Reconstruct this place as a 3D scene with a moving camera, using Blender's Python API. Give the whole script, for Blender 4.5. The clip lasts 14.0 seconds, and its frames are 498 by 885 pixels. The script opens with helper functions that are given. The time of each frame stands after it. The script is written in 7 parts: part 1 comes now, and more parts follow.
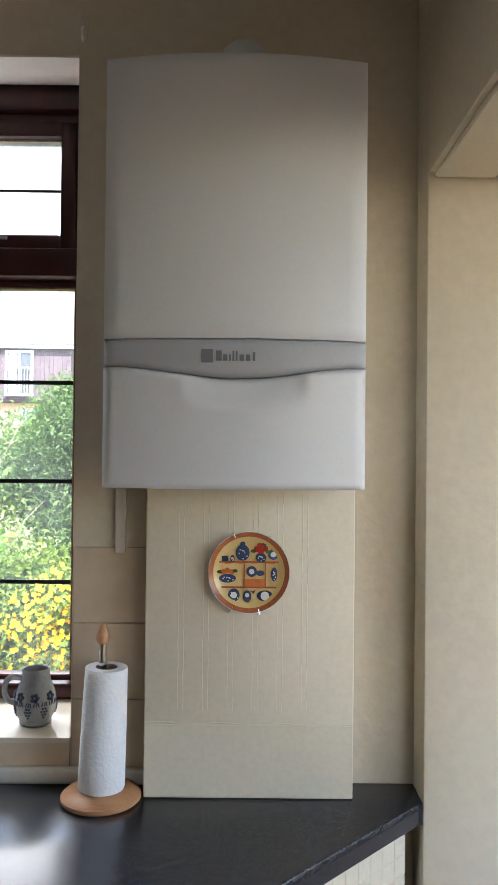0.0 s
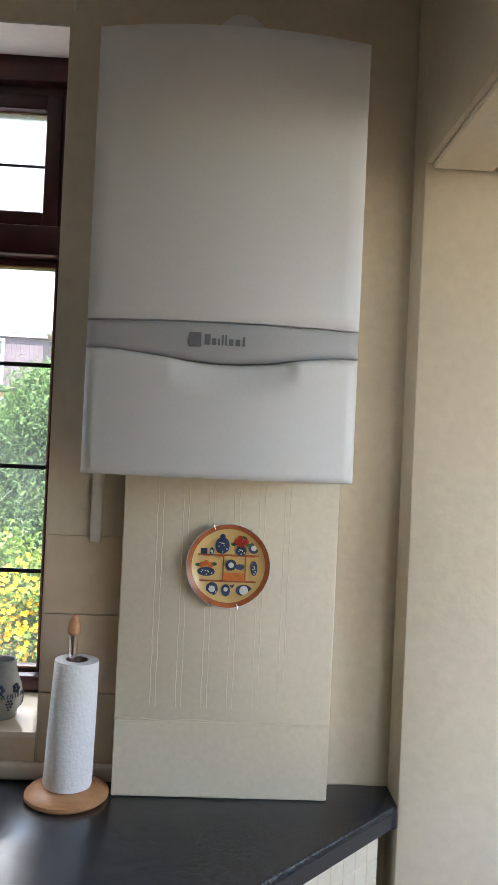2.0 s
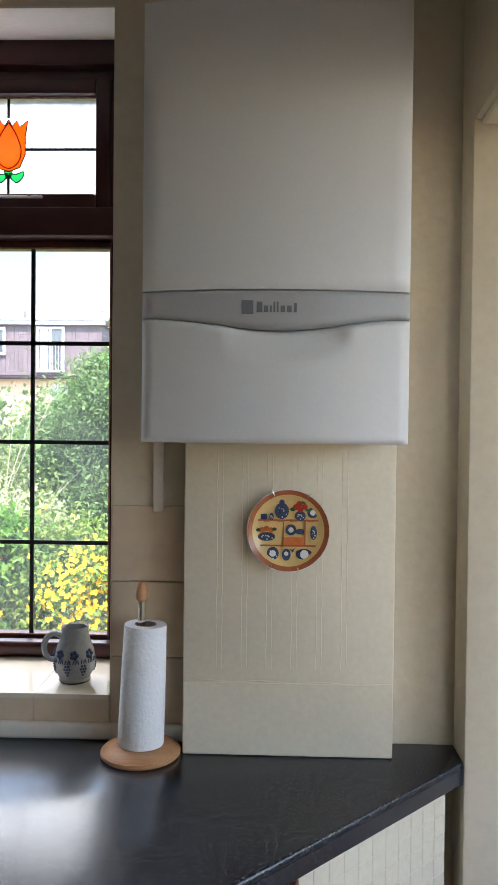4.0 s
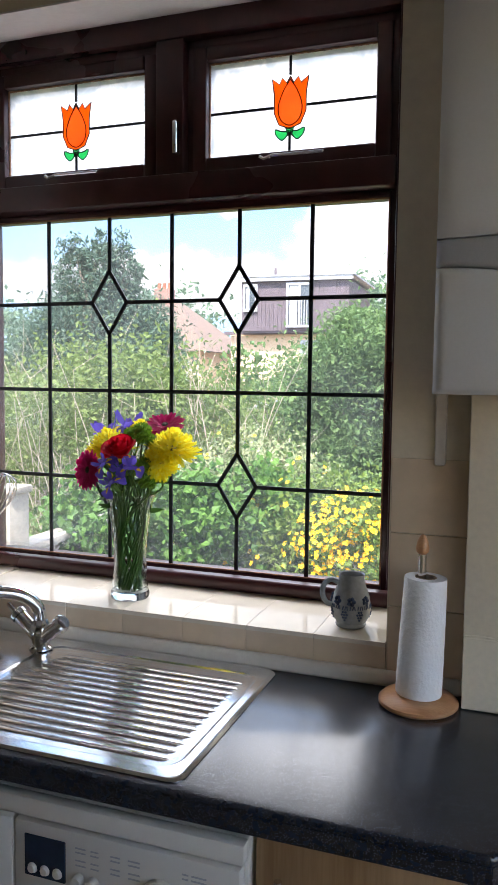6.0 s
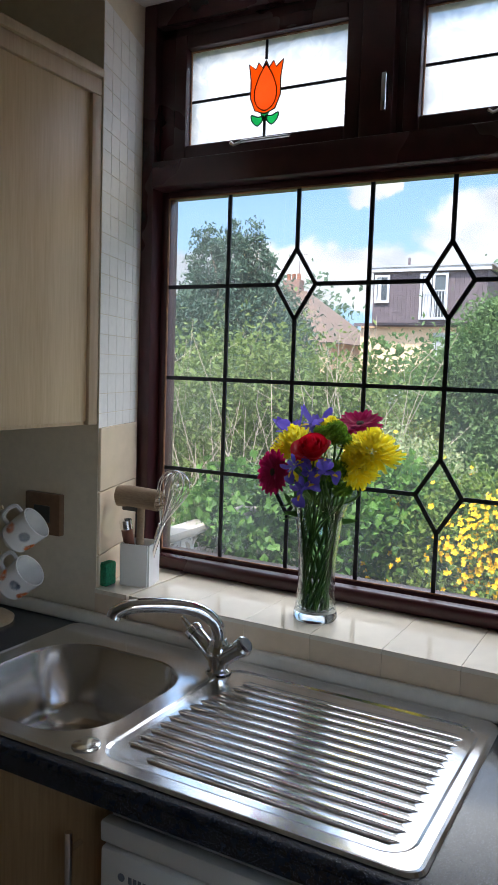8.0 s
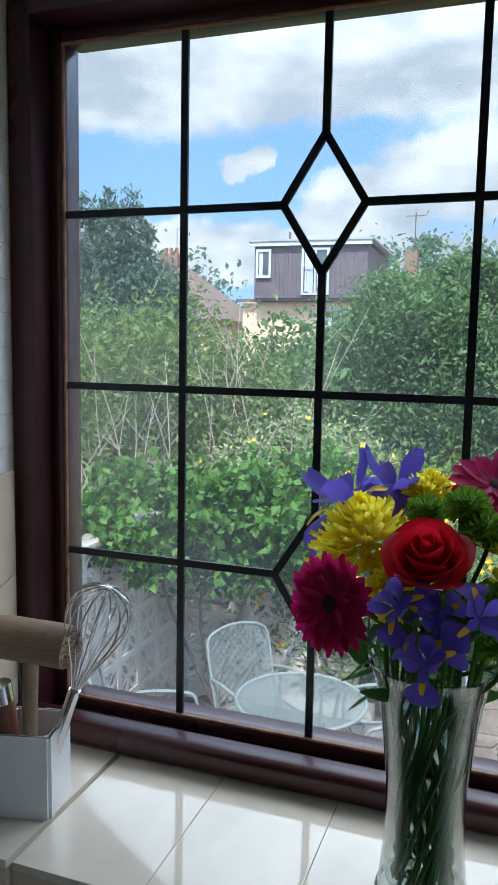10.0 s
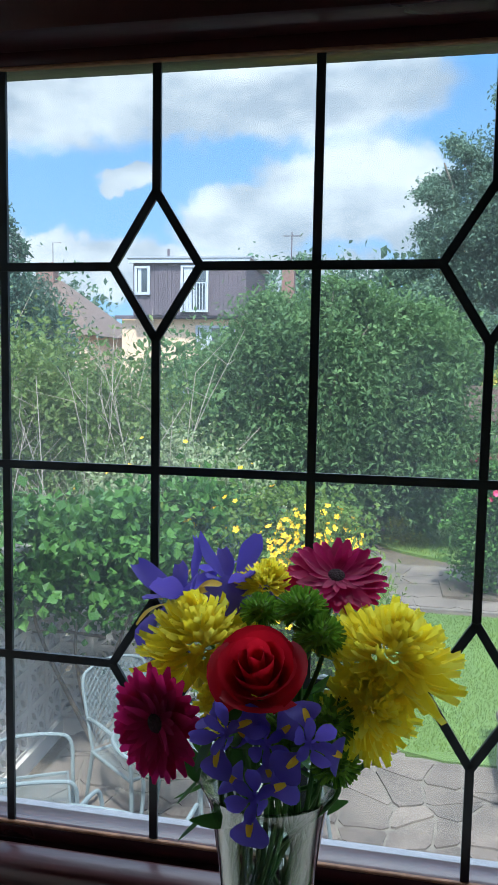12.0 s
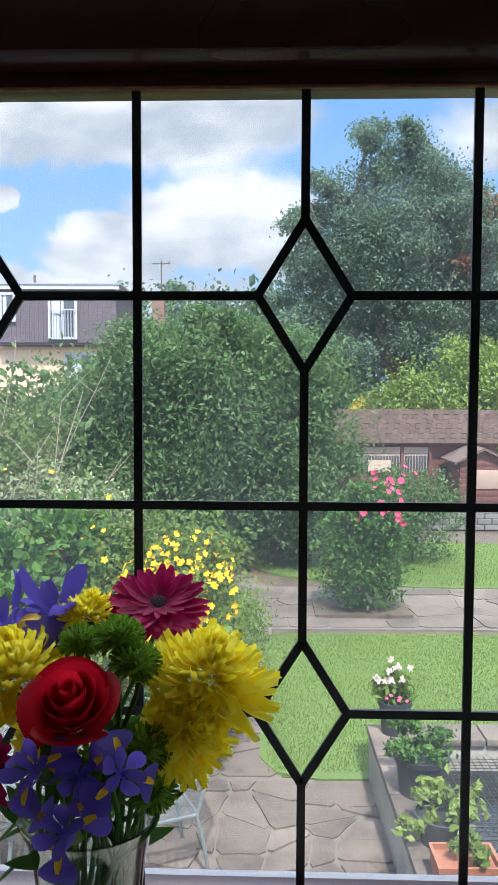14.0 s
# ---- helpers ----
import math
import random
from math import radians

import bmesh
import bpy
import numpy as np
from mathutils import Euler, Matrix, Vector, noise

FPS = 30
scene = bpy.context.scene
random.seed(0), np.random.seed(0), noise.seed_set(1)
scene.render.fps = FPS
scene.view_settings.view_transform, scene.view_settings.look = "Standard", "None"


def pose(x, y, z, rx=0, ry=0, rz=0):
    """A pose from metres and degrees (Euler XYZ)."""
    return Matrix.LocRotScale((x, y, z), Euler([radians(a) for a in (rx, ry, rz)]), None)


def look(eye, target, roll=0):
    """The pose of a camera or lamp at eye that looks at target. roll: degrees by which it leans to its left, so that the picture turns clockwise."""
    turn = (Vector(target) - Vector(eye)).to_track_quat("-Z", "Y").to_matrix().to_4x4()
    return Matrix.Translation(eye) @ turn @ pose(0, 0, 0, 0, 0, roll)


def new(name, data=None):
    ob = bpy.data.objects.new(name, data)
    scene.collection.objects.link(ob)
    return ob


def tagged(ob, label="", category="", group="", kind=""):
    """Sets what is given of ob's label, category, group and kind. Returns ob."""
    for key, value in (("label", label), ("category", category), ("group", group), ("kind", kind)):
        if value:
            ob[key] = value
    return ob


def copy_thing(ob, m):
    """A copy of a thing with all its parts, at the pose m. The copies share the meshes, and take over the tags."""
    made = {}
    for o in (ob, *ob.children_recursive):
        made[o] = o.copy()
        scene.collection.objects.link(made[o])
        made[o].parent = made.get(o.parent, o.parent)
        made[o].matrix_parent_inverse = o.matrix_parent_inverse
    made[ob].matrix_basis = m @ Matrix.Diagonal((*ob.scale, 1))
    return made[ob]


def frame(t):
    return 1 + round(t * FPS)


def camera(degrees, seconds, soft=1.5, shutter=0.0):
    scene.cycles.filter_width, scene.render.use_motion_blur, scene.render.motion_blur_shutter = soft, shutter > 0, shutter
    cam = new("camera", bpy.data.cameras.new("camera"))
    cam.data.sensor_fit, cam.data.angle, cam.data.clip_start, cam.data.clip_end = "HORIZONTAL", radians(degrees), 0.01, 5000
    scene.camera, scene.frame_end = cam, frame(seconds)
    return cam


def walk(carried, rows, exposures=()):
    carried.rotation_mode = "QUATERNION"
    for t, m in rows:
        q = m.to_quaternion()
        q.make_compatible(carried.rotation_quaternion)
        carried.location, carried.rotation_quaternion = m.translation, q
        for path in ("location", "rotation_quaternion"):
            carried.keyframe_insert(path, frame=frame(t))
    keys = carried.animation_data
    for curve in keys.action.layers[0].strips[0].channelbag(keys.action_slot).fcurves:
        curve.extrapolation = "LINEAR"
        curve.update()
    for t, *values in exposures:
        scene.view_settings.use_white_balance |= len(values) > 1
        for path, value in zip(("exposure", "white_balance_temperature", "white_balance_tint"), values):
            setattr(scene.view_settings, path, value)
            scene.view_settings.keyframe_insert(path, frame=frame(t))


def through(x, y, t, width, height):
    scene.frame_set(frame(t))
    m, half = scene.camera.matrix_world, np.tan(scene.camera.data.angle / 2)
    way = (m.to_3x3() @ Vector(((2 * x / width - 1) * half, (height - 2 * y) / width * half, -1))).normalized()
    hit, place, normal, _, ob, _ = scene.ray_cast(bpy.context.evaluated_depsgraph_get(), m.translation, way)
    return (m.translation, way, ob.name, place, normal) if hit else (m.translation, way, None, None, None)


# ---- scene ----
cam = camera(35.7, 14.0)
PATH = [
    (0, (0.027, -0.002, 1.56), (0.036, 1.998, 1.586), 0.6),
    (0.5, (0.017, 0.003, 1.561), (0.025, 2.003, 1.583), 1.2),
    (1, (0.009, 0.02, 1.556), (0.03, 2.02, 1.575), 1.7),
    (1.5, (0.003, 0.027, 1.558), (0.049, 2.027, 1.582), 2.1),
    (2, (0.003, 0.041, 1.546), (0.089, 2.039, 1.568), 2.6),
    (2.2, (0.011, 0.042, 1.548), (0.104, 2.039, 1.561), 2.6),
    (4.3, (0.009, 0.007, 1.522), (-0.13, 2.002, 1.465), -0.0),
    (4.5, (0.009, 0.002, 1.522), (-0.191, 1.99, 1.444), -0.3),
    (5, (-0.01, 0.003, 1.516), (-0.369, 1.967, 1.401), -0.4),
    (5.5, (-0.037, 0.0, 1.515), (-0.558, 1.925, 1.37), 0.4),
    (6, (-0.062, 0.0, 1.519), (-0.736, 1.876, 1.359), 0.7),
    (6.5, (-0.093, -0.018, 1.513), (-0.91, 1.8, 1.345), 0.6),
    (7, (-0.096, -0.012, 1.502), (-1.012, 1.758, 1.337), 1.0),
    (7.5, (-0.165, 0.033, 1.513), (-1.105, 1.788, 1.323), 1.6),
    (7.7, (-0.223, 0.068, 1.515), (-1.181, 1.814, 1.326), 1.9),
    (9.8, (-0.821, 0.85, 1.524), (-1.554, 2.698, 1.304), 1.5),
    (10, (-0.875, 0.89, 1.542), (-1.544, 2.759, 1.303), 1.1),
    (10.5, (-0.9, 0.95, 1.573), (-1.522, 2.837, 1.345), 1.2),
    (11, (-0.889, 0.977, 1.593), (-1.465, 2.88, 1.369), 1.4),
    (11.5, (-0.864, 0.977, 1.607), (-1.35, 2.905, 1.391), 1.2),
    (12, (-0.843, 0.978, 1.609), (-1.225, 2.932, 1.414), 1.0),
    (12.5, (-0.815, 0.977, 1.607), (-1.074, 2.953, 1.437), 0.4),
    (13, (-0.789, 0.969, 1.617), (-0.917, 2.96, 1.47), 0.4),
    (13.5, (-0.781, 0.966, 1.614), (-0.82, 2.962, 1.494), 0.2),
    (14, (-0.786, 0.972, 1.612), (-0.851, 2.967, 1.488), 0.2),
]
EXPOSURES = [(0.0, 3.07, 6500, 15), (2.2, 3.07, 6500, 15), (4.3, 2.86, 6400, 15), (5.0, 2.74, 6350, 16), (6.0, 2.46, 6500, 17), (7.0, 2.03, 6550, 15), (7.7, 1.90, 6400, 14), (10.0, 1.54, 5700, 7), (11.0, 1.49, 5500, 5), (12.0, 1.49, 5500, 5), (12.5, 1.52, 5600, 7), (13.3, 1.56, 5900, 12), (14.0, 1.57, 6000, 13)]
walk(cam, [(t, look(eye, target, roll)) for t, eye, target, roll in PATH], EXPOSURES)

# ---- world, sun, exposure ----
SUN_ELEV, SUN_AZ = 57.0, 172.0     # azimuth from +y, clockwise
world = bpy.data.worlds.new("world")
scene.world = world
world.use_nodes = True
wn = world.node_tree.nodes
sky = wn.new("ShaderNodeTexSky")
sky.sky_type = "NISHITA"
sky.sun_disc = False
sky.sun_elevation = radians(SUN_ELEV)
sky.sun_rotation = radians(SUN_AZ)
world.node_tree.links.new(sky.outputs[0], wn["Background"].inputs[0])
wn["Background"].inputs[1].default_value = 0.15
sun_data = bpy.data.lights.new("sun", "SUN")
sun_data.energy, sun_data.angle, sun_data.color = 3.0, radians(3.0), (1.0, 0.95, 0.87)
sun = new("sun", sun_data)
sun_dir = Vector((math.sin(radians(SUN_AZ)) * math.cos(radians(SUN_ELEV)), math.cos(radians(SUN_AZ)) * math.cos(radians(SUN_ELEV)), math.sin(radians(SUN_ELEV))))
sun.matrix_world = look(sun_dir * 30, (0, 0, 0))


# ---- material makers ----
def nodes_of(name):
    m = bpy.data.materials.new(name)
    m.use_nodes = True
    t = m.node_tree
    return m, t.nodes, t.links, t.nodes["Principled BSDF"]


def mat(name, col, rough=0.5, metal=0.0, var=0.15, scale=6.0, bump=0.1, bscale=60.0, spec=0.5, island=0.0, rand=0.0, stretch=(1, 1, 1), col2=None, coat=0.0, dirt=0.5, bdist=0.002):
    """Principled surface: broad stains, fine grain, and a fine relief."""
    m, n, l, p = nodes_of(name)
    tc = n.new("ShaderNodeTexCoord")
    mp = n.new("ShaderNodeMapping")
    mp.inputs["Scale"].default_value = stretch
    l.new(tc.outputs["Object"], mp.inputs[0])
    big = n.new("ShaderNodeTexNoise")
    big.inputs["Scale"].default_value, big.inputs["Detail"].default_value = scale, 4
    l.new(mp.outputs[0], big.inputs["Vector"])
    fine = n.new("ShaderNodeTexNoise")
    fine.inputs["Scale"].default_value, fine.inputs["Detail"].default_value = bscale, 3
    l.new(mp.outputs[0], fine.inputs["Vector"])
    mixf = n.new("ShaderNodeMath")
    mixf.operation = "MULTIPLY_ADD"
    l.new(fine.outputs[0], mixf.inputs[0])
    mixf.inputs[1].default_value = 1 - dirt
    half = n.new("ShaderNodeMath")
    half.operation = "MULTIPLY"
    l.new(big.outputs[0], half.inputs[0])
    half.inputs[1].default_value = dirt
    l.new(half.outputs[0], mixf.inputs[2])
    ramp = n.new("ShaderNodeValToRGB")
    c2 = col2 or tuple(min(1, c * (1 + var)) for c in col)
    c1 = col if col2 else tuple(c * (1 - var) for c in col)
    ramp.color_ramp.elements[0].position, ramp.color_ramp.elements[1].position = 0.33, 0.67
    ramp.color_ramp.elements[0].color, ramp.color_ramp.elements[1].color = (*c1, 1), (*c2, 1)
    l.new(mixf.outputs[0], ramp.inputs[0])
    out = ramp.outputs[0]
    for amount, node, socket in ((island, "ShaderNodeNewGeometry", "Random Per Island"), (rand, "ShaderNodeObjectInfo", "Random")):
        if amount:
            g = n.new(node)
            mr = n.new("ShaderNodeMapRange")
            mr.inputs[3].default_value, mr.inputs[4].default_value = 1 - amount, 1 + amount
            l.new(g.outputs[socket], mr.inputs[0])
            hsv = n.new("ShaderNodeHueSaturation")
            l.new(out, hsv.inputs["Color"])
            l.new(mr.outputs[0], hsv.inputs["Value"])
            out = hsv.outputs[0]
    l.new(out, p.inputs["Base Color"])
    p.inputs["Metallic"].default_value = metal
    p.inputs["Specular IOR Level"].default_value = spec
    p.inputs["Coat Weight"].default_value = coat
    rr = n.new("ShaderNodeMapRange")
    rr.inputs[3].default_value, rr.inputs[4].default_value = max(0.02, rough * 0.85), min(1, rough * 1.15)
    l.new(big.outputs[0], rr.inputs[0])
    l.new(rr.outputs[0], p.inputs["Roughness"])
    if bump:
        b = n.new("ShaderNodeBump")
        b.inputs["Strength"].default_value, b.inputs["Distance"].default_value = bump, bdist
        l.new(fine.outputs[0], b.inputs["Height"])
        l.new(b.outputs[0], p.inputs["Normal"])
    return m


def leaf_mat(name, c1, c2, through=0.35, rough=0.5):
    """Leaf or petal: colour from one to the other leaf by leaf, light shining through."""
    m, n, l, p = nodes_of(name)
    g = n.new("ShaderNodeNewGeometry")
    r = n.new("ShaderNodeValToRGB")
    r.color_ramp.elements[0].color, r.color_ramp.elements[1].color = (*c1, 1), (*c2, 1)
    l.new(g.outputs["Random Per Island"], r.inputs[0])
    tc = n.new("ShaderNodeTexCoord")
    noi = n.new("ShaderNodeTexNoise")
    noi.inputs["Scale"].default_value = 1.6
    l.new(tc.outputs["Object"], noi.inputs["Vector"])
    hsv = n.new("ShaderNodeHueSaturation")
    mr = n.new("ShaderNodeMapRange")
    mr.inputs[3].default_value, mr.inputs[4].default_value = 0.65, 1.35
    l.new(noi.outputs[0], mr.inputs[0])
    l.new(mr.outputs[0], hsv.inputs["Value"])
    l.new(r.outputs[0], hsv.inputs["Color"])
    l.new(hsv.outputs[0], p.inputs["Base Color"])
    p.inputs["Roughness"].default_value = rough
    p.inputs["Specular IOR Level"].default_value = 0.22
    tr = n.new("ShaderNodeBsdfTranslucent")
    l.new(hsv.outputs[0], tr.inputs[0])
    mx = n.new("ShaderNodeMixShader")
    mx.inputs[0].default_value = through
    l.new(p.outputs[0], mx.inputs[1])
    l.new(tr.outputs[0], mx.inputs[2])
    l.new(mx.outputs[0], n["Material Output"].inputs[0])
    return m


def pane_mat(name, tint=(0.97, 0.985, 0.98), rough=0.0, gloss=1.0, dust_haze=0.0, thin=False):
    """Clear sheet glass: lets light straight through, mirrors by Fresnel."""
    m, n, l, p = nodes_of(name)
    n.remove(p)
    if thin:
        lw = n.new("ShaderNodeLayerWeight")
        fr = n.new("ShaderNodeMath")
        fr.operation = "POWER"
        fr.inputs[1].default_value = 2.6
        l.new(lw.outputs["Facing"], fr.inputs[0])
    else:
        fr = n.new("ShaderNodeFresnel")
        fr.inputs[0].default_value = 1.45
    mul = n.new("ShaderNodeMath")
    mul.operation = "MULTIPLY"
    mul.inputs[1].default_value = gloss
    l.new(fr.outputs[0], mul.inputs[0])
    tr = n.new("ShaderNodeBsdfTransparent")
    tr.inputs[0].default_value = (*tint, 1)
    gl = n.new("ShaderNodeBsdfGlossy")
    gl.inputs["Roughness"].default_value = rough
    mx = n.new("ShaderNodeMixShader")
    l.new(mul.outputs[0], mx.inputs[0])
    l.new(tr.outputs[0], mx.inputs[1])
    l.new(gl.outputs[0], mx.inputs[2])
    # milky film for dust on the pane and for glare haze over the view
    if dust_haze:
        tc = n.new("ShaderNodeTexCoord")
        no = n.new("ShaderNodeTexNoise")
        no.inputs["Scale"].default_value, no.inputs["Detail"].default_value = 5, 5
        l.new(tc.outputs["Object"], no.inputs["Vector"])
        mr = n.new("ShaderNodeMapRange")
        mr.inputs[1].default_value, mr.inputs[2].default_value = 0.3, 0.7
        mr.inputs[3].default_value, mr.inputs[4].default_value = dust_haze * 0.5, dust_haze * 1.5
        l.new(no.outputs[0], mr.inputs[0])
        film = n.new("ShaderNodeBsdfTranslucent")
        film.inputs[0].default_value = (0.85, 0.88, 0.9, 1)
        m2 = n.new("ShaderNodeMixShader")
        l.new(mr.outputs[0], m2.inputs[0])
        l.new(mx.outputs[0], m2.inputs[1])
        l.new(film.outputs[0], m2.inputs[2])
        mx = m2
    l.new(mx.outputs[0], n["Material Output"].inputs[0])
    return m


def stained_mat(name, col, clear=0.6):
    """Coloured or obscured glass: part clear, part milky."""
    m, n, l, p = nodes_of(name)
    tr = n.new("ShaderNodeBsdfTransparent")
    tr.inputs[0].default_value = (*col, 1)
    tl = n.new("ShaderNodeBsdfTranslucent")
    tl.inputs[0].default_value = (*col, 1)
    mx = n.new("ShaderNodeMixShader")
    mx.inputs[0].default_value = 1 - clear
    l.new(tr.outputs[0], mx.inputs[1])
    l.new(tl.outputs[0], mx.inputs[2])
    p.inputs["Base Color"].default_value = (*col, 1)
    p.inputs["Roughness"].default_value = 0.15
    m2 = n.new("ShaderNodeMixShader")
    m2.inputs[0].default_value = 0.1
    l.new(mx.outputs[0], m2.inputs[1])
    l.new(p.outputs[0], m2.inputs[2])
    l.new(m2.outputs[0], n["Material Output"].inputs[0])
    return m


def wood_mat(name, c1, c2, rough=0.45, axis=2, scale=14.0):
    m, n, l, p = nodes_of(name)
    tc = n.new("ShaderNodeTexCoord")
    mp = n.new("ShaderNodeMapping")
    s = [1.0, 1.0, 1.0]
    s[axis] = 0.06
    mp.inputs["Scale"].default_value = s
    l.new(tc.outputs["Object"], mp.inputs[0])
    a = n.new("ShaderNodeTexNoise")
    a.inputs["Scale"].default_value, a.inputs["Detail"].default_value, a.inputs["Distortion"].default_value = scale, 5, 0.6
    l.new(mp.outputs[0], a.inputs["Vector"])
    b = n.new("ShaderNodeTexNoise")
    b.inputs["Scale"].default_value, b.inputs["Detail"].default_value = scale * 14, 2
    l.new(mp.outputs[0], b.inputs["Vector"])
    add = n.new("ShaderNodeMath")
    add.operation = "MULTIPLY_ADD"
    l.new(b.outputs[0], add.inputs[0])
    add.inputs[1].default_value = 0.4
    sc = n.new("ShaderNodeMath")
    sc.operation = "MULTIPLY"
    sc.inputs[1].default_value = 0.6
    l.new(a.outputs[0], sc.inputs[0])
    l.new(sc.outputs[0], add.inputs[2])
    r = n.new("ShaderNodeValToRGB")
    r.color_ramp.elements[0].position, r.color_ramp.elements[1].position = 0.35, 0.65
    r.color_ramp.elements[0].color, r.color_ramp.elements[1].color = (*c1, 1), (*c2, 1)
    l.new(add.outputs[0], r.inputs[0])
    l.new(r.outputs[0], p.inputs["Base Color"])
    p.inputs["Roughness"].default_value = rough
    bp = n.new("ShaderNodeBump")
    bp.inputs["Strength"].default_value, bp.inputs["Distance"].default_value = 0.15, 0.001
    l.new(add.outputs[0], bp.inputs["Height"])
    l.new(bp.outputs[0], p.inputs["Normal"])
    return m


# ---- mesh makers ----
def world_of(ob):
    if ob is None:
        return Matrix.Identity(4)
    return world_of(ob.parent) @ ob.matrix_parent_inverse @ ob.matrix_basis if ob.parent else ob.matrix_basis.copy()


def thing(name, loc=(0, 0, 0), label="", category="", group="", kind=""):
    ob = new(name)
    ob.empty_display_size = 0.05
    ob.matrix_basis = Matrix.Translation(loc)
    return tagged(ob, label, category, group, kind)


def smooth(me, angle=35):
    me.polygons.foreach_set("use_smooth", [True] * len(me.polygons))
    me.set_sharp_from_angle(angle=radians(angle))


def part(name, bm, material, parent=None, label="", soft=True, angle=35):
    """Links a bmesh, given in world metres, as one mesh object under a thing or a part."""
    me = bpy.data.meshes.new(name)
    bm.to_mesh(me)
    bm.free()
    if soft:
        smooth(me, angle)
    if material:
        me.materials.append(material)
    ob = new(name, me)
    if parent:
        ob.parent = parent
        ob.matrix_parent_inverse = world_of(parent).inverted()
    return tagged(ob, label)


def piece(name, me, m, parent):
    """One more object on a shared mesh, at the pose m in the world."""
    ob = new(name, me)
    ob.parent = parent
    ob.matrix_parent_inverse = world_of(parent).inverted()
    ob.matrix_basis = m
    return ob


def mesh_of(bm, name, material, soft=True):
    me = bpy.data.meshes.new(name)
    bm.to_mesh(me)
    bm.free()
    if soft:
        smooth(me)
    me.materials.append(material)
    return me


def box(bm, x0, x1, y0, y1, z0, z1, bevel=0.0, seg=2):
    m = Matrix.LocRotScale(((x0 + x1) / 2, (y0 + y1) / 2, (z0 + z1) / 2), None, (abs(x1 - x0), abs(y1 - y0), abs(z1 - z0)))
    vs = bmesh.ops.create_cube(bm, size=1, matrix=m)["verts"]
    if bevel:
        es = list({e for v in vs for e in v.link_edges})
        bmesh.ops.bevel(bm, geom=es, offset=bevel, segments=seg, affect="EDGES", profile=0.5)
    return bm


def bx(*a, **k):
    return box(bmesh.new(), *a, **k)


def hexa(bm, a, b):
    """A block between two quads of four points each, given in the same order."""
    va, vb = [bm.verts.new(p) for p in a], [bm.verts.new(p) for p in b]
    bm.faces.new(va[::-1])
    bm.faces.new(vb)
    for i in range(4):
        j = (i + 1) % 4
        bm.faces.new((va[i], va[j], vb[j], vb[i]))
    bmesh.ops.recalc_face_normals(bm, faces=bm.faces[:])
    return bm


def prism(bm, outline, z0, z1, m=None):
    """A flat outline of (x, y), drawn up from z0 to z1."""
    lo = [bm.verts.new((x, y, z0)) for x, y in outline]
    hi = [bm.verts.new((x, y, z1)) for x, y in outline]
    bm.faces.new(lo[::-1])
    bm.faces.new(hi)
    k = len(lo)
    for i in range(k):
        j = (i + 1) % k
        bm.faces.new((lo[i], lo[j], hi[j], hi[i]))
    bmesh.ops.recalc_face_normals(bm, faces=bm.faces[:])
    if m is not None:
        bmesh.ops.transform(bm, matrix=m, verts=lo + hi)
    return bm


def lathe(bm, profile, c=(0, 0, 0), seg=32, m=None):
    """Turned body round z from (radius, height) pairs."""
    rings, verts = [], []
    for r, z in profile:
        if r < 1e-5:
            ring = [bm.verts.new((c[0], c[1], c[2] + z))]
        else:
            ring = [bm.verts.new((c[0] + r * math.cos(2 * math.pi * i / seg), c[1] + r * math.sin(2 * math.pi * i / seg), c[2] + z)) for i in range(seg)]
        rings.append(ring)
        verts += ring
    for a, b in zip(rings, rings[1:]):
        for i in range(seg):
            j = (i + 1) % seg
            if len(a) == 1 and len(b) == 1:
                continue
            if len(a) == 1:
                bm.faces.new((a[0], b[i], b[j]))
            elif len(b) == 1:
                bm.faces.new((a[i], a[j], b[0]))
            else:
                bm.faces.new((a[i], a[j], b[j], b[i]))
    bmesh.ops.recalc_face_normals(bm, faces=bm.faces[:])
    if m is not None:
        bmesh.ops.transform(bm, matrix=m, verts=verts)
    return bm


def tube(bm, pts, r, seg=10, r1=None):
    """A round bar along points; it may taper from r to r1."""
    pts = [Vector(p) for p in pts]
    rings, side = [], None
    for i, p in enumerate(pts):
        d = (pts[min(i + 1, len(pts) - 1)] - pts[max(i - 1, 0)]).normalized()
        if side is None:
            side = d.orthogonal().normalized()
        else:
            side = (side - d * side.dot(d)).normalized()
        up = d.cross(side)
        rr = r if r1 is None else r + (r1 - r) * i / (len(pts) - 1)
        rings.append([bm.verts.new(p + (side * math.cos(2 * math.pi * k / seg) + up * math.sin(2 * math.pi * k / seg)) * rr) for k in range(seg)])
    for a, b in zip(rings, rings[1:]):
        for k in range(seg):
            bm.faces.new((a[k], a[(k + 1) % seg], b[(k + 1) % seg], b[k]))
    bm.faces.new(rings[0][::-1])
    bm.faces.new(rings[-1])
    bmesh.ops.recalc_face_normals(bm, faces=bm.faces[:])
    return bm


def curve_pts(pts, n=8):
    """A smooth line through points (Catmull-Rom)."""
    p = [Vector(q) for q in pts]
    p = [2 * p[0] - p[1]] + p + [2 * p[-1] - p[-2]]
    out = []
    for i in range(1, len(p) - 2):
        for k in range(n):
            t = k / n
            out.append(0.5 * (2 * p[i] + (p[i + 1] - p[i - 1]) * t + (2 * p[i - 1] - 5 * p[i] + 4 * p[i + 1] - p[i + 2]) * t * t + (3 * p[i] - p[i - 1] - 3 * p[i + 1] + p[i + 2]) * t ** 3))
    return out + [p[-2]]


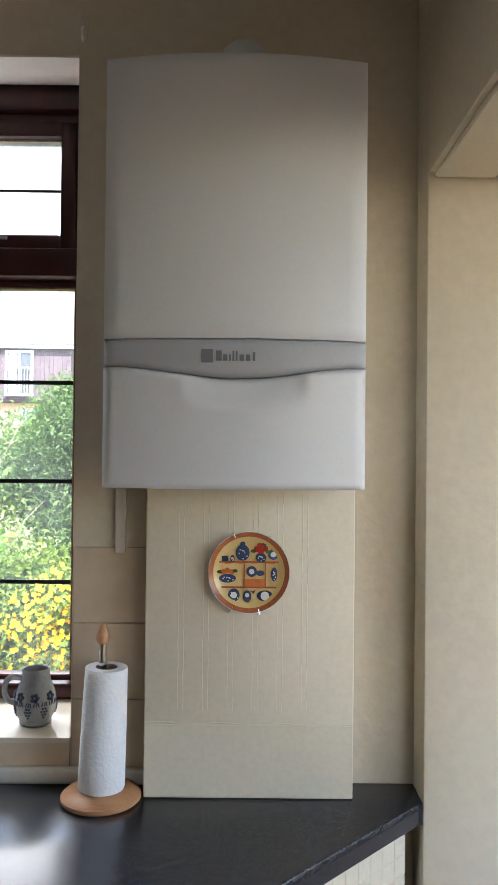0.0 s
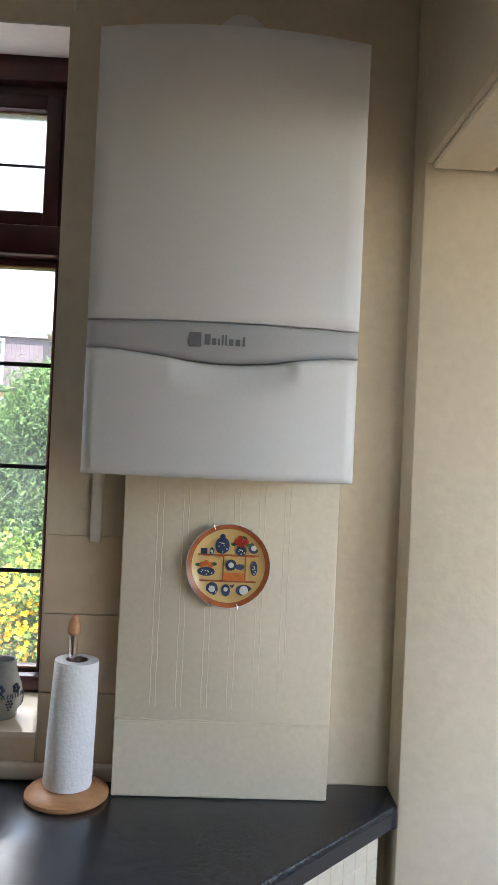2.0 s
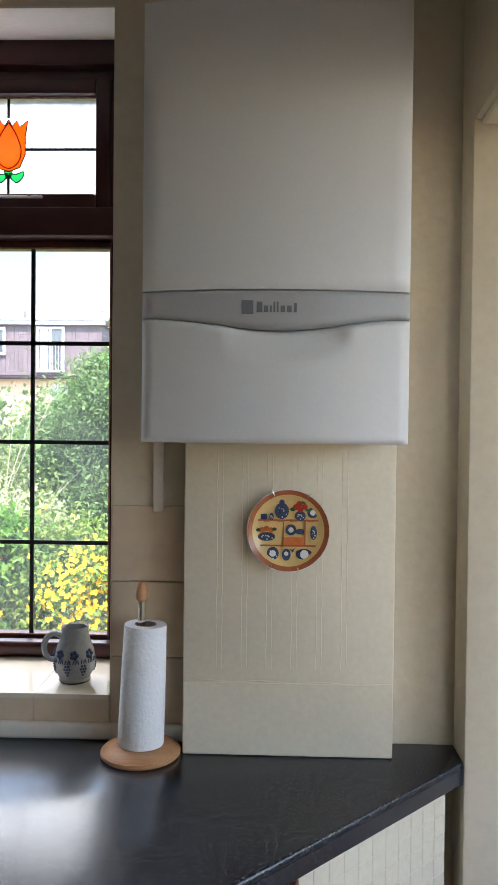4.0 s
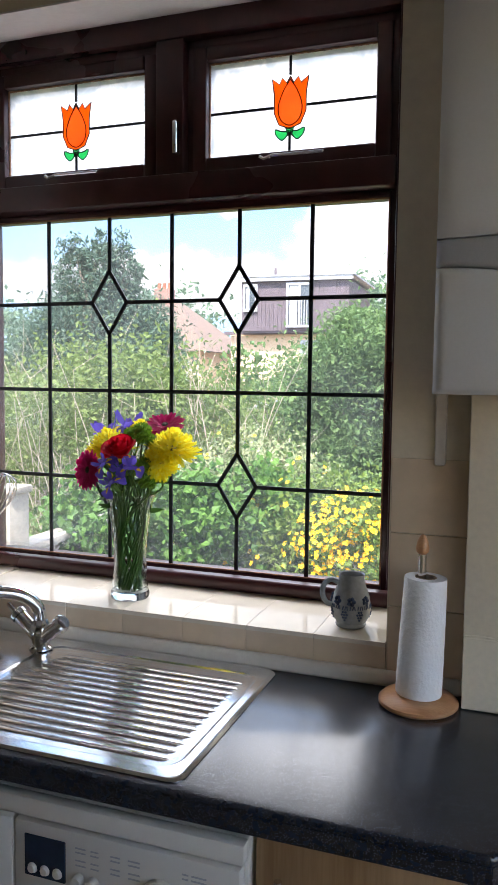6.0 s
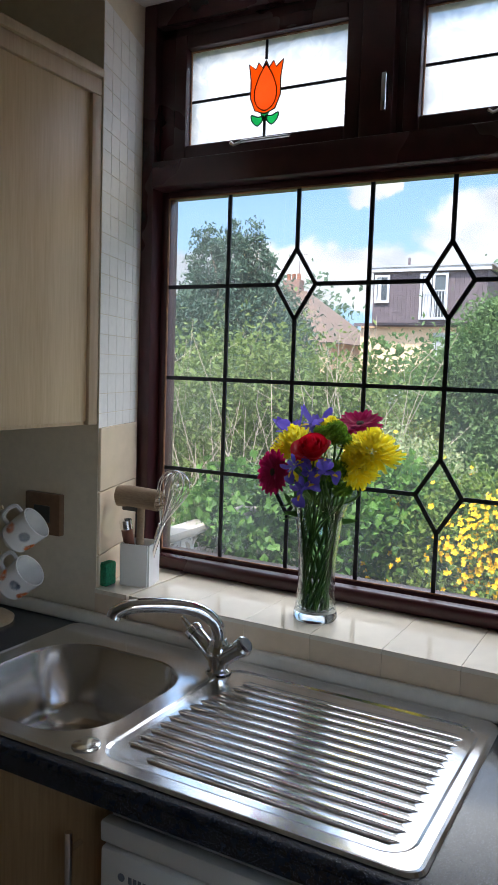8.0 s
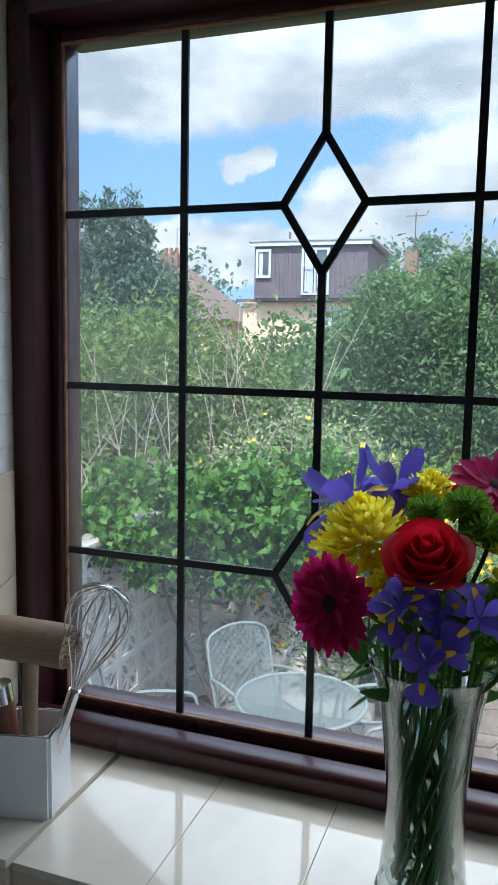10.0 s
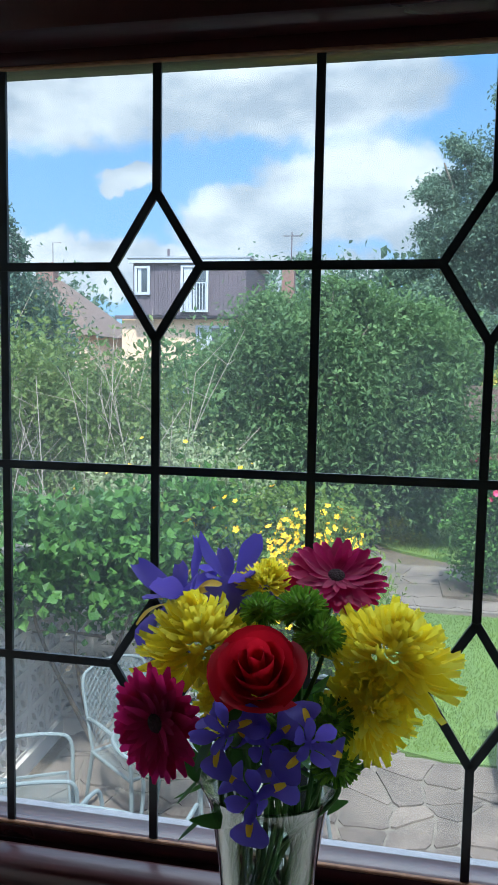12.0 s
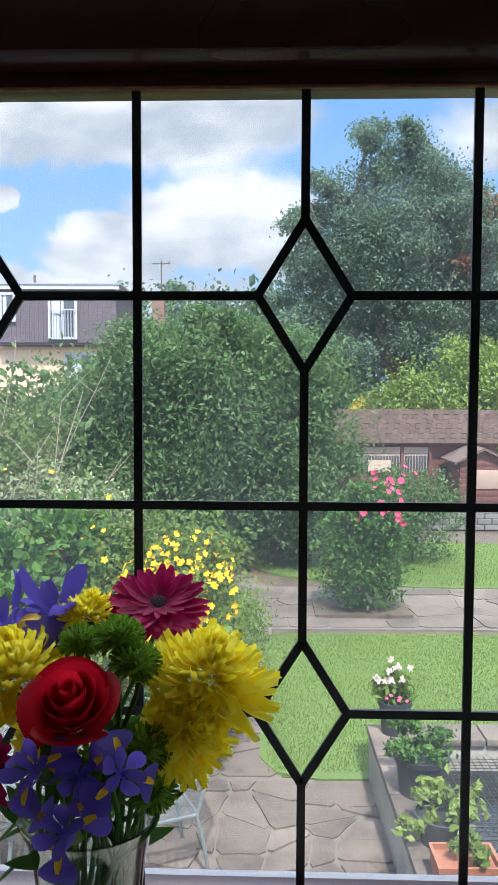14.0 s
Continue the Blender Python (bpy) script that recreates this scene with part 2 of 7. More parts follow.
def petal(bm, m, length, width, curl=0.2, cup=0.15, n=4, tip=0.0):
    """One petal or leaf along +x, cupped across and curling up along its length."""
    rows = []
    for i in range(n + 1):
        t = i / n
        w = width * math.sin(math.pi * (0.12 + 0.88 * t) ** 0.9) ** 0.7 * 0.5 if t < 1 else width * tip
        w = max(w, width * 0.06)
        z = curl * length * t * t
        rows.append([bm.verts.new(m @ Vector((length * t, s * w, z + cup * w * abs(s)))) for s in (-1, 0, 1)])
    for a, b in zip(rows, rows[1:]):
        bm.faces.new((a[0], a[1], b[1], b[0]))
        bm.faces.new((a[1], a[2], b[2], b[1]))


def quads(name, verts, faces, material, parent=None, label=""):
    me = bpy.data.meshes.new(name)
    me.from_pydata(verts, [], faces)
    me.materials.append(material)
    ob = new(name, me)
    if parent:
        ob.parent = parent
        ob.matrix_parent_inverse = world_of(parent).inverted()
    return tagged(ob, label)


def leaves(name, blobs, count, size, material, parent, seed=0, clump=0.22, long=1.7, label="", droop=0.3, shell=0.55, per=45):
    """A crown of many small folded leaves gathered in clumps inside ellipsoids (cx, cy, cz, rx, ry, rz)."""
    rng = np.random.default_rng(seed)
    vol = np.array([b[3] * b[4] * b[5] for b in blobs]) ** 0.75
    vol = vol / vol.sum()
    pts = []
    for b, share in zip(blobs, vol):
        k = max(6, int(count * share))
        nc = max(5, k // per)
        d = rng.normal(size=(nc, 3))
        d /= np.linalg.norm(d, axis=1)[:, None]
        rad = shell + (1 - shell) * rng.random(nc) ** 0.6
        wob = 1 + 0.18 * np.sin(5 * d[:, 0] + seed) * np.cos(4 * d[:, 2] + 2 * d[:, 1])
        cen = d * (rad * wob)[:, None] * np.array(b[3:6])
        idx = rng.integers(0, nc, k)
        sc = clump * min(b[3:6]) * (0.6 + 0.8 * rng.random(nc))
        pts.append(cen[idx] + rng.normal(size=(k, 3)) * sc[idx][:, None] * np.array((1, 1, 0.75)) + np.array(b[:3]))
    p = np.concatenate(pts)
    k = len(p)
    ax = rng.normal(size=(k, 3))
    ax[:, 2] -= droop
    ax /= np.linalg.norm(ax, axis=1)[:, None]
    up = rng.normal(size=(k, 3)) * 0.7 + np.array((0, 0, 1.0))
    side = np.cross(ax, up)
    side /= np.linalg.norm(side, axis=1)[:, None] + 1e-6
    nrm = np.cross(side, ax)
    s = size * (0.6 + 0.8 * rng.random(k))[:, None]
    w = s * 0.5
    verts = np.stack([p - ax * s * long * 0.5, p + side * w + nrm * w * 0.35, p + ax * s * long * 0.5, p - side * w + nrm * w * 0.35], 1).reshape(-1, 3)
    i = np.arange(k)[:, None] * 4
    faces = np.concatenate([i + np.array([[0, 1, 2]]), i + np.array([[0, 2, 3]])]).tolist()
    return quads(name, verts.tolist(), faces, material, parent, label)


def outline_prism_y(bm, outline, y0, y1):
    """An outline of (x, z), drawn from y0 to y1."""
    a = [bm.verts.new((x, y0, z)) for x, z in outline]
    b = [bm.verts.new((x, y1, z)) for x, z in outline]
    bm.faces.new(a)
    bm.faces.new(b[::-1])
    k = len(a)
    for i in range(k):
        j = (i + 1) % k
        bm.faces.new((a[j], a[i], b[i], b[j]))
    bmesh.ops.recalc_face_normals(bm, faces=bm.faces[:])
    return bm


def bar_xz(bm, p, q, w, y0, y1):
    """A flat bar of width w between two points (x, z)."""
    d = Vector((q[0] - p[0], q[1] - p[1])).normalized() * (w / 2)
    n = (-d.y, d.x)
    return outline_prism_y(bm, [(p[0] + n[0], p[1] + n[1]), (q[0] + n[0], q[1] + n[1]), (q[0] - n[0], q[1] - n[1]), (p[0] - n[0], p[1] - n[1])], y0, y1)


# ---- materials ----
M = {
    "paint_cream": mat("cream_wall_paint", (0.68, 0.60, 0.46), 0.75, var=0.06, scale=3, bump=0.25, bscale=55, bdist=0.003),
    "paint_white": mat("white_ceiling_paint", (0.78, 0.76, 0.72), 0.8, var=0.05, scale=3, bump=0.15),
    "paper_cream": mat("cream_embossed_paper", (0.72, 0.64, 0.49), 0.55, var=0.06, scale=5, bump=0.14, bscale=90, bdist=0.0015),
    "tile_cream": mat("cream_glazed_tile", (0.72, 0.58, 0.42), 0.12, var=0.07, scale=12, bump=0.05, bscale=30, rand=0.05),
    "tile_white": mat("pale_sill_tile", (0.74, 0.67, 0.55), 0.035, var=0.05, scale=10, bump=0.008, bscale=25, rand=0.04),
    "grout": mat("grout", (0.60, 0.52, 0.42), 0.9, var=0.2, scale=20),
    "upstand": mat("white_plastic_trim", (0.68, 0.63, 0.55), 0.4, var=0.06, scale=9, bump=0.03),
    "mahogany": mat("mahogany_stained_frame", (0.045, 0.011, 0.013), 0.28, var=0.35, scale=5, bump=0.15, bscale=80, stretch=(0.3, 1, 0.3)),
    "putty": mat("weathered_bead", (0.30, 0.15, 0.08), 0.7, var=0.4, scale=30),
    "lead": mat("black_lead_came", (0.011, 0.015, 0.020), 0.45, var=0.3, scale=30, bump=0.2),
    "glass": pane_mat("window_glass", dust_haze=0.021),
    "worktop": None,
    "steel": mat("brushed_steel", (0.78, 0.77, 0.77), 0.17, metal=1.0, var=0.06, scale=7, bump=0.06, bscale=250, stretch=(0.05, 1, 1), bdist=0.0005),
    "chrome": mat("chrome", (0.82, 0.83, 0.85), 0.06, metal=1.0, var=0.03, bump=0.0),
    "white_enamel": mat("white_enamel", (0.70, 0.67, 0.61), 0.35, var=0.02, scale=4, bump=0.0),
    "boiler_white": mat("boiler_white_enamel", (0.69, 0.70, 0.71), 0.38, var=0.025, scale=3, bump=0.03, bscale=200),
    "boiler_band": mat("boiler_grey_band", (0.42, 0.43, 0.45), 0.4, var=0.05, scale=6, bump=0.05, bscale=300),
    "grey_mark": mat("grey_print", (0.16, 0.17, 0.19), 0.5, var=0.05, bump=0),
    "dark_gap": mat("dark_gap", (0.02, 0.02, 0.022), 0.8, var=0.2),
    "oak": wood_mat("oak_veneer", (0.30, 0.17, 0.075), (0.44, 0.28, 0.14)),
    "beech": wood_mat("pale_beech_panel", (0.50, 0.36, 0.21), (0.62, 0.47, 0.30), 0.4),
    "turned": wood_mat("turned_beech", (0.44, 0.20, 0.085), (0.60, 0.32, 0.15), 0.38, axis=0, scale=30),
    "old_wood": wood_mat("worn_wood", (0.24, 0.16, 0.10), (0.36, 0.26, 0.17), 0.7, axis=0, scale=40),
    "red_wood": wood_mat("red_brown_wood", (0.14, 0.045, 0.025), (0.22, 0.08, 0.045), 0.4, axis=2, scale=40),
    "paper_roll": mat("quilted_paper", (0.82, 0.82, 0.82), 0.9, var=0.03, scale=20, bump=0.7, bscale=130, bdist=0.003),
    "card": mat("brown_card", (0.33, 0.25, 0.17), 0.9, var=0.1),
    "stoneware": mat("grey_salt_glaze", (0.29, 0.31, 0.325), 0.25, var=0.15, scale=30, bump=0.35, bscale=110, bdist=0.002),
    "cobalt": mat("dark_blue_glaze", (0.05, 0.075, 0.14), 0.25, var=0.3, scale=40, bump=0.1),
    "ceramic": mat("white_ceramic", (0.78, 0.77, 0.75), 0.2, var=0.03, bump=0.02),
    "terracotta": mat("terracotta_glaze", (0.42, 0.13, 0.05), 0.22, var=0.15, scale=60, bump=0.05),
    "yolk": mat("ochre_glaze", (0.72, 0.50, 0.20), 0.22, var=0.1, scale=50, bump=0.05),
    "red_glaze": mat("red_glaze", (0.45, 0.05, 0.03), 0.22, var=0.2, scale=90),
    "green_glaze": mat("green_glaze", (0.06, 0.16, 0.05), 0.22, var=0.2, scale=90),
    "orange_glaze": mat("orange_glaze", (0.70, 0.20, 0.06), 0.22, var=0.2, scale=90),
    "sponge": mat("green_sponge", (0.02, 0.20, 0.10), 0.95, var=0.3, scale=120, bump=0.8, bscale=200),
    "black_plastic": mat("black_plastic", (0.02, 0.025, 0.03), 0.35, var=0.2),
    "display": mat("dark_blue_display", (0.015, 0.03, 0.055), 0.12, var=0.2, bump=0),
    "brass": mat("brown_socket", (0.16, 0.09, 0.05), 0.4, var=0.2),
    "floor": mat("floor_vinyl", (0.34, 0.26, 0.19), 0.5, var=0.15, scale=5),
    "exterior": mat("white_masonry_sill", (0.36, 0.34, 0.34), 0.8, var=0.12, scale=8, bump=0.4),
}


def worktop_mat():
    m, n, l, p = nodes_of("dark_speckled_laminate")
    tc = n.new("ShaderNodeTexCoord")
    vo = n.new("ShaderNodeTexVoronoi")
    vo.inputs["Scale"].default_value = 340
    l.new(tc.outputs["Object"], vo.inputs["Vector"])
    r = n.new("ShaderNodeValToRGB")
    r.color_ramp.elements[0].position, r.color_ramp.elements[1].position = 0.12, 0.32
    r.color_ramp.elements[0].color, r.color_ramp.elements[1].color = (0.17, 0.18, 0.20, 1), (0.010, 0.015, 0.025, 1)
    l.new(vo.outputs["Distance"], r.inputs[0])
    no = n.new("ShaderNodeTexNoise")
    no.inputs["Scale"].default_value = 90
    l.new(tc.outputs["Object"], no.inputs["Vector"])
    mx = n.new("ShaderNodeMix")
    mx.data_type = "RGBA"
    spark = n.new("ShaderNodeMath")
    spark.operation = "GREATER_THAN"
    spark.inputs[1].default_value = 0.56
    l.new(no.outputs[0], spark.inputs[0])
    l.new(spark.outputs[0], mx.inputs[0])
    l.new(r.outputs[0], mx.inputs[6])
    mx.inputs[7].default_value = (0.016, 0.022, 0.033, 1)
    l.new(mx.outputs[2], p.inputs["Base Color"])
    p.inputs["Specular IOR Level"].default_value = 0.55
    big = n.new("ShaderNodeTexNoise")
    big.inputs["Scale"].default_value, big.inputs["Detail"].default_value = 7, 5
    l.new(tc.outputs["Object"], big.inputs["Vector"])
    mr = n.new("ShaderNodeMapRange")
    p.inputs["Coat Weight"].default_value, p.inputs["Coat Roughness"].default_value = 0.12, 0.16
    mr.inputs[3].default_value, mr.inputs[4].default_value = 0.20, 0.29
    l.new(big.outputs[0], mr.inputs[0])
    l.new(mr.outputs[0], p.inputs["Roughness"])
    b = n.new("ShaderNodeBump")
    b.inputs["Strength"].default_value, b.inputs["Distance"].default_value = 0.04, 0.0006
    l.new(no.outputs[0], b.inputs["Height"])
    l.new(b.outputs[0], p.inputs["Normal"])
    return m


M["worktop"] = worktop_mat()

# ---- kitchen shell ----
WY, FY, GY, OY = 1.535, 1.79, 1.84, 1.905      # wall face, window frame face, glass, outer face
TOP, SILL = 0.91, 0.995                         # worktop, window sill
XL, XR = -2.7, 0.365                            # side walls
CEIL = 2.62
IN, OUT = (-1.465, -0.313, 0.985, 2.35), (-1.550, -0.318, 0.985, 2.415)   # window opening at the wall face and at the frame

wall_window = thing("wall_north", (0, WY, 0), "cream painted kitchen wall with a tiled lower part", "wall", kind="structure")
bm = bmesh.new()


def ring_quad(xa, xb, za, zb, y):
    return [(xa, y, za), (xb, y, za), (xb, y, zb), (xa, y, zb)]


for xa, xb, za, zb, xo, xp, zo, zp in ((XL - 0.2, IN[0], 0, CEIL, XL - 0.2, OUT[0], 0, CEIL), (IN[1], 1.9, 0, CEIL, OUT[1], 1.9, 0, CEIL), (IN[0], IN[1], 0, IN[2], OUT[0], OUT[1], 0, OUT[2]), (IN[0], IN[1], IN[3], CEIL, OUT[0], OUT[1], OUT[3], CEIL)):
    hexa(bm, ring_quad(xa, xb, za, zb, WY), ring_quad(xo, xp, zo, zp, FY))
    hexa(bm, ring_quad(xo, xp, zo, zp, FY), ring_quad(xo, xp, zo, zp, OY))
part("plaster", bm, M["paint_cream"], wall_window, soft=False)
# added white lining: light bounced off the sill is put into its colour
part("head_lining", hexa(bmesh.new(), [(IN[0], WY + 0.001, IN[3] - 0.004), (IN[1], WY + 0.001, IN[3] - 0.004), (IN[1], WY + 0.001, IN[3] + 0.001), (IN[0], WY + 0.001, IN[3] + 0.001)], [(OUT[0], FY, OUT[3] - 0.004), (OUT[1], FY, OUT[3] - 0.004), (OUT[1], FY, OUT[3] + 0.001), (OUT[0], FY, OUT[3] + 0.001)]), M["paint_white"], wall_window, soft=False)
bm = bmesh.new()
dv = Vector((OUT[0] - IN[0], FY - WY, 0))
nv = Vector((dv.y, -dv.x, 0)).normalized()
p0 = Vector((IN[0], WY, 0))
for k in range(22):
    for i in range(5):
        a, b = p0 + dv * (i / 5 + 0.004), p0 + dv * ((i + 1) / 5 - 0.004)
        z0, z1 = 1.358 + k * 0.0455, 1.358 + (k + 1) * 0.0455 - 0.0012
        if z1 > 2.335:
            continue
        hexa(bm, [(*a.xy, z0), (*b.xy, z0), (*b.xy, z1), (*a.xy, z1)], [(*(a + nv * 0.0007).xy, z0 + 0.0004), (*(b + nv * 0.0007).xy, z0 + 0.0004), (*(b + nv * 0.0007).xy, z1 - 0.001), (*(a + nv * 0.0007).xy, z1 - 0.001)])
part("embossed_paper", bm, M["paint_white"], wall_window, "white paper embossed with small squares", soft=False)

floor = part("floor", bx(XL - 0.2, 3.0, -2.6, OY, -0.12, 0), M["floor"], soft=False)
tagged(floor, "brown vinyl kitchen floor", "floor", kind="structure")
ceiling = part("ceiling", bx(XL - 0.2, 3.0, -2.6, OY, CEIL, CEIL + 0.15), M["paint_white"], soft=False)
tagged(ceiling, "white painted kitchen ceiling", "ceiling", kind="structure")
tagged(part("wall_west", bx(XL - 0.2, XL, -2.4, WY, 0, CEIL), M["paint_cream"], soft=False), "cream painted plain wall", "wall", kind="structure")

# rear wall, out of view, with an opening added to light the kitchen from behind
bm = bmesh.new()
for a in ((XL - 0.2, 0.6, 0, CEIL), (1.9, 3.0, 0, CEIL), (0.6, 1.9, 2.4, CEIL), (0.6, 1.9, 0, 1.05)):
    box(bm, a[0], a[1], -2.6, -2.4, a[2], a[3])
tagged(part("wall_south", bm, M["paint_cream"], soft=False), "cream painted wall with an unseen opening added to let daylight in", "wall", kind="structure")

# right wall: pier, wide opening and its lining
JY, LZ = 1.446, 2.089
bm = bmesh.new()
box(bm, XR, XR + 0.25, JY, WY, 0, CEIL, 0.006, 2)
box(bm, XR, XR + 0.25, -2.4, JY, LZ, CEIL, 0.006, 2)
# unseen stretch of wall, added to keep rear light off the washing machine
box(bm, XR, XR + 0.25, -2.4, -0.35, 0, LZ)
tagged(part("wall_east", bm, M["paint_cream"]), "cream painted wall with a wide opening", "wall", kind="structure")
bm = bmesh.new()
for x in (XR + 0.010, XR + 0.127):
    box(bm, x, x + 0.114, -0.34, JY - 0.012, LZ - 0.012, LZ, 0.003, 1)
opening = thing("trim", (XR, JY, 0), "cream boarded lining of the wide opening", "trim", kind="structure")
part("soffit_board", bm, M["paper_cream"], opening)
part("jamb_board", bx(XR + 0.215, XR + 0.25, JY - 0.010, JY, 0, LZ - 0.012, bevel=0.004), M["paper_cream"], opening)
# next room's far wall, unseen, with an opening added to throw light in
bm = bmesh.new()
for a in ((-2.4, -2.0, 0, CEIL), (1.0, WY, 0, CEIL), (-2.0, 1.0, 0, 0.9), (-2.0, 1.0, 2.3, CEIL)):
    box(bm, 2.1, 2.3, a[0], a[1], a[2], a[3])
tagged(part("wall_hall", bm, M["paint_cream"], soft=False), "cream painted wall of the next room with an unseen opening added for light", "wall", kind="structure")

# glazed tiles round the window, sill tiles, worktop trim
T = 0.15
bm = bmesh.new()
box(bm, 0.001, T - 0.001, -0.007, 0.004, 0.001, T - 0.001, 0.0022, 2)
tile_me = mesh_of(bm, "tile", M["tile_cream"])
bm = bmesh.new()
box(bm, 0.0002, T - 0.0002, -0.007, 0.004, 0.001, 0.059, 0.0005, 1)
tile_low = mesh_of(bm, "tile", M["tile_cream"], soft=False)
bm = bmesh.new()
box(bm, 0.0003, T - 0.0003, -0.008, FY - WY - 0.02, 0, 0.010, 0.0008, 2)
tile_sill = mesh_of(bm, "tile", M["tile_white"], soft=False)
for z in (1.221, 1.071, 0.921):
    piece("tile", tile_me, Matrix.Translation((IN[1] + 0.002, WY, z)), wall_window)
    slope = math.degrees(math.atan2(FY - WY, OUT[0] - IN[0]))
    piece("tile", tile_me, pose(IN[0], WY, z, 0, 0, slope) @ Matrix.Diagonal((1.74, 1, 1, 1)), wall_window)
for k in range(8):
    x = IN[1] - T * (k + 1)
    w = 1.0 if x >= IN[0] - 0.01 else 0.62
    x = max(x, IN[0] + 0.002)
    piece("tile", tile_low, Matrix.Translation((x, WY, 0.926)) @ Matrix.Diagonal((w, 1, 1, 1)), wall_window)
    piece("tile", tile_sill, Matrix.Translation((x, WY, SILL - 0.010)) @ Matrix.Diagonal((w, 1, 1, 1)), wall_window)
ups = part("trim", bx(XL, -0.16, WY - 0.026, WY - 0.007, TOP, TOP + 0.032, bevel=0.008, seg=3), M["upstand"])
tagged(ups, "white plastic sealing strip along the worktop", "trim", kind="structure")

# ---- window ----
window = thing("window_1", (-0.93, FY, SILL), "mahogany-stained leaded window with two tulip fanlights", "window", kind="structure")
wx = [-1.491, -1.310, -1.122, -0.939, -0.753, -0.566, -0.380]
wz = [1.029, 1.249, 1.487, 1.721, 1.946]
PX = ((-1.433, -1.008), (-0.836, -0.415))
PZ = (2.068, 2.299)
XA, XB, ZB, ZT = OUT[0], OUT[1], 0.985, OUT[3]
D0, D1 = FY, FY + 0.11


def frame_box(name, x0, x1, z0, z1, y0=D0, y1=D1, bevel=0.006, m="mahogany", label=""):
    return part(name, bx(x0, x1, y0, y1, z0, z1, bevel=bevel, seg=2), M[m], window, label)


frame_box("window_frame", XA, wx[0] - 0.020, ZB, ZT)
frame_box("window_frame", wx[-1] + 0.020, XB, ZB, ZT)
frame_box("window_frame", wx[0] - 0.020, wx[-1] + 0.020, 2.355, ZT)
frame_box("transom", wx[0] - 0.020, wx[-1] + 0.020, 1.962, 2.028, D0 - 0.012)
frame_box("mullion", -0.965, -0.888, 2.028, 2.355)
frame_box("window_frame", wx[0] - 0.020, wx[-1] + 0.020, ZB, 1.006)
for a in ((wx[0] - 0.024, PX[0][0] - 0.034, 2.02, ZT - 0.02), (PX[1][1] + 0.034, wx[-1] + 0.024, 2.02, ZT - 0.02), (PX[0][1] + 0.034, PX[1][0] - 0.034, 2.02, ZT - 0.02), (wx[0] - 0.02, wx[-1] + 0.02, PZ[1] + 0.034, ZT - 0.03), (wx[0] - 0.02, wx[-1] + 0.02, 2.02, PZ[0] - 0.034)):
    frame_box("rebate", *a, FY + 0.03, D1 - 0.002, 0.002)
# timber inner ledge with a rounded nose
part("window_sill", bx(XA + 0.002, XB - 0.002, FY - 0.034, FY + 0.01, SILL + 0.001, SILL + 0.036, bevel=0.010, seg=3), M["mahogany"], window, "glossy dark red timber ledge")


def sash(x0, x1, z0, z1, w, y0, y1, bead):
    """Four rails round a light, with an inner bead."""
    for a in ((x0 - w, x0, z0 - w, z1 + w), (x1, x1 + w, z0 - w, z1 + w)):
        frame_box("sash_stile", *a, y0, y1, 0.005)
    for a in ((x0, x1, z0 - w, z0), (x0, x1, z1, z1 + w)):
        frame_box("sash_rail", *a, y0, y1, 0.005)
    bm = bmesh.new()
    t = bead
    for a in ((x0 - 0.001, x0 + t, z0, z1), (x1 - t, x1 + 0.001, z0, z1), (x0 + t, x1 - t, z0 - 0.001, z0 + t), (x0 + t, x1 - t, z1 - t, z1 + 0.001)):
        box(bm, a[0], a[1], GY - 0.009, GY - 0.003, a[2], a[3], 0.001, 1)
    part("bead", bm, M["putty"], window)


sash(wx[0], wx[-1], wz[0], wz[-1], 0.019, FY + 0.040, FY + 0.088, 0.003)
for x0, x1 in PX:
    sash(x0, x1, *PZ, 0.036, FY + 0.022, FY + 0.088, 0.003)
# panes
pane_me = part("pane", bx(wx[0] - 0.004, wx[-1] + 0.004, GY, GY + 0.005, wz[0] - 0.004, wz[-1] + 0.004), M["glass"], window, soft=False)
pane_me.visible_shadow = False

# obscured glass of the fanlights
m, n, l, p = nodes_of("rippled_obscured_glass")
tc = n.new("ShaderNodeTexCoord")
rip = n.new("ShaderNodeTexNoise")
rip.inputs["Scale"].default_value, rip.inputs["Detail"].default_value, rip.inputs["Distortion"].default_value = 22, 2, 1.2
l.new(tc.outputs["Object"], rip.inputs["Vector"])
bp = n.new("ShaderNodeBump")
bp.inputs["Strength"].default_value, bp.inputs["Distance"].default_value = 0.6, 0.01
l.new(rip.outputs[0], bp.inputs["Height"])
rf = n.new("ShaderNodeBsdfRefraction")
rf.inputs["IOR"].default_value, rf.inputs["Roughness"].default_value = 1.12, 0.28
rf.inputs["Color"].default_value = (0.96, 0.97, 0.97, 1)
l.new(bp.outputs[0], rf.inputs["Normal"])
tl = n.new("ShaderNodeBsdfTranslucent")
tl.inputs[0].default_value = (0.9, 0.93, 0.95, 1)
mx = n.new("ShaderNodeMixShader")
mx.inputs[0].default_value = 0.42
l.new(rf.outputs[0], mx.inputs[1])
l.new(tl.outputs[0], mx.inputs[2])
l.new(mx.outputs[0], n["Material Output"].inputs[0])
tone = n.new("ShaderNodeValToRGB")
tone.color_ramp.elements[0].position, tone.color_ramp.elements[1].position = 0.35, 0.66
tone.color_ramp.elements[0].color, tone.color_ramp.elements[1].color = (0.74, 0.76, 0.76, 1), (0.96, 0.95, 0.92, 1)
l.new(rip.outputs[0], tone.inputs[0])
l.new(tone.outputs[0], tl.inputs[0])
l.new(tone.outputs[0], rf.inputs["Color"])
M["obscured"] = m
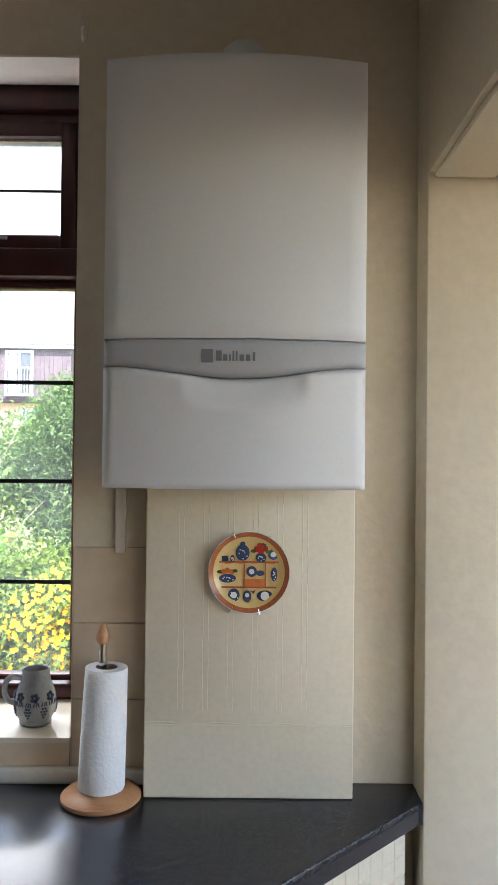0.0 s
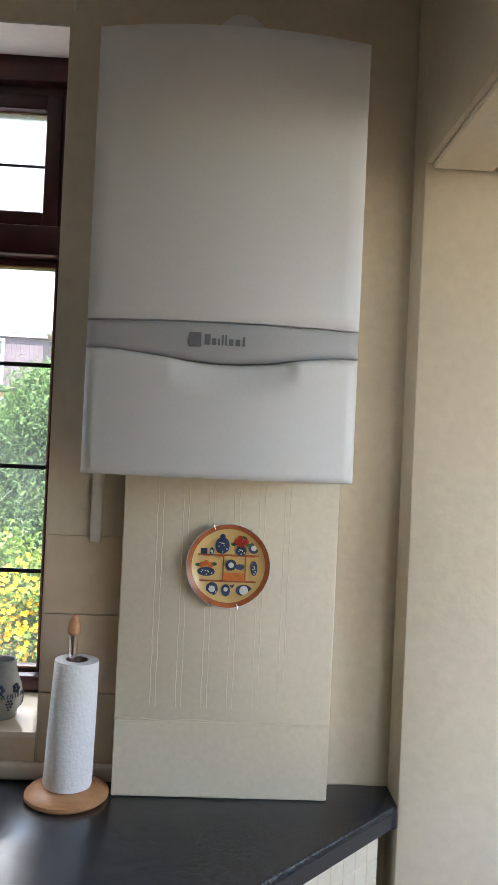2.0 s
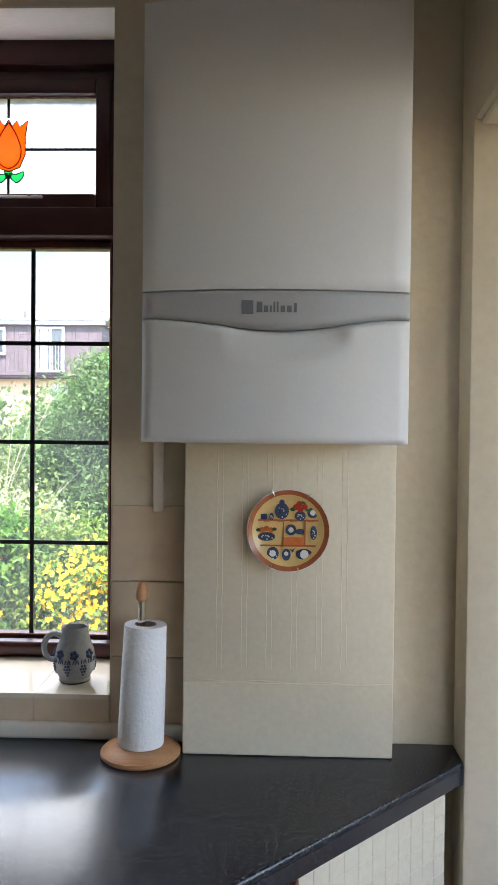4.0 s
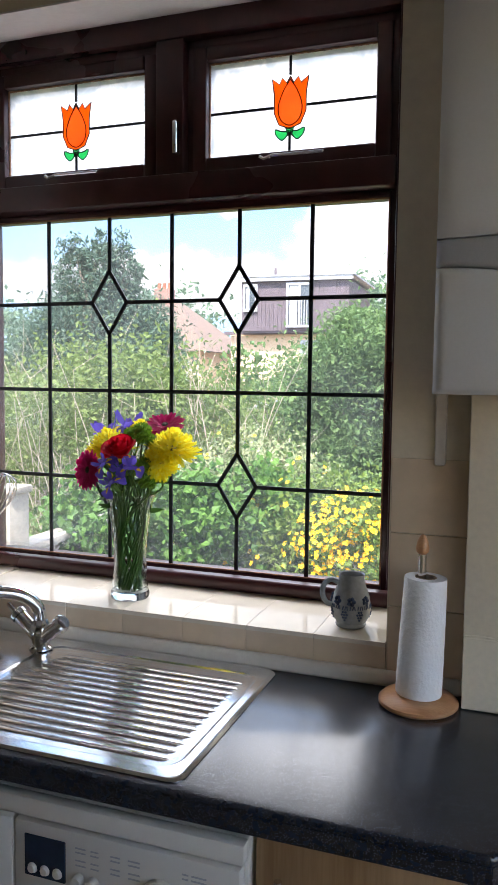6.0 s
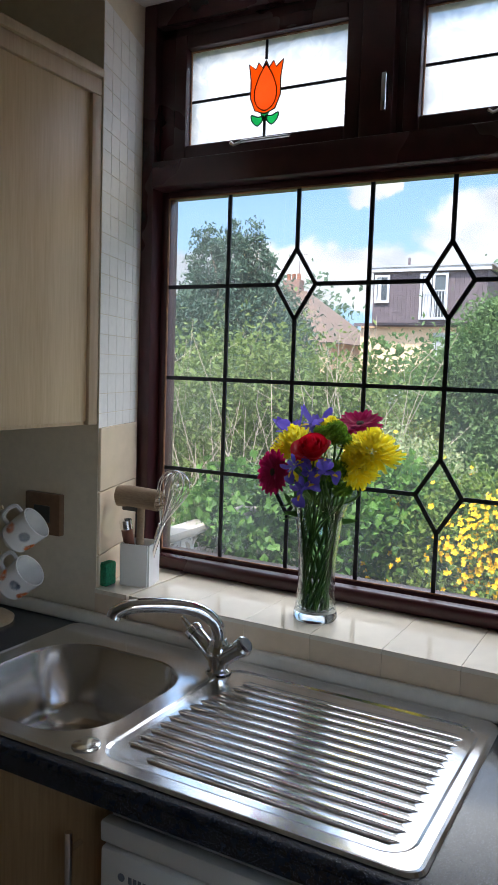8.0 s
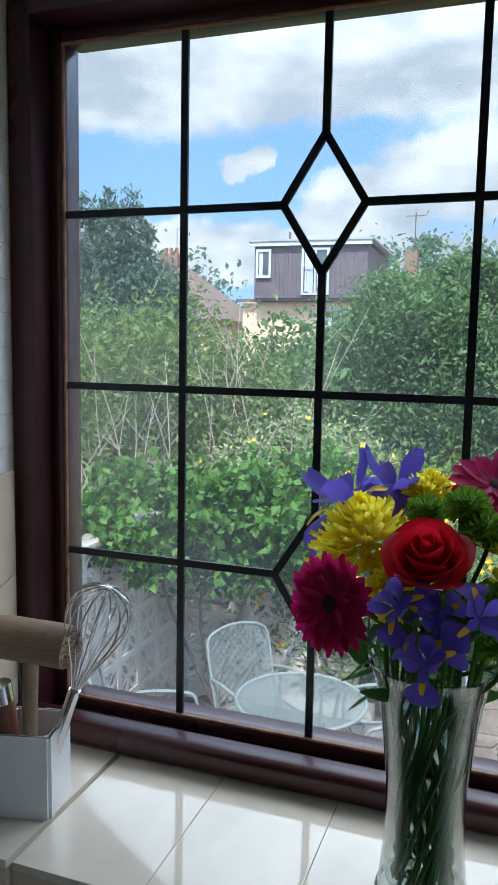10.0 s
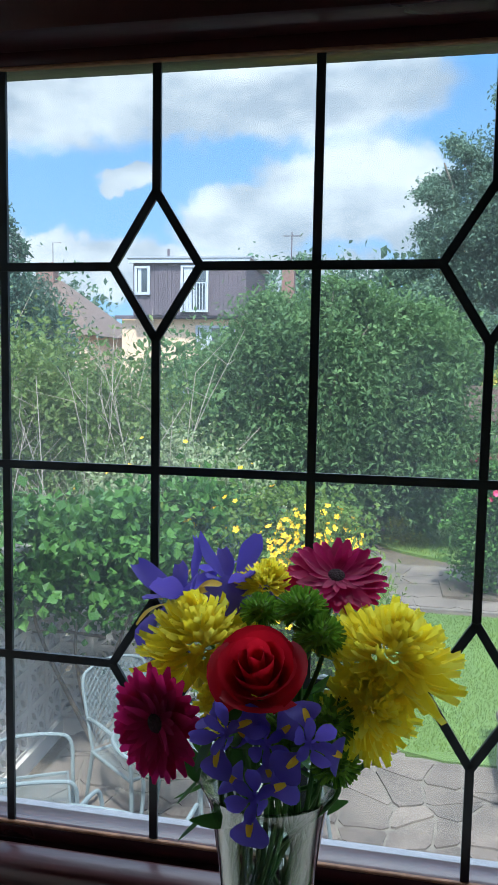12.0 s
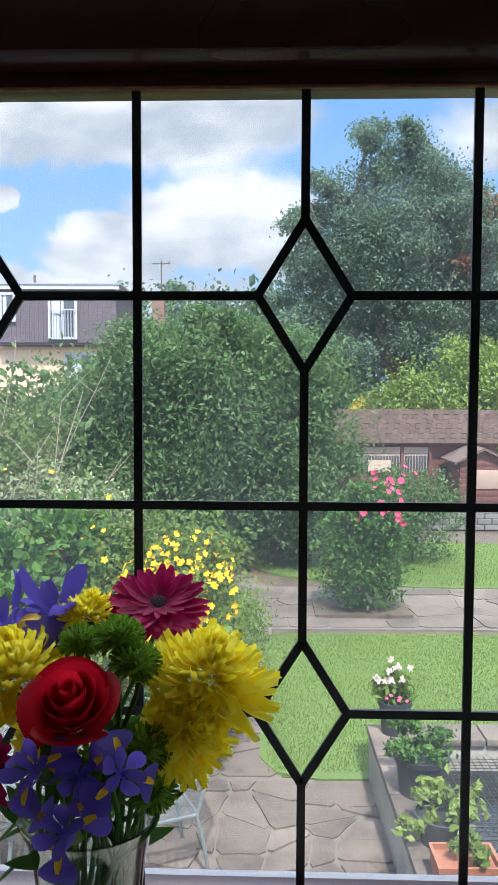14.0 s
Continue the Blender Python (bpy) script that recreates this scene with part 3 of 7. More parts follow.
M["tulip_orange"] = stained_mat("orange_glass", (1.0, 0.80, 0.62), 0.7)
M["tulip_amber"] = stained_mat("amber_glass", (1.0, 0.24, 0.028), 0.7)
M["tulip_green"] = stained_mat("green_glass", (0.08, 0.55, 0.24), 0.7)


def blob_outline(pts, n=6):
    c = curve_pts([(x, 0, z) for x, z in pts] + [(pts[0][0], 0, pts[0][1])], n)
    return [(p.x, p.z) for p in c[:-1]]


for x0, x1 in PX:
    ob = part("pane", bx(x0 - 0.004, x1 + 0.004, GY, GY + 0.003, PZ[0] - 0.004, PZ[1] + 0.004), M["obscured"], window, "rippled obscured glass", soft=False)
    ob.visible_shadow = False
    cx, cz = (x0 + x1) / 2 - 0.002, 2.178
    bm = bmesh.new()
    bar_xz(bm, (x0, cz), (cx - 0.042, cz), 0.006, GY - 0.004, GY - 0.0005)
    bar_xz(bm, (cx + 0.042, cz), (x1, cz), 0.006, GY - 0.004, GY - 0.0005)
    bar_xz(bm, (cx, PZ[0]), (cx, cz - 0.060), 0.006, GY - 0.004, GY - 0.0005)
    bar_xz(bm, (cx, cz + 0.074), (cx, PZ[1]), 0.006, GY - 0.004, GY - 0.0005)
    part("lead_came", bm, M["lead"], window, soft=False)
    heart = [(0, 0.064), (-0.018, 0.036), (-0.030, 0.0), (-0.023, -0.030), (0, -0.044), (0.023, -0.030), (0.030, 0.0), (0.018, 0.036)]
    outer = [(0, 0.070), (-0.009, 0.055), (-0.020, 0.068), (-0.027, 0.053), (-0.046, 0.068), (-0.040, 0.030), (-0.040, -0.012), (-0.027, -0.042), (0, -0.052), (0.027, -0.042), (0.040, -0.012), (0.040, 0.030), (0.046, 0.068), (0.027, 0.053), (0.020, 0.068), (0.009, 0.055)]
    leaf = [(-0.002, -0.056), (-0.018, -0.058), (-0.036, -0.052), (-0.034, -0.066), (-0.020, -0.078), (-0.008, -0.070)]
    stem = [(-0.010, -0.050), (0.010, -0.050), (0.004, -0.068), (-0.004, -0.068)]
    for name, shape, key, y, k in (("tulip_cup", outer, "tulip_amber", 0.0010, 1), ("tulip_heart", heart, "tulip_orange", 0.0020, 6), ("tulip_leaf", leaf, "tulip_green", 0.0010, 5), ("tulip_leaf", [(-x, z) for x, z in leaf[::-1]], "tulip_green", 0.0010, 5), ("tulip_stem", stem, "tulip_green", 0.0016, 1)):
        o = shape if k == 1 else blob_outline(shape, k)
        o = [(cx + x, cz + z) for x, z in o]
        part(name, outline_prism_y(bmesh.new(), o, GY - y - 0.001, GY - y), M[key], window, soft=False)
        bm = bmesh.new()
        tube(bm, [(x, GY - 0.003, z) for x, z in o + o[:1]], 0.0016, 6)
        part("lead_came", bm, M["lead"], window, soft=False)
# lead cames of the large light
LW = 0.0098
dia = {(2, 3), (4, 3), (2, 1), (4, 1)}
DH, DT, DB = 0.052, 0.083, 0.083
for c in range(1, 6):
    stops = [wz[0]]
    for r in (1, 3):
        if (c, r) in dia:
            stops += [wz[r] - DB, wz[r] + DT]
    stops.append(wz[4])
    for a, b in zip(stops[0::2], stops[1::2]):
        part("lead_came", bar_xz(bmesh.new(), (wx[c], a), (wx[c], b), LW, GY - 0.005, GY - 0.0005), M["lead"], window, soft=False)
for r in (1, 2, 3):
    xs = [wx[0]]
    for c in (2, 4):
        if (c, r) in dia:
            xs += [wx[c] - DH, wx[c] + DH]
    xs.append(wx[6])
    for a, b in zip(xs[0::2], xs[1::2]):
        part("lead_came", bar_xz(bmesh.new(), (a, wz[r]), (b, wz[r]), LW, GY - 0.0056, GY - 0.0011), M["lead"], window, soft=False)
for c, r in sorted(dia):
    bm = bmesh.new()
    q = [(wx[c], wz[r] + DT), (wx[c] + DH, wz[r]), (wx[c], wz[r] - DB), (wx[c] - DH, wz[r])]
    for a, b in zip(q, q[1:] + q[:1]):
        bar_xz(bm, a, b, LW, GY - 0.0062, GY - 0.0017)
    part("diamond_came", bm, M["lead"], window, soft=False)
# fanlight stays and fasteners
for x0, x1 in PX:
    bm = bmesh.new()
    xc = (x0 + x1) / 2
    box(bm, xc - 0.03, xc + 0.10, FY - 0.020, FY - 0.012, 2.044, 2.051, 0.002, 1)
    tube(bm, [(xc - 0.03, FY - 0.015, 2.046), (xc - 0.045, FY - 0.02, 2.040), (xc - 0.055, FY - 0.02, 2.046)], 0.005, 8)
    part("stay", bm, M["chrome"], window, "slim metal casement stay")
part("handle", bx(-0.905, -0.893, FY - 0.03, FY - 0.004, 2.07, 2.15, bevel=0.004), M["chrome"], window, "slim metal fastener")
part("outer_sill", bx(XA - 0.1, XB + 0.1, OY + 0.001, OY + 0.075, 0.90, 0.975, bevel=0.012), M["exterior"], window, "weathered white masonry sill")

# ---- worktop and units ----
CF = 0.998                                       # worktop front edge
ang_a, ang_b = (-0.082, CF), (0.354, 1.441)      # cut corner
SX0, SX1, SY0, SY1 = -1.500, -0.532, 1.019, 1.508    # sink outline
BX0, BX1, BY0, BY1 = -1.452, -1.098, 1.062, 1.420  # bowl
bm = bmesh.new()
th = 0.040
pieces = [[(XL, CF), ang_a, ang_b, (XR - 0.001, 1.445), (XR - 0.001, WY - 0.004), (BX1 + 0.01, WY - 0.004), (BX1 + 0.01, BY0 - 0.008), (BX0 - 0.01, BY0 - 0.008), (BX0 - 0.01, WY - 0.004), (XL, WY - 0.004)], [(BX0 - 0.01, BY1 + 0.008), (BX1 + 0.01, BY1 + 0.008), (BX1 + 0.01, WY - 0.004), (BX0 - 0.01, WY - 0.004)]]
for o in pieces:
    prism(bm, o, TOP - th, TOP)
front = [e for e in bm.edges if all(abs(v.co.z - TOP) < 1e-5 for v in e.verts) and (all(abs(v.co.y - CF) < 1e-5 for v in e.verts) or {tuple(round(c, 3) for c in v.co.xy) for v in e.verts} == {ang_a, ang_b})]
bmesh.ops.bevel(bm, geom=front, offset=0.010, segments=4, affect="EDGES", profile=0.5)
worktop = thing("worktop", (-1.2, 1.25, TOP - th), "dark blue-black speckled laminate worktop with a cut corner", "worktop")
part("slab", bm, M["worktop"], worktop)
part("edge_strip", bx(XL, ang_a[0], CF - 0.0015, CF + 0.004, TOP - th + 0.001, TOP - 0.011, bevel=0.0006, seg=1), M["worktop"], worktop)
bm = bx(0, math.hypot(ang_b[0] - ang_a[0], ang_b[1] - ang_a[1]), -0.0015, 0.004, TOP - th + 0.001, TOP - 0.011, bevel=0.0006, seg=1)
bmesh.ops.transform(bm, matrix=pose(ang_a[0], ang_a[1], 0, 0, 0, math.degrees(math.atan2(ang_b[1] - ang_a[1], ang_b[0] - ang_a[0]))), verts=bm.verts[:])
part("edge_strip", bm, M["worktop"], worktop)
part("end_cap", bx(ang_b[0] - 0.004, XR - 0.001, 1.4425, 1.4445, TOP - th + 0.001, TOP - 0.003, bevel=0.001, seg=1), M["dark_gap"], worktop, "small dark end cap")


def base_unit(x0, x1, label, handle_x, top=TOP - 0.042):
    u = thing("base_cabinet", ((x0 + x1) / 2, 1.25, 0), label, "cabinet")
    part("body", bx(x0, x1, CF + 0.05, WY - 0.02, 0.10, top), M["oak"], u)
    part("plinth", bx(x0, x1, CF + 0.09, CF + 0.11, 0.0, 0.10), M["oak"], u)
    d = part("door", bx(x0 + 0.002, x1 - 0.002, CF + 0.03, CF + 0.05, 0.11, TOP - th - 0.006, bevel=0.003), M["oak"], u)
    bm = bmesh.new()
    for z in (0.60, 0.78):
        tube(bm, [(handle_x, CF + 0.03, z), (handle_x, CF + 0.002, z)], 0.005, 8)
    tube(bm, [(handle_x, CF + 0.002, 0.56), (handle_x, CF + 0.002, 0.81)], 0.006, 10)
    part("handle", bm, M["steel"], d, "brushed steel bar handle")
    return u


base_unit(-1.62, -1.012, "oak-veneered base cabinet under the sink", -1.065, 0.70)
base_unit(-2.30, -1.63, "oak-veneered base cabinet in the corner", -1.70)
base_unit(-0.415, -0.12, "oak-veneered narrow base cabinet beside the washing machine", -0.37)

# angled end unit with a small-tiled panel
ang = math.degrees(math.atan2(ang_b[1] - ang_a[1], ang_b[0] - ang_a[0]))
end = thing("end_cabinet", (0.15, 1.3, 0), "cream panelled end cabinet under the cut corner", "cabinet")
m_ang = pose(ang_a[0], ang_a[1], 0, 0, 0, ang)
LEN = math.hypot(ang_b[0] - ang_a[0], ang_b[1] - ang_a[1])
bm = bx(0.10, LEN + 0.02, 0.045, 0.20, 0.0, TOP - th - 0.004)
bmesh.ops.transform(bm, matrix=m_ang, verts=bm.verts[:])
# near-black body: shade inside the open gap is put into its colour
part("body", bm, M["dark_gap"], end)
bm = bx(0.205, 0.212, 0.020, 0.046, 0.05, TOP - th - 0.02)
bmesh.ops.transform(bm, matrix=m_ang, verts=bm.verts[:])
part("edge", bm, M["red_wood"], end, "red-brown timber edge")
bm = bmesh.new()
nx, nz = 11, 20
for i in range(nx):
    for k in range(nz):
        w = (LEN - 0.216) / nx
        x0 = 0.214 + i * w
        z0 = TOP - th - 0.022 - (k + 1) * 0.036
        box(bm, x0 + 0.0005, x0 + w - 0.0005, 0.025, 0.034, z0 + 0.0005, z0 + 0.0355, 0.0012, 1)
box(bm, 0.214, LEN - 0.002, 0.0262, 0.045, 0.05, TOP - th - 0.022)
bmesh.ops.transform(bm, matrix=m_ang, verts=bm.verts[:])
part("panel", bm, M["paper_cream"], end, "cream panel embossed with small squares")

# washing machine
WX0, WX1, WF, WT = -1.002, -0.420, 1.000, 0.852
wm = thing("washing_machine", (-0.715, 1.25, 0), "white front-loading washing machine under the worktop", "washing machine")
part("body", bx(WX0, WX1, WF + 0.02, WY - 0.03, 0.02, WT, bevel=0.006), M["white_enamel"], wm)
part("lid", bx(WX0, WX1, WF - 0.004, WF + 0.02, WT - 0.032, WT, bevel=0.004), M["white_enamel"], wm)
part("drawer", bx(WX0 + 0.004, -0.815, WF - 0.008, WF + 0.018, 0.685, WT - 0.036, bevel=0.006), M["white_enamel"], wm)
bm = bx(-0.955, -0.862, WF - 0.0095, WF - 0.0075, 0.725, 0.742, bevel=0.0008, seg=1)
part("grip", bm, M["boiler_band"], wm, "shallow grey drawer grip")
part("control_panel", bx(-0.812, WX1 - 0.004, WF - 0.008, WF + 0.018, 0.685, WT - 0.036, bevel=0.006), M["white_enamel"], wm)
part("front", bx(WX0 + 0.002, WX1 - 0.002, WF - 0.002, WF + 0.02, 0.05, 0.681, bevel=0.006), M["white_enamel"], wm)
disp = part("display", bx(-0.790, -0.715, WF - 0.0105, WF - 0.007, 0.728, 0.796, bevel=0.001, seg=1), M["display"], wm, "dark blue display window")
for x in (-0.775, -0.752, -0.729):
    bm = lathe(bmesh.new(), [(0, 0.006), (0.006, 0.005), (0.009, 0.0)], seg=16, m=pose(x, WF - 0.0104, 0.742, 90, 0, 0))
    part("button", bm, M["upstand"], disp, "pale round button")
for x, z, r in ((-0.690, 0.742, 0.009), (-0.665, 0.742, 0.009), (-0.55, 0.745, 0.030)):
    bm = lathe(bmesh.new(), [(0, 0.014), (r * 0.85, 0.013), (r, 0.010), (r, 0)], seg=28, m=pose(x, WF - 0.008, z, 90, 0, 0))
    part("knob" if r > 0.02 else "button", bm, M["upstand"], wm, "off-white round control")
bm = bmesh.new()
for i in range(5):
    box(bm, -0.945 + i * 0.0085, -0.9395 + i * 0.0085, WF - 0.0092, WF - 0.0078, 0.776, 0.786)
lathe(bm, [(0, 0), (0.006, 0), (0.006, 0.0012), (0, 0.0012)], seg=16, m=pose(-0.958, WF - 0.0078, 0.781, 90, 0, 0))
part("badge", bm, M["grey_mark"], wm, "small dark maker's badge", soft=False)
for z in (0.770, 0.762, 0.790, 0.783):
    for x, w in ((-0.697, 0.018), (-0.670, 0.014), (-0.635, 0.016), (-0.605, 0.02), (-0.50, 0.024), (-0.515, 0.01)):
        part("legend", bx(x, x + w, WF - 0.0088, WF - 0.0078, z, z + 0.0022), M["boiler_band"], wm, soft=False)

# ---- sink and tap ----
sink = thing("sink", (-1.0, 1.25, TOP), "stainless steel sink with a ribbed drainer set into the worktop", "sink")


def rounded(x0, x1, y0, y1, r, n=6):
    o = []
    for cx, cy, a in ((x1 - r, y1 - r, 0), (x0 + r, y1 - r, 90), (x0 + r, y0 + r, 180), (x1 - r, y0 + r, 270)):
        o += [(cx + r * math.cos(radians(a + 90 * k / n)), cy + r * math.sin(radians(a + 90 * k / n))) for k in range(n + 1)]
    return o


def loft(bm, loops, close=False):
    """Joins outlines of equal count at their heights."""
    rings = [[bm.verts.new((x, y, z)) for x, y in o] for o, z in loops]
    for a, b in zip(rings, rings[1:]):
        for i in range(len(a)):
            j = (i + 1) % len(a)
            bm.faces.new((a[i], a[j], b[j], b[i]))
    if close:
        bm.faces.new(rings[-1])
    return rings


N = 7
# rim, bowl and drainer floor as one pressed sheet
bm = bmesh.new()
b_out = [rounded(BX0, BX1, BY0, BY1, 0.115, N), rounded(BX0 + 0.006, BX1 - 0.006, BY0 + 0.006, BY1 - 0.006, 0.110, N), rounded(BX0 + 0.018, BX1 - 0.018, BY0 + 0.018, BY1 - 0.018, 0.100, N), rounded(BX0 + 0.045, BX1 - 0.045, BY0 + 0.045, BY1 - 0.045, 0.080, N)]
loft(bm, [(b_out[0], TOP + 0.004), (b_out[1], TOP - 0.001), (b_out[2], TOP - 0.115), (b_out[3], TOP - 0.150), (rounded(BX0 + 0.075, BX1 - 0.075, BY0 + 0.075, BY1 - 0.075, 0.045, N), TOP - 0.1535), (rounded(BX0 + 0.095, BX1 - 0.095, BY0 + 0.095, BY1 - 0.095, 0.035, N), TOP - 0.1538)], True)
part("bowl", bm, M["steel"], sink, "deep rounded bowl", angle=60)
DX0, DX1, DY0, DY1 = -1.062, -0.556, 1.050, 1.470
bm = bmesh.new()
rim = rounded(SX0, SX1, SY0, SY1, 0.025, N)
rim_in = rounded(SX0 + 0.010, SX1 - 0.010, SY0 + 0.010, SY1 - 0.010, 0.022, N)
ra = loft(bm, [(rim, TOP), (rim, TOP + 0.002), (rounded(SX0 + 0.004, SX1 - 0.004, SY0 + 0.004, SY1 - 0.004, 0.024, N), TOP + 0.006), (rim_in, TOP + 0.004)])
hole_b = [bm.verts.new((x, y, TOP + 0.004)) for x, y in b_out[0]]
d_o = rounded(DX0, DX1, DY0, DY1, 0.045, N)
hole_d = [bm.verts.new((x, y, TOP + 0.004)) for x, y in d_o]
edges = []
for loop in (ra[-1], hole_b, hole_d):
    for i in range(len(loop)):
        a, b = loop[i], loop[(i + 1) % len(loop)]
        edges.append(bm.edges.get((a, b)) or bm.edges.new((a, b)))
bmesh.ops.triangle_fill(bm, use_beauty=True, use_dissolve=False, edges=edges)
for f in [f for f in bm.faces if all(v in set(hole_b) for v in f.verts) or all(v in set(hole_d) for v in f.verts)]:
    bm.faces.remove(f)
for f in bm.faces:
    f.normal_update()
    if f.normal.z < 0:
        f.normal_flip()
part("deck", bm, M["steel"], sink, soft=False)
bm = bmesh.new()
loft(bm, [(d_o, TOP + 0.004), (rounded(DX0 + 0.006, DX1 - 0.006, DY0 + 0.006, DY1 - 0.006, 0.040, N), TOP + 0.0016), (rounded(DX0 + 0.020, DX1 - 0.020, DY0 + 0.020, DY1 - 0.020, 0.034, N), TOP + 0.0010)], True)
for f in bm.faces:
    f.normal_update()
    if f.normal.z < 0:
        f.normal_flip()
part("drainer", bm, M["steel"], sink, soft=False)
for k in range(13):
    y = 1.086 + k * 0.0277
    xa, xb = DX0 + (0.022 if k else 0.075) + (0.006 * (k - 6) if k > 6 else 0), DX1 - 0.022
    bm = bmesh.new()
    o = [(0.0121, 0.0), (0.0114, 0.0022), (0.0098, 0.0034), (0.0, 0.0038), (-0.0098, 0.0034), (-0.0114, 0.0022), (-0.0121, 0.0)]
    ra_ = [[bm.verts.new((x, y + u * s, TOP + 0.0007 + v * s * 0.75)) for u, v in o] for x, s in ((xa, 0.05), (xa + 0.012, 1.0), (xb - 0.012, 1.0), (xb, 0.05))]
    for a, b in zip(ra_, ra_[1:]):
        for i in range(6):
            bm.faces.new((a[i], a[i + 1], b[i + 1], b[i]))
    bmesh.ops.recalc_face_normals(bm, faces=bm.faces[:])
    part("rib", bm, M["steel"], sink)
bm = lathe(bmesh.new(), [(0, 0.006), (0.019, 0.0055), (0.023, 0.004), (0.024, 0.0)], (-1.088, 1.064, TOP + 0.003), 28)
part("overflow_cover", bm, M["steel"], sink, "small round steel cover")
bm = lathe(bmesh.new(), [(0, 0.002), (0.03, 0.003), (0.036, 0.001), (0.04, 0.0)], (-1.25, 1.225, TOP - 0.1495), 28)
part("drain", bm, M["chrome"], sink, "round chrome drain")

tap = thing("mixer_tap", (-1.085, 1.445, TOP), "chrome swan-neck mixer tap with two lever handles", "tap")
TX, TY, TZ = -1.070, 1.440, TOP + 0.004
part("base", lathe(bmesh.new(), [(0.027, 0), (0.027, 0.004), (0.020, 0.008), (0.021, 0.018), (0.026, 0.034), (0.025, 0.048), (0.019, 0.060), (0.015, 0.066), (0, 0.067)], (TX, TY, TZ), 32), M["chrome"], tap)
bm = tube(bmesh.new(), curve_pts([(TX, TY, TZ + 0.05), (TX - 0.004, TY - 0.006, TZ + 0.095), (TX - 0.030, TY - 0.036, TZ + 0.128), (TX - 0.075, TY - 0.080, TZ + 0.141), (TX - 0.122, TY - 0.126, TZ + 0.142), (TX - 0.143, TY - 0.146, TZ + 0.132), (TX - 0.147, TY - 0.151, TZ + 0.121)], 7), 0.0142, 16)
part("spout", bm, M["chrome"], tap, "curved chrome spout")
for sx, sy in ((1, -0.25), (-1, 0.1)):
    d = Vector((sx, sy, 0.75)).normalized()
    a = Vector((TX, TY, TZ + 0.020)) + d * 0.008
    bm = tube(bmesh.new(), [a, a + d * 0.034, a + d * 0.035, a + d * 0.070, a + d * 0.072], 0.0165, 16)
    h = part("handle", bm, M["chrome"], tap, "angled chrome handle")
    tip = a + d * 0.072
    bm = lathe(bmesh.new(), [(0.0195, 0), (0.0195, 0.011), (0.015, 0.016), (0, 0.017)], seg=20, m=Matrix.Translation(tip - d * 0.006) @ d.to_track_quat("Z", "Y").to_matrix().to_4x4())
    part("cap", bm, M["chrome"], h)
    e = Vector((sx, -0.5 * sx, 0.15)).normalized() if sx < 0 else Vector((0.7, -0.5, 0.1)).normalized()
    bm = tube(bmesh.new(), curve_pts([tip - d * 0.004, tip + e * 0.02, tip + e * 0.04 + Vector((0, 0, 0.004)), tip + e * 0.05 + Vector((0, 0, 0.007))], 4), 0.0075, 10, 0.005)
    if sx < 0:
        part("lever", bm, M["chrome"], h)
    else:
        bm.free()

# ---- wall cabinet beside the window ----
wc = thing("wall_cabinet", (-1.77, 1.39, 1.36), "pale beech wall cabinet with a framed end panel", "cabinet")
CX, CY0, CZ0, CZ1 = -1.470, 1.19, 1.378, 2.140
part("body", bx(-2.07, CX - 0.012, CY0, WY - 0.001, CZ0, CZ1), M["beech"], wc)
part("end_panel", bx(CX - 0.013, CX - 0.006, CY0 + 0.03, WY - 0.03, CZ0 + 0.008, CZ1 - 0.03, bevel=0.001), M["beech"], wc)
M["cab_edge"] = wood_mat("greyed_beech_edge", (0.40, 0.29, 0.18), (0.50, 0.38, 0.25), 0.45)
for nm, a in (("top_rail", (CY0, WY - 0.001, CZ1 - 0.036, CZ1)), ("stile", (WY - 0.032, WY - 0.001, CZ0, CZ1 - 0.036)), ("stile", (CY0, CY0 + 0.032, CZ0, CZ1 - 0.036))):
    part(nm, bx(CX - 0.014, CX + 0.003, a[0], a[1], a[2], a[3], bevel=0.003), M["cab_edge"], wc)
part("cornice", bx(-2.08, CX + 0.012, CY0 - 0.012, WY - 0.002, CZ1, CZ1 + 0.022, bevel=0.006), M["cab_edge"], wc)
part("door", bx(-2.068, CX - 0.014, CY0 - 0.02, CY0, CZ0 + 0.004, CZ1 - 0.004, bevel=0.003), M["beech"], wc)

# ---- boiler ----
BZ0, BZ1, BH, BF = 1.501, 2.197, 0.2125, 1.243
boiler = thing("boiler", (0, 1.42, BZ0), "white wall-hung gas boiler with a grey handle band", "boiler")
BOW = 0.028


def bow(x, f=BF):
    return f - BOW * (1 - (x / BH) ** 2)


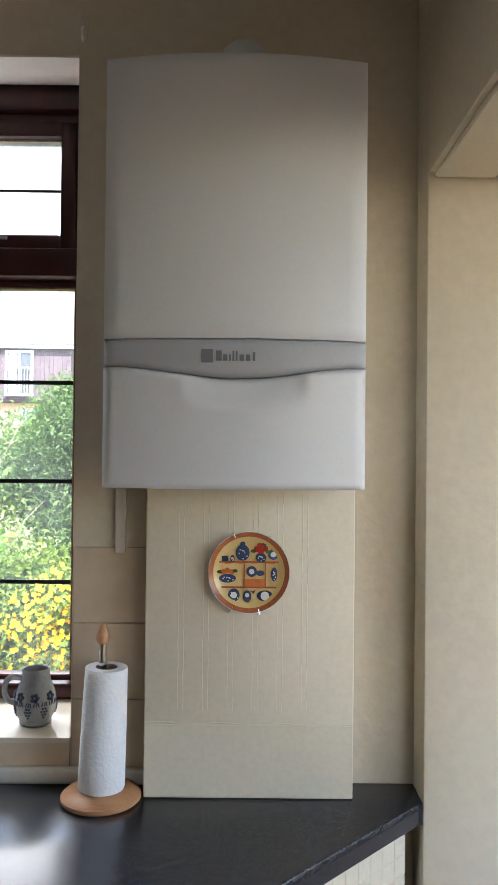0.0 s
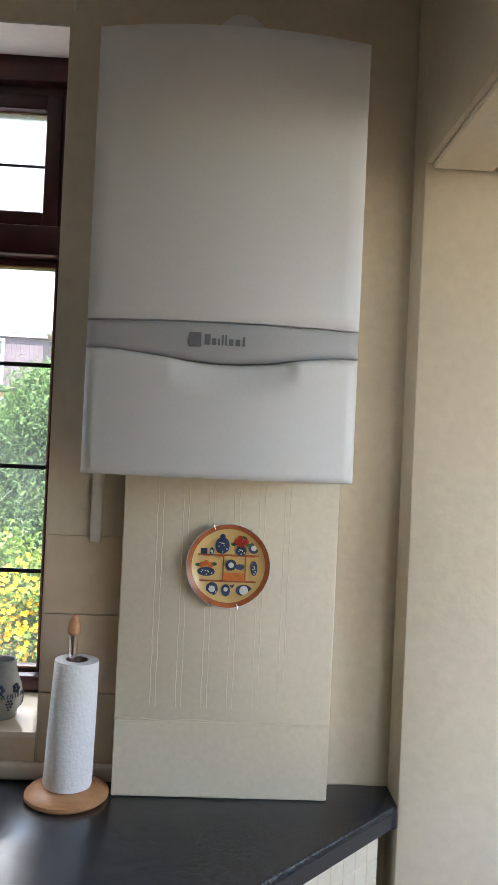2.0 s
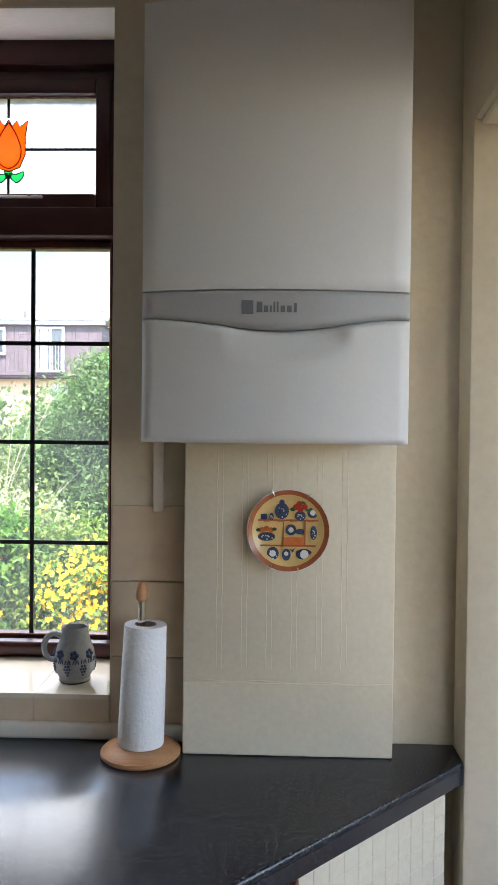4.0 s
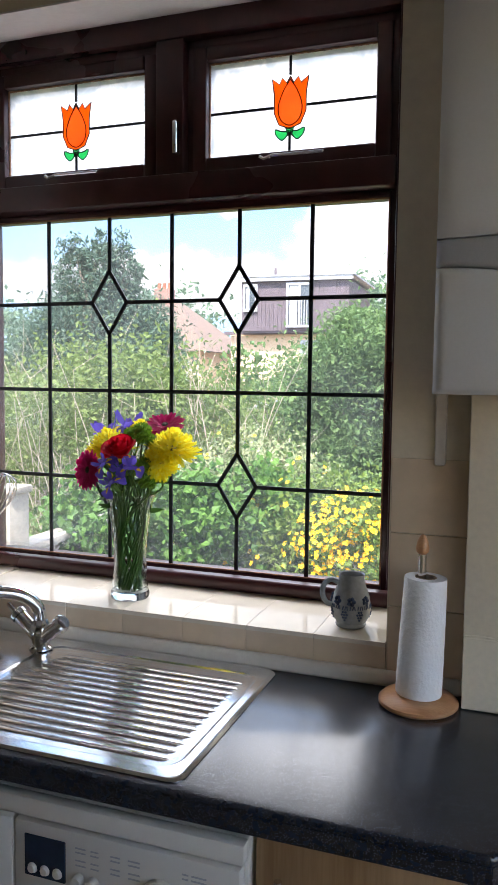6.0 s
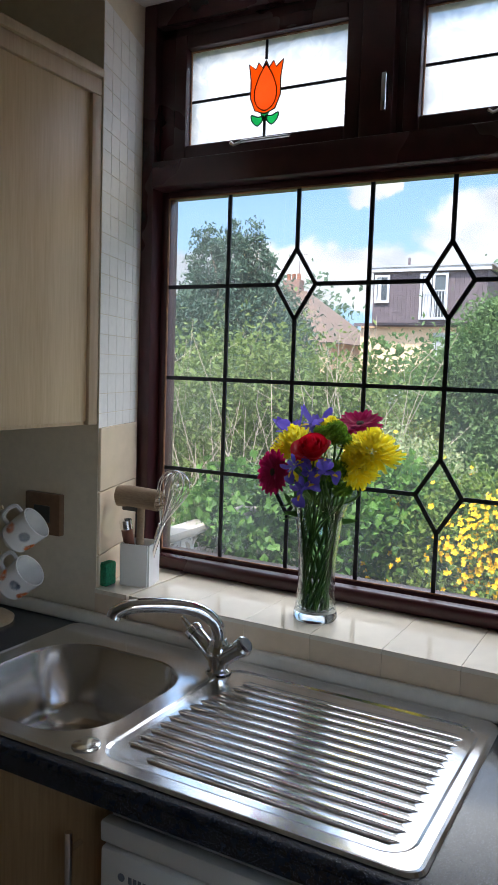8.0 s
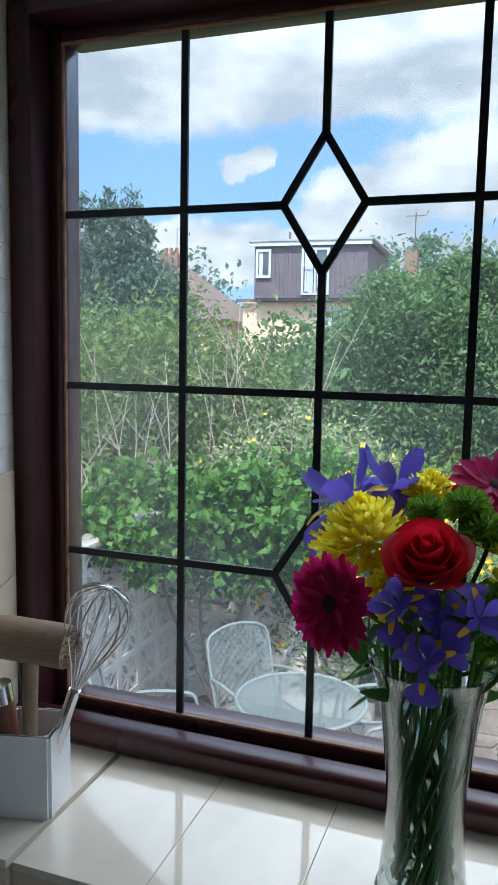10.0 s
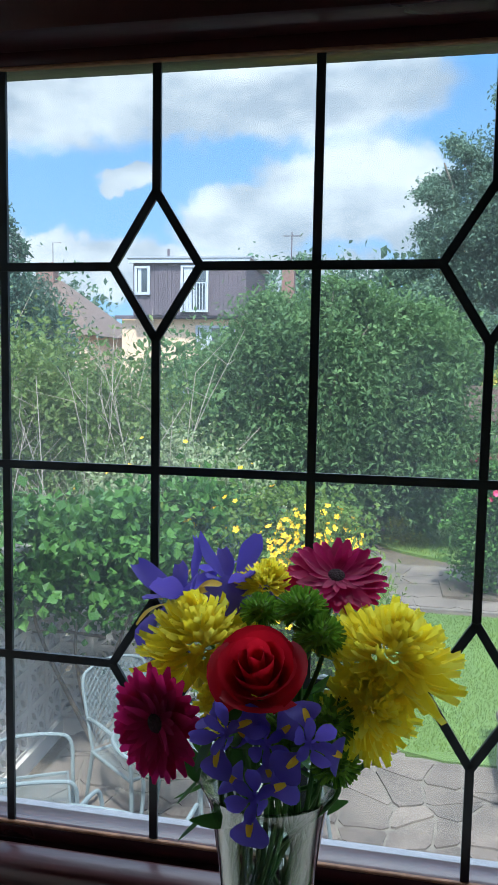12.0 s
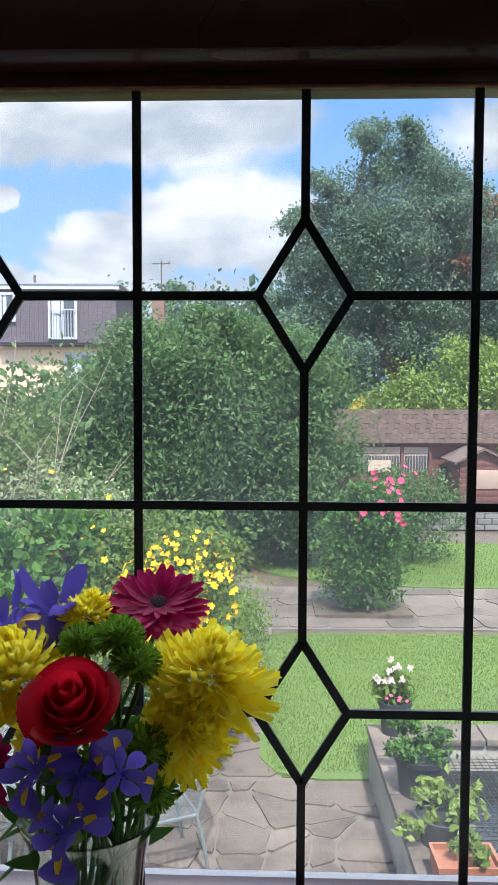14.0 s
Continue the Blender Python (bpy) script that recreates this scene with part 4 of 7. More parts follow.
def front_shell(z_of_bottom, z_of_top, f, back, inset=0.0, nx=28, nz=10, scoop=None):
    """A bowed front between two edge lines, with a rounded rim, going back to a flat plane."""
    bm = bmesh.new()
    cols = []
    for i in range(nx + 1):
        x = -BH + 2 * BH * i / nx
        z0, z1 = z_of_bottom(x), z_of_top(x)
        col = [bm.verts.new((x, back, z0))]
        for k in range(nz + 1):
            z = z0 + (z1 - z0) * k / nz
            edge = min(1.0, min(BH - abs(x), z - z0, z1 - z) / 0.010)
            y = bow(x, f) + 0.007 * (1 - math.sqrt(max(0, 1 - (1 - edge) ** 2))) + (scoop(x, z) if scoop else 0)
            col.append(bm.verts.new((x, y, z)))
        col.append(bm.verts.new((x, back, z1)))
        cols.append(col)
    for a, b in zip(cols, cols[1:]):
        for k in range(len(a) - 1):
            bm.faces.new((a[k], b[k], b[k + 1], a[k + 1]))
        bm.faces.new((a[-1], b[-1], b[0], a[0]))
    bm.faces.new(cols[0])
    bm.faces.new(cols[-1][::-1])
    bmesh.ops.recalc_face_normals(bm, faces=bm.faces[:])
    return bm


def smile(x):
    return 1.698 - 0.018 * max(0, math.cos(math.pi * x / 0.40)) ** 1.6


def scoop(x, z):
    """Shallow hand recess under the band."""
    d = (smile(x) - z) / 0.055
    s = max(0, math.cos(math.pi * (x - 0.02) / 0.19)) if abs(x - 0.02) < 0.095 else 0
    return 0.026 * s ** 0.6 * max(0, 1 - d) ** 1.4 if d >= 0 else 0


part("upper_case", front_shell(lambda x: 1.7415, lambda x: BZ1, BF, 1.53, nz=40), M["boiler_white"], boiler, angle=50)
part("lower_flap", front_shell(lambda x: BZ0, lambda x: smile(x) - 0.0015, BF, 1.53, nz=44, nx=44, scoop=scoop), M["boiler_white"], boiler, angle=50)
part("band", front_shell(lambda x: smile(x), lambda x: 1.7400, BF + 0.001, 1.50, nz=12, nx=44), M["boiler_band"], boiler, "grey plastic handle band", angle=50)
bm = bmesh.new()
yb = bow(0.0, BF + 0.001) - 0.0006
box(bm, -0.052, -0.034, yb - 0.0006, yb + 0.003, 1.7015, 1.7225)
part("badge", bm, M["grey_mark"], boiler, "dark grey maker's badge", soft=False)
for i, (h, w) in enumerate(((0.016, 0.009), (0.010, 0.007), (0.010, 0.003), (0.016, 0.003), (0.016, 0.003), (0.010, 0.007), (0.010, 0.007), (0.014, 0.004))):
    x = (-0.029, -0.018, -0.0085, -0.003, 0.002, 0.008, 0.018, 0.029)[i]
    part("badge_bar", bx(x, x + w, yb - 0.0006, yb + 0.003, 1.7045, 1.7045 + h), M["grey_mark"], boiler, soft=False)
bm = lathe(bmesh.new(), [(0.044, 0), (0.044, 0.092), (0.040, 0.108), (0.028, 0.120), (0, 0.124)], (0.010, 1.43, BZ1), 32)
part("flue_collar", bm, M["boiler_white"], boiler, "white domed flue collar")
part("bracket", bx(0.222, 0.232, 1.515, 1.533, 1.345, 2.12, bevel=0.002), M["paint_cream"], boiler)
boiler.location.x = 0.008
bm = bx(-0.227, -0.206, WY - 0.02, WY - 0.001, 1.36, 1.51, bevel=0.004)
tagged(part("pipe_cover", bm, M["upstand"]), "white plastic pipe cover below the boiler", "pipe cover")

# boxed-in panel below the boiler, papered
PX0, PX1, PY = -0.158, 0.235, 1.456
pb = thing("pipe_boxing", (0.04, 1.48, TOP), "cream papered boxing over the boiler pipes", "boxing")
part("box", bx(PX0, PX1, PY, WY - 0.001, TOP + 0.001, BZ0 - 0.001, bevel=0.003), M["paper_cream"], pb)
bm = bmesh.new()
for k in range(6):
    bm = bmesh.new()
    for o in (0, 0.010):
        x = PX0 + 0.032 + k * 0.0465 + o + 0.03
        pts = [(x + 0.0008 * math.sin(9 * i + k), PY + 0.0007, 1.075 + i * 0.0315) for i in range(14)]
        tube(bm, pts, 0.0012, 5)
    part("embossed_line", bm, M["paper_cream"], pb, "raised lines of the embossed paper")
bm = tube(bmesh.new(), [(PX0 + 0.002 + i * (PX1 - PX0 - 0.004) / 16, PY + 0.0003, 1.052 + 0.002 * math.sin(i * 1.3) - 0.004 * (i / 16)) for i in range(17)], 0.0014, 6)
part("paper_fold", bm, M["paper_cream"], pb)
bm = bmesh.new()
box(bm, PX0 + 0.0005, PX1 - 0.0005, PY - 0.0012, PY + 0.002, TOP + 0.004, 1.049, 0.001, 1)
part("paper_edge", bm, M["paper_cream"], pb)

# decorative plate with painted shelves of crockery
plate = thing("decorative_plate", (0.036, PY, 1.337), "round painted plate with crockery on shelves, on wire hangers", "plate")
PC, PR = Vector((0.036, PY - 0.003, 1.337)), 0.0765
mp = Matrix.Translation(PC) @ pose(0, 0, 0, 90, 0, 0)
part("dish", lathe(bmesh.new(), [(0, 0.006), (0.052, 0.006), (0.058, 0.008), (0.0765, 0.016), (0.0768, 0.0145), (0.058, 0.004), (0.04, 0.0), (0, 0.0)], seg=56, m=mp), M["ceramic"], plate)
part("rim", lathe(bmesh.new(), [(0.0665, 0.0128), (0.0750, 0.0164), (0.0750, 0.0158), (0.0665, 0.0122)], seg=56, m=mp), M["terracotta"], plate, "terracotta painted rim")
part("field", lathe(bmesh.new(), [(0, 0.0068), (0.052, 0.0068), (0.058, 0.0088), (0.0665, 0.0128), (0.0665, 0.0122)], seg=56, m=mp), M["yolk"], plate, "ochre painted field")


def on_plate(name, outline, key, lift=0.0, label=""):
    y = PC.y - 0.0092 - lift
    part(name, outline_prism_y(bmesh.new(), [(PC.x + x, PC.z + z) for x, z in outline], y, y + 0.004), M[key], plate, label, soft=False)


def disc(x, z, rx, rz=None, n=18):
    rz = rz or rx
    return [(x + rx * math.cos(2 * math.pi * i / n), z + rz * math.sin(2 * math.pi * i / n)) for i in range(n)]


def rect(x0, x1, z0, z1):
    return [(x0, z0), (x1, z0), (x1, z1), (x0, z1)]


for r in (rect(-0.058, 0.060, 0.017, 0.020), rect(-0.060, 0.060, -0.030, -0.027), rect(-0.010, -0.008, -0.028, 0.018), rect(0.030, 0.032, -0.028, 0.018)):
    on_plate("shelf", r, "terracotta")
on_plate("drawer", rect(-0.008, 0.030, -0.027, -0.013), "orange_glaze")
for x, z, rx, rz in ((-0.012, 0.036, 0.013, 0.015), (-0.012, 0.052, 0.005, 0.005), (-0.031, 0.025, 0.004, 0.007), (0.045, 0.033, 0.010, 0.010), (-0.040, -0.012, 0.016, 0.008), (0.005, 0.001, 0.010, 0.010), (0.021, -0.002, 0.008, 0.005), (0.047, -0.004, 0.006, 0.013), (-0.028, -0.043, 0.011, 0.012), (-0.003, -0.045, 0.008, 0.011), (0.022, 0.027, 0.010, 0.009), (0.030, -0.044, 0.015, 0.010)):
    on_plate("painted_pot", disc(x, z, rx, rz), "cobalt", 0.0004)
for x, z, r in ((0.005, 0.001, 0.005), (0.045, 0.033, 0.005), (-0.028, -0.043, 0.006), (0.030, -0.044, 0.008), (-0.003, -0.043, 0.004)):
    on_plate("painted_pot", disc(x, z, r), "ceramic", 0.0008)
for x, z in ((-0.048, 0.000), (-0.040, 0.003), (-0.032, 0.000)):
    on_plate("painted_fruit", disc(x, z, 0.005), "orange_glaze", 0.0008)
for x, z in ((0.014, 0.043), (0.022, 0.039), (0.030, 0.044), (0.020, 0.049)):
    on_plate("painted_fruit", disc(x, z, 0.0055), "red_glaze", 0.0008)
for x, z in ((0.008, 0.039), (0.036, 0.038), (0.028, 0.052), (-0.055, 0.0), (-0.026, 0.002)):
    on_plate("painted_leaf", disc(x, z, 0.005, 0.003), "green_glaze", 0.0008)
on_plate("painted_pot", rect(-0.051, -0.039, 0.020, 0.030), "cobalt", 0.0004)
# white brushwork on the blue pots
for x, z, rx, rz in ((-0.012, 0.036, 0.010, 0.012), (-0.040, -0.012, 0.013, 0.005), (0.047, -0.004, 0.003, 0.010), (0.022, 0.027, 0.007, 0.006), (-0.028, -0.043, 0.009, 0.010), (-0.031, 0.025, 0.002, 0.004)):
    for k in range(7):
        a = 2.4 * k
        q = 0.35 + 0.6 * (k % 3) / 2
        on_plate("painted_dot", disc(x + rx * q * math.cos(a), z + rz * q * math.sin(a), 0.0013, n=7), "ceramic", 0.0010)
on_plate("painted_spout", [(0.002, -0.034), (0.007, -0.036), (0.013, -0.033), (0.009, -0.041)], "cobalt", 0.0006)
for x in (-0.045, -0.020, 0.004, 0.036):
    on_plate("shelf_edge", rect(x, x + 0.012, 0.0155, 0.017), "orange_glaze", 0.0003)
for a in (60, 112, 285, 245):
    c, s = math.cos(radians(a)), math.sin(radians(a))
    bm = tube(bmesh.new(), [(PC.x + c * 0.083, PC.y + 0.001, PC.z + s * 0.083), (PC.x + c * 0.079, PC.y - 0.018, PC.z + s * 0.079), (PC.x + c * 0.070, PC.y - 0.016, PC.z + s * 0.070)], 0.0008, 6)
    part("hanger_clip", bm, M["chrome"], plate, "bent wire clip")

bm = tube(bmesh.new(), curve_pts([(-0.303, WY, 2.400), (-0.303, WY - 0.018, 2.395), (-0.303, WY - 0.022, 2.381), (-0.303, WY - 0.012, 2.373)], 5), 0.003, 8)
box(bm, -0.309, -0.297, WY - 0.004, WY + 0.001, 2.38, 2.43, 0.002, 1)
tagged(part("wall_hook", bm, M["upstand"]), "small white painted wall hook", "hook")

# ---- kitchen roll ----
KX, KY = -0.236, 1.452
kr = thing("kitchen_roll_holder", (KX, KY, TOP), "turned wooden kitchen roll holder with a chrome post", "roll holder")
part("base", lathe(bmesh.new(), [(0, 0), (0.070, 0), (0.0745, 0.004), (0.0745, 0.010), (0.068, 0.016), (0.045, 0.021), (0, 0.024)], (KX, KY, TOP), 48), M["turned"], kr)
part("post", lathe(bmesh.new(), [(0.0075, 0.02), (0.0075, 0.292), (0, 0.293)], (KX, KY, TOP), 20), M["chrome"], kr, "chrome post")
part("finial", lathe(bmesh.new(), [(0.006, 0.288), (0.0115, 0.294), (0.0125, 0.302), (0.010, 0.314), (0.005, 0.324), (0, 0.328)], (KX, KY, TOP), 24), M["turned"], kr, "turned wooden finial")
roll = thing("paper_towel", (KX, KY, TOP + 0.024), "white quilted paper towel roll on the holder", "paper towel")
lean = Matrix.Translation((KX, KY, TOP + 0.023)) @ pose(0, 0, 0, 0, 1.9, 0)
part("paper", lathe(bmesh.new(), [(0.0205, 0.001), (0.0425, 0.0), (0.0435, 0.003), (0.0425, 0.08), (0.0410, 0.16), (0.0392, 0.222), (0.0385, 0.2235), (0.0205, 0.2235)], seg=48, m=lean), M["paper_roll"], roll)
part("core", lathe(bmesh.new(), [(0.0203, 0.001), (0.0203, 0.2240), (0.0190, 0.2240), (0.0190, 0.001)], seg=32, m=lean), M["card"], roll, "brown card core")

# ---- on the sill ----
MX, MY = -0.403, 1.612
mug = thing("stoneware_jug", (MX, MY, SILL), "grey salt-glazed stoneware mug with dark blue grapes", "mug")
prof = [(0, 0.004), (0.030, 0.0), (0.033, 0.004), (0.032, 0.010), (0.041, 0.026), (0.043, 0.044), (0.039, 0.066), (0.031, 0.088), (0.0275, 0.104), (0.0285, 0.112), (0.0275, 0.114), (0.0245, 0.112), (0.0245, 0.104), (0.030, 0.080), (0.036, 0.05), (0.032, 0.016), (0, 0.012)]
part("body", lathe(bmesh.new(), prof, (MX, MY, SILL), 40), M["stoneware"], mug)
hd = Vector((-0.93, -0.36, 0)).normalized()
hp = [Vector((MX, MY, SILL)) + hd * r + Vector((0, 0, z)) for r, z in ((0.027, 0.094), (0.044, 0.101), (0.059, 0.090), (0.062, 0.070), (0.054, 0.052), (0.039, 0.046))]
part("handle", tube(bmesh.new(), curve_pts(hp, 6), 0.0058, 10), M["stoneware"], mug)


def on_mug(a, z):
    zz = [q for q in prof[2:9]]
    r = np.interp(z, [q[1] for q in zz], [q[0] for q in zz])
    return Vector((MX + r * math.cos(a), MY + r * math.sin(a), SILL + z))


for a0 in (-2.6, -1.7, -0.9, 0.2):
    for i, (da, dz) in enumerate(((0, 0), (0.13, 0), (-0.13, 0), (0.07, -0.006), (-0.07, -0.006), (0, -0.012), (0.07, 0.006), (-0.07, 0.006))):
        c = on_mug(a0 + da, 0.034 + dz)
        bm = bmesh.new()
        bmesh.ops.create_icosphere(bm, subdivisions=1, radius=0.0028, matrix=Matrix.Translation(c))
        part("grape", bm, M["cobalt"], mug)
for a0 in (-3.0, -2.15, -1.35, -0.5):
    bm = bmesh.new()
    for k in range(5):
        a = 2 * math.pi * k / 5
        c = on_mug(a0 + 0.14 * math.cos(a), 0.062 + 0.006 * math.sin(a))
        bmesh.ops.create_icosphere(bm, subdivisions=1, radius=0.0048, matrix=Matrix.Translation(c))
    part("vine_leaf", bm, M["cobalt"], mug, "dark blue painted vine leaf")
bm = bmesh.new()
for k in range(26):
    a = -3.1 + k * 0.13
    p0, p1 = on_mug(a, 0.0445), on_mug(a + (0.05 if k % 3 else -0.03), 0.0525)
    tube(bm, [p0, p1], 0.0013, 5)
part("lettering_band", bm, M["cobalt"], mug, "band of illegible dark lettering")

# ceramic utensil pot
UX, UY = -1.410, 1.630
pot = thing("utensil_pot", (UX, UY, SILL), "white square ceramic utensil pot", "pot")
mu = pose(UX, UY, SILL, 0, 0, 14)
bm = bmesh.new()
h = 0.037
loft(bm, [([(-h, -h), (h, -h), (h, h), (-h, h)], 0.0), ([(-h, -h), (h, -h), (h, h), (-h, h)], 0.100), ([(-h + 0.005, -h + 0.005), (h - 0.005, -h + 0.005), (h - 0.005, h - 0.005), (-h + 0.005, h - 0.005)], 0.100), ([(-h + 0.005, -h + 0.005), (h - 0.005, -h + 0.005), (h - 0.005, h - 0.005), (-h + 0.005, h - 0.005)], 0.010)], True)
bmesh.ops.bevel(bm, geom=[e for e in bm.edges if abs(e.verts[0].co.z - e.verts[1].co.z) > 0.05], offset=0.004, segments=2, affect="EDGES")
bmesh.ops.recalc_face_normals(bm, faces=bm.faces[:])
bmesh.ops.transform(bm, matrix=mu, verts=bm.verts[:])
part("body", bm, M["ceramic"], pot)
mallet = thing("meat_mallet", (UX, UY, SILL + 0.012), "worn wooden meat mallet standing in the pot", "mallet")
a, b = Vector((UX + 0.004, UY - 0.010, SILL + 0.012)), Vector((UX + 0.016, UY - 0.020, SILL + 0.205))
part("shaft", tube(bmesh.new(), [a, b], 0.009, 12), M["old_wood"], mallet)
bm = tube(bmesh.new(), [b + Vector((-0.058, -0.012, 0.006)), b + Vector((-0.030, -0.006, 0.008)), b + Vector((0.030, 0.004, 0.004)), b + Vector((0.045, 0.007, 0.002))], 0.025, 18)
hd_ = part("head", bm, M["old_wood"], mallet)
bm = bmesh.new()
e = b + Vector((0.046, 0.007, 0.002))
for i in range(-2, 3):
    for k in range(-2, 3):
        if abs(i) + abs(k) < 4:
            bmesh.ops.create_cone(bm, segments=4, radius1=0.0045, radius2=0.0, depth=0.007, matrix=Matrix.Translation(e + Vector((0.003, i * 0.009, k * 0.009))) @ pose(0, 0, 0, 0, 90, 0))
part("teeth", bm, M["old_wood"], hd_)
brush = thing("pastry_brush", (UX - 0.02, UY - 0.02, SILL + 0.012), "red-brown handled brush standing in the pot", "brush")
a, b = Vector((UX - 0.012, UY - 0.006, SILL + 0.012)), Vector((UX - 0.024, UY - 0.022, SILL + 0.132))
part("handle", tube(bmesh.new(), [a, b], 0.010, 12, 0.014), M["red_wood"], brush)
part("ferrule", tube(bmesh.new(), [b, b + (b - a).normalized() * 0.022], 0.0145, 14), M["steel"], brush, "steel ferrule")
whisk = thing("balloon_whisk", (UX + 0.02, UY + 0.01, SILL + 0.012), "steel balloon whisk standing in the pot", "whisk")
a, b = Vector((UX + 0.010, UY + 0.006, SILL + 0.012)), Vector((UX + 0.060, UY + 0.002, SILL + 0.150))
part("handle", tube(bmesh.new(), [a, b], 0.0075, 12), M["steel"], whisk)
ax = (b - a).normalized()
for k in range(8):
    sd = Matrix.Rotation(math.pi * k / 8, 3, ax) @ ax.orthogonal().normalized()
    pts = [b + sd * 0.004, b + ax * 0.035 + sd * 0.016, b + ax * 0.088 + sd * 0.036, b + ax * 0.124 + sd * 0.030, b + ax * 0.138, b + ax * 0.124 - sd * 0.030, b + ax * 0.088 - sd * 0.036, b + ax * 0.035 - sd * 0.016, b - sd * 0.004]
    part("wire", tube(bmesh.new(), curve_pts(pts, 5), 0.0010, 6), M["steel"], whisk)
black = thing("spatula", (UX - 0.03, UY + 0.02, SILL + 0.012), "black plastic spatula standing in the pot", "spatula")
part("handle", tube(bmesh.new(), [(UX - 0.015, UY + 0.022, SILL + 0.012), (UX - 0.030, UY + 0.026, SILL + 0.16)], 0.005, 8), M["black_plastic"], black)
part("blade", bx(UX - 0.075, UX - 0.012, UY + 0.022, UY + 0.029, SILL + 0.165, SILL + 0.195, bevel=0.003), M["black_plastic"], black)
tagged(part("sponge", bx(-1.468, -1.444, 1.545, 1.585, SILL + 0.001, SILL + 0.058, bevel=0.006, seg=2), M["sponge"]), "green scouring sponge standing on the sill", "sponge")

# ---- things on the worktop by the left wall ----
tree = thing("mug_tree", (-1.69, 1.40, TOP), "wooden mug tree on the worktop", "mug tree")
part("base", lathe(bmesh.new(), [(0, 0), (0.07, 0), (0.072, 0.008), (0.06, 0.016), (0, 0.018)], (-1.69, 1.40, TOP), 32), M["beech"], tree)
part("post", lathe(bmesh.new(), [(0.011, 0.01), (0.011, 0.30), (0.016, 0.31), (0.012, 0.325), (0, 0.33)], (-1.69, 1.40, TOP), 16), M["beech"], tree)
cups = []
M["cup"] = M["ceramic"]


def cup_on_tree(z, yaw, first):
    d = Vector((math.cos(radians(yaw)), math.sin(radians(yaw)), 0))
    c = Vector((-1.69, 1.40, z))
    part("peg", tube(bmesh.new(), [c, c + d * 0.05 + Vector((0, 0, 0.022))], 0.0045, 8), M["beech"], tree)
    mu_ = thing("cup", (0, 0, 0), "white cup with painted flower bursts hung on the mug tree", "cup", "cups on the mug tree")
    part("bowl", lathe(bmesh.new(), [(0, 0), (0.028, 0), (0.036, 0.010), (0.040, 0.080), (0.037, 0.080), (0.033, 0.012), (0, 0.006)], seg=32), M["ceramic"], mu_)
    part("handle", tube(bmesh.new(), curve_pts([(-0.038, 0, 0.065), (-0.058, 0, 0.062), (-0.064, 0, 0.042), (-0.056, 0, 0.022), (-0.036, 0, 0.020)], 5), 0.005, 8), M["ceramic"], mu_)
    for ca, cz, key in ((-1.2, 0.052, "cobalt"), (-0.3, 0.035, "orange_glaze"), (0.7, 0.055, "cobalt"), (1.6, 0.035, "orange_glaze"), (-2.2, 0.035, "orange_glaze")):
        bm = bmesh.new()
        for k in range(12):
            a_ = 2 * math.pi * k / 12
            r0 = 0.0385
            q = [Vector((r0 * math.cos(ca + rr * math.cos(a_) / 0.038), r0 * math.sin(ca + rr * math.cos(a_) / 0.038), cz + rr * math.sin(a_))) for rr in (0.004, 0.013)]
            for v in q:
                f = (0.0366 + 0.0036 * (v.z / 0.08)) / 0.0385
                v.x *= f * 1.012
                v.y *= f * 1.012
            tube(bm, q, 0.0011, 5)
        part("flower_burst", bm, M[key], mu_, "painted flower burst")
    mu_.matrix_basis = Matrix.Translation(c + d * 0.085 + Vector((0, 0, -0.045))) @ pose(0, 0, 0, 0, 0, yaw) @ pose(0, 0, 0, 0, 52, 0) @ Matrix.Translation((0, 0, -0.02))
    return mu_


cup_on_tree(1.160, 20, True)
cup_on_tree(1.150, -70, True)
cup_on_tree(1.055, 8, True)
cup_on_tree(1.045, -50, True)
dish = thing("saucer", (-1.545, 1.17, TOP), "pale yellow saucer on the worktop", "saucer")
part("dish", lathe(bmesh.new(), [(0, 0.004), (0.03, 0.003), (0.055, 0.012), (0.062, 0.016), (0.060, 0.018), (0.03, 0.007), (0, 0.007)], (-1.545, 1.17, TOP), 36), M["yolk"], dish)
sock = thing("wall_socket", (-1.62, WY, 1.15), "brown metal wall socket plate on the wall", "socket")
part("plate", bx(-1.675, -1.565, WY - 0.017, WY + 0.001, 1.105, 1.205, bevel=0.003), M["brass"], sock)
part("insert", bx(-1.645, -1.595, WY - 0.019, WY - 0.016, 1.135, 1.175, bevel=0.001, seg=1), M["black_plastic"], sock)

# ---- vase of flowers ----
VX, VY = -0.946, 1.626
vase = thing("glass_vase", (VX, VY, SILL), "clear flared glass vase half full of water", "vase")
M["vase_glass"] = pane_mat("vase_glass", (0.955, 0.98, 0.965), 0.02, 1.5, thin=True)
m, n, l, p = nodes_of("thick_glass")
p.inputs["Transmission Weight"].default_value, p.inputs["IOR"].default_value, p.inputs["Roughness"].default_value = 1.0, 1.45, 0.01
p.inputs["Base Color"].default_value = (0.95, 0.98, 0.96, 1)
M["thick_glass"] = m
prof = [(0.0440, 0.0185), (0.0425, 0.034), (0.0400, 0.060), (0.0385, 0.095), (0.0395, 0.130), (0.0445, 0.175), (0.0502, 0.214), (0.0555, 0.236), (0.0625, 0.250), (0.0615, 0.2520), (0.0590, 0.2495), (0.0527, 0.237), (0.0474, 0.214), (0.0416, 0.175), (0.0366, 0.130), (0.0356, 0.095), (0.0371, 0.060), (0.0390, 0.034), (0.034, 0.020), (0, 0.019)]
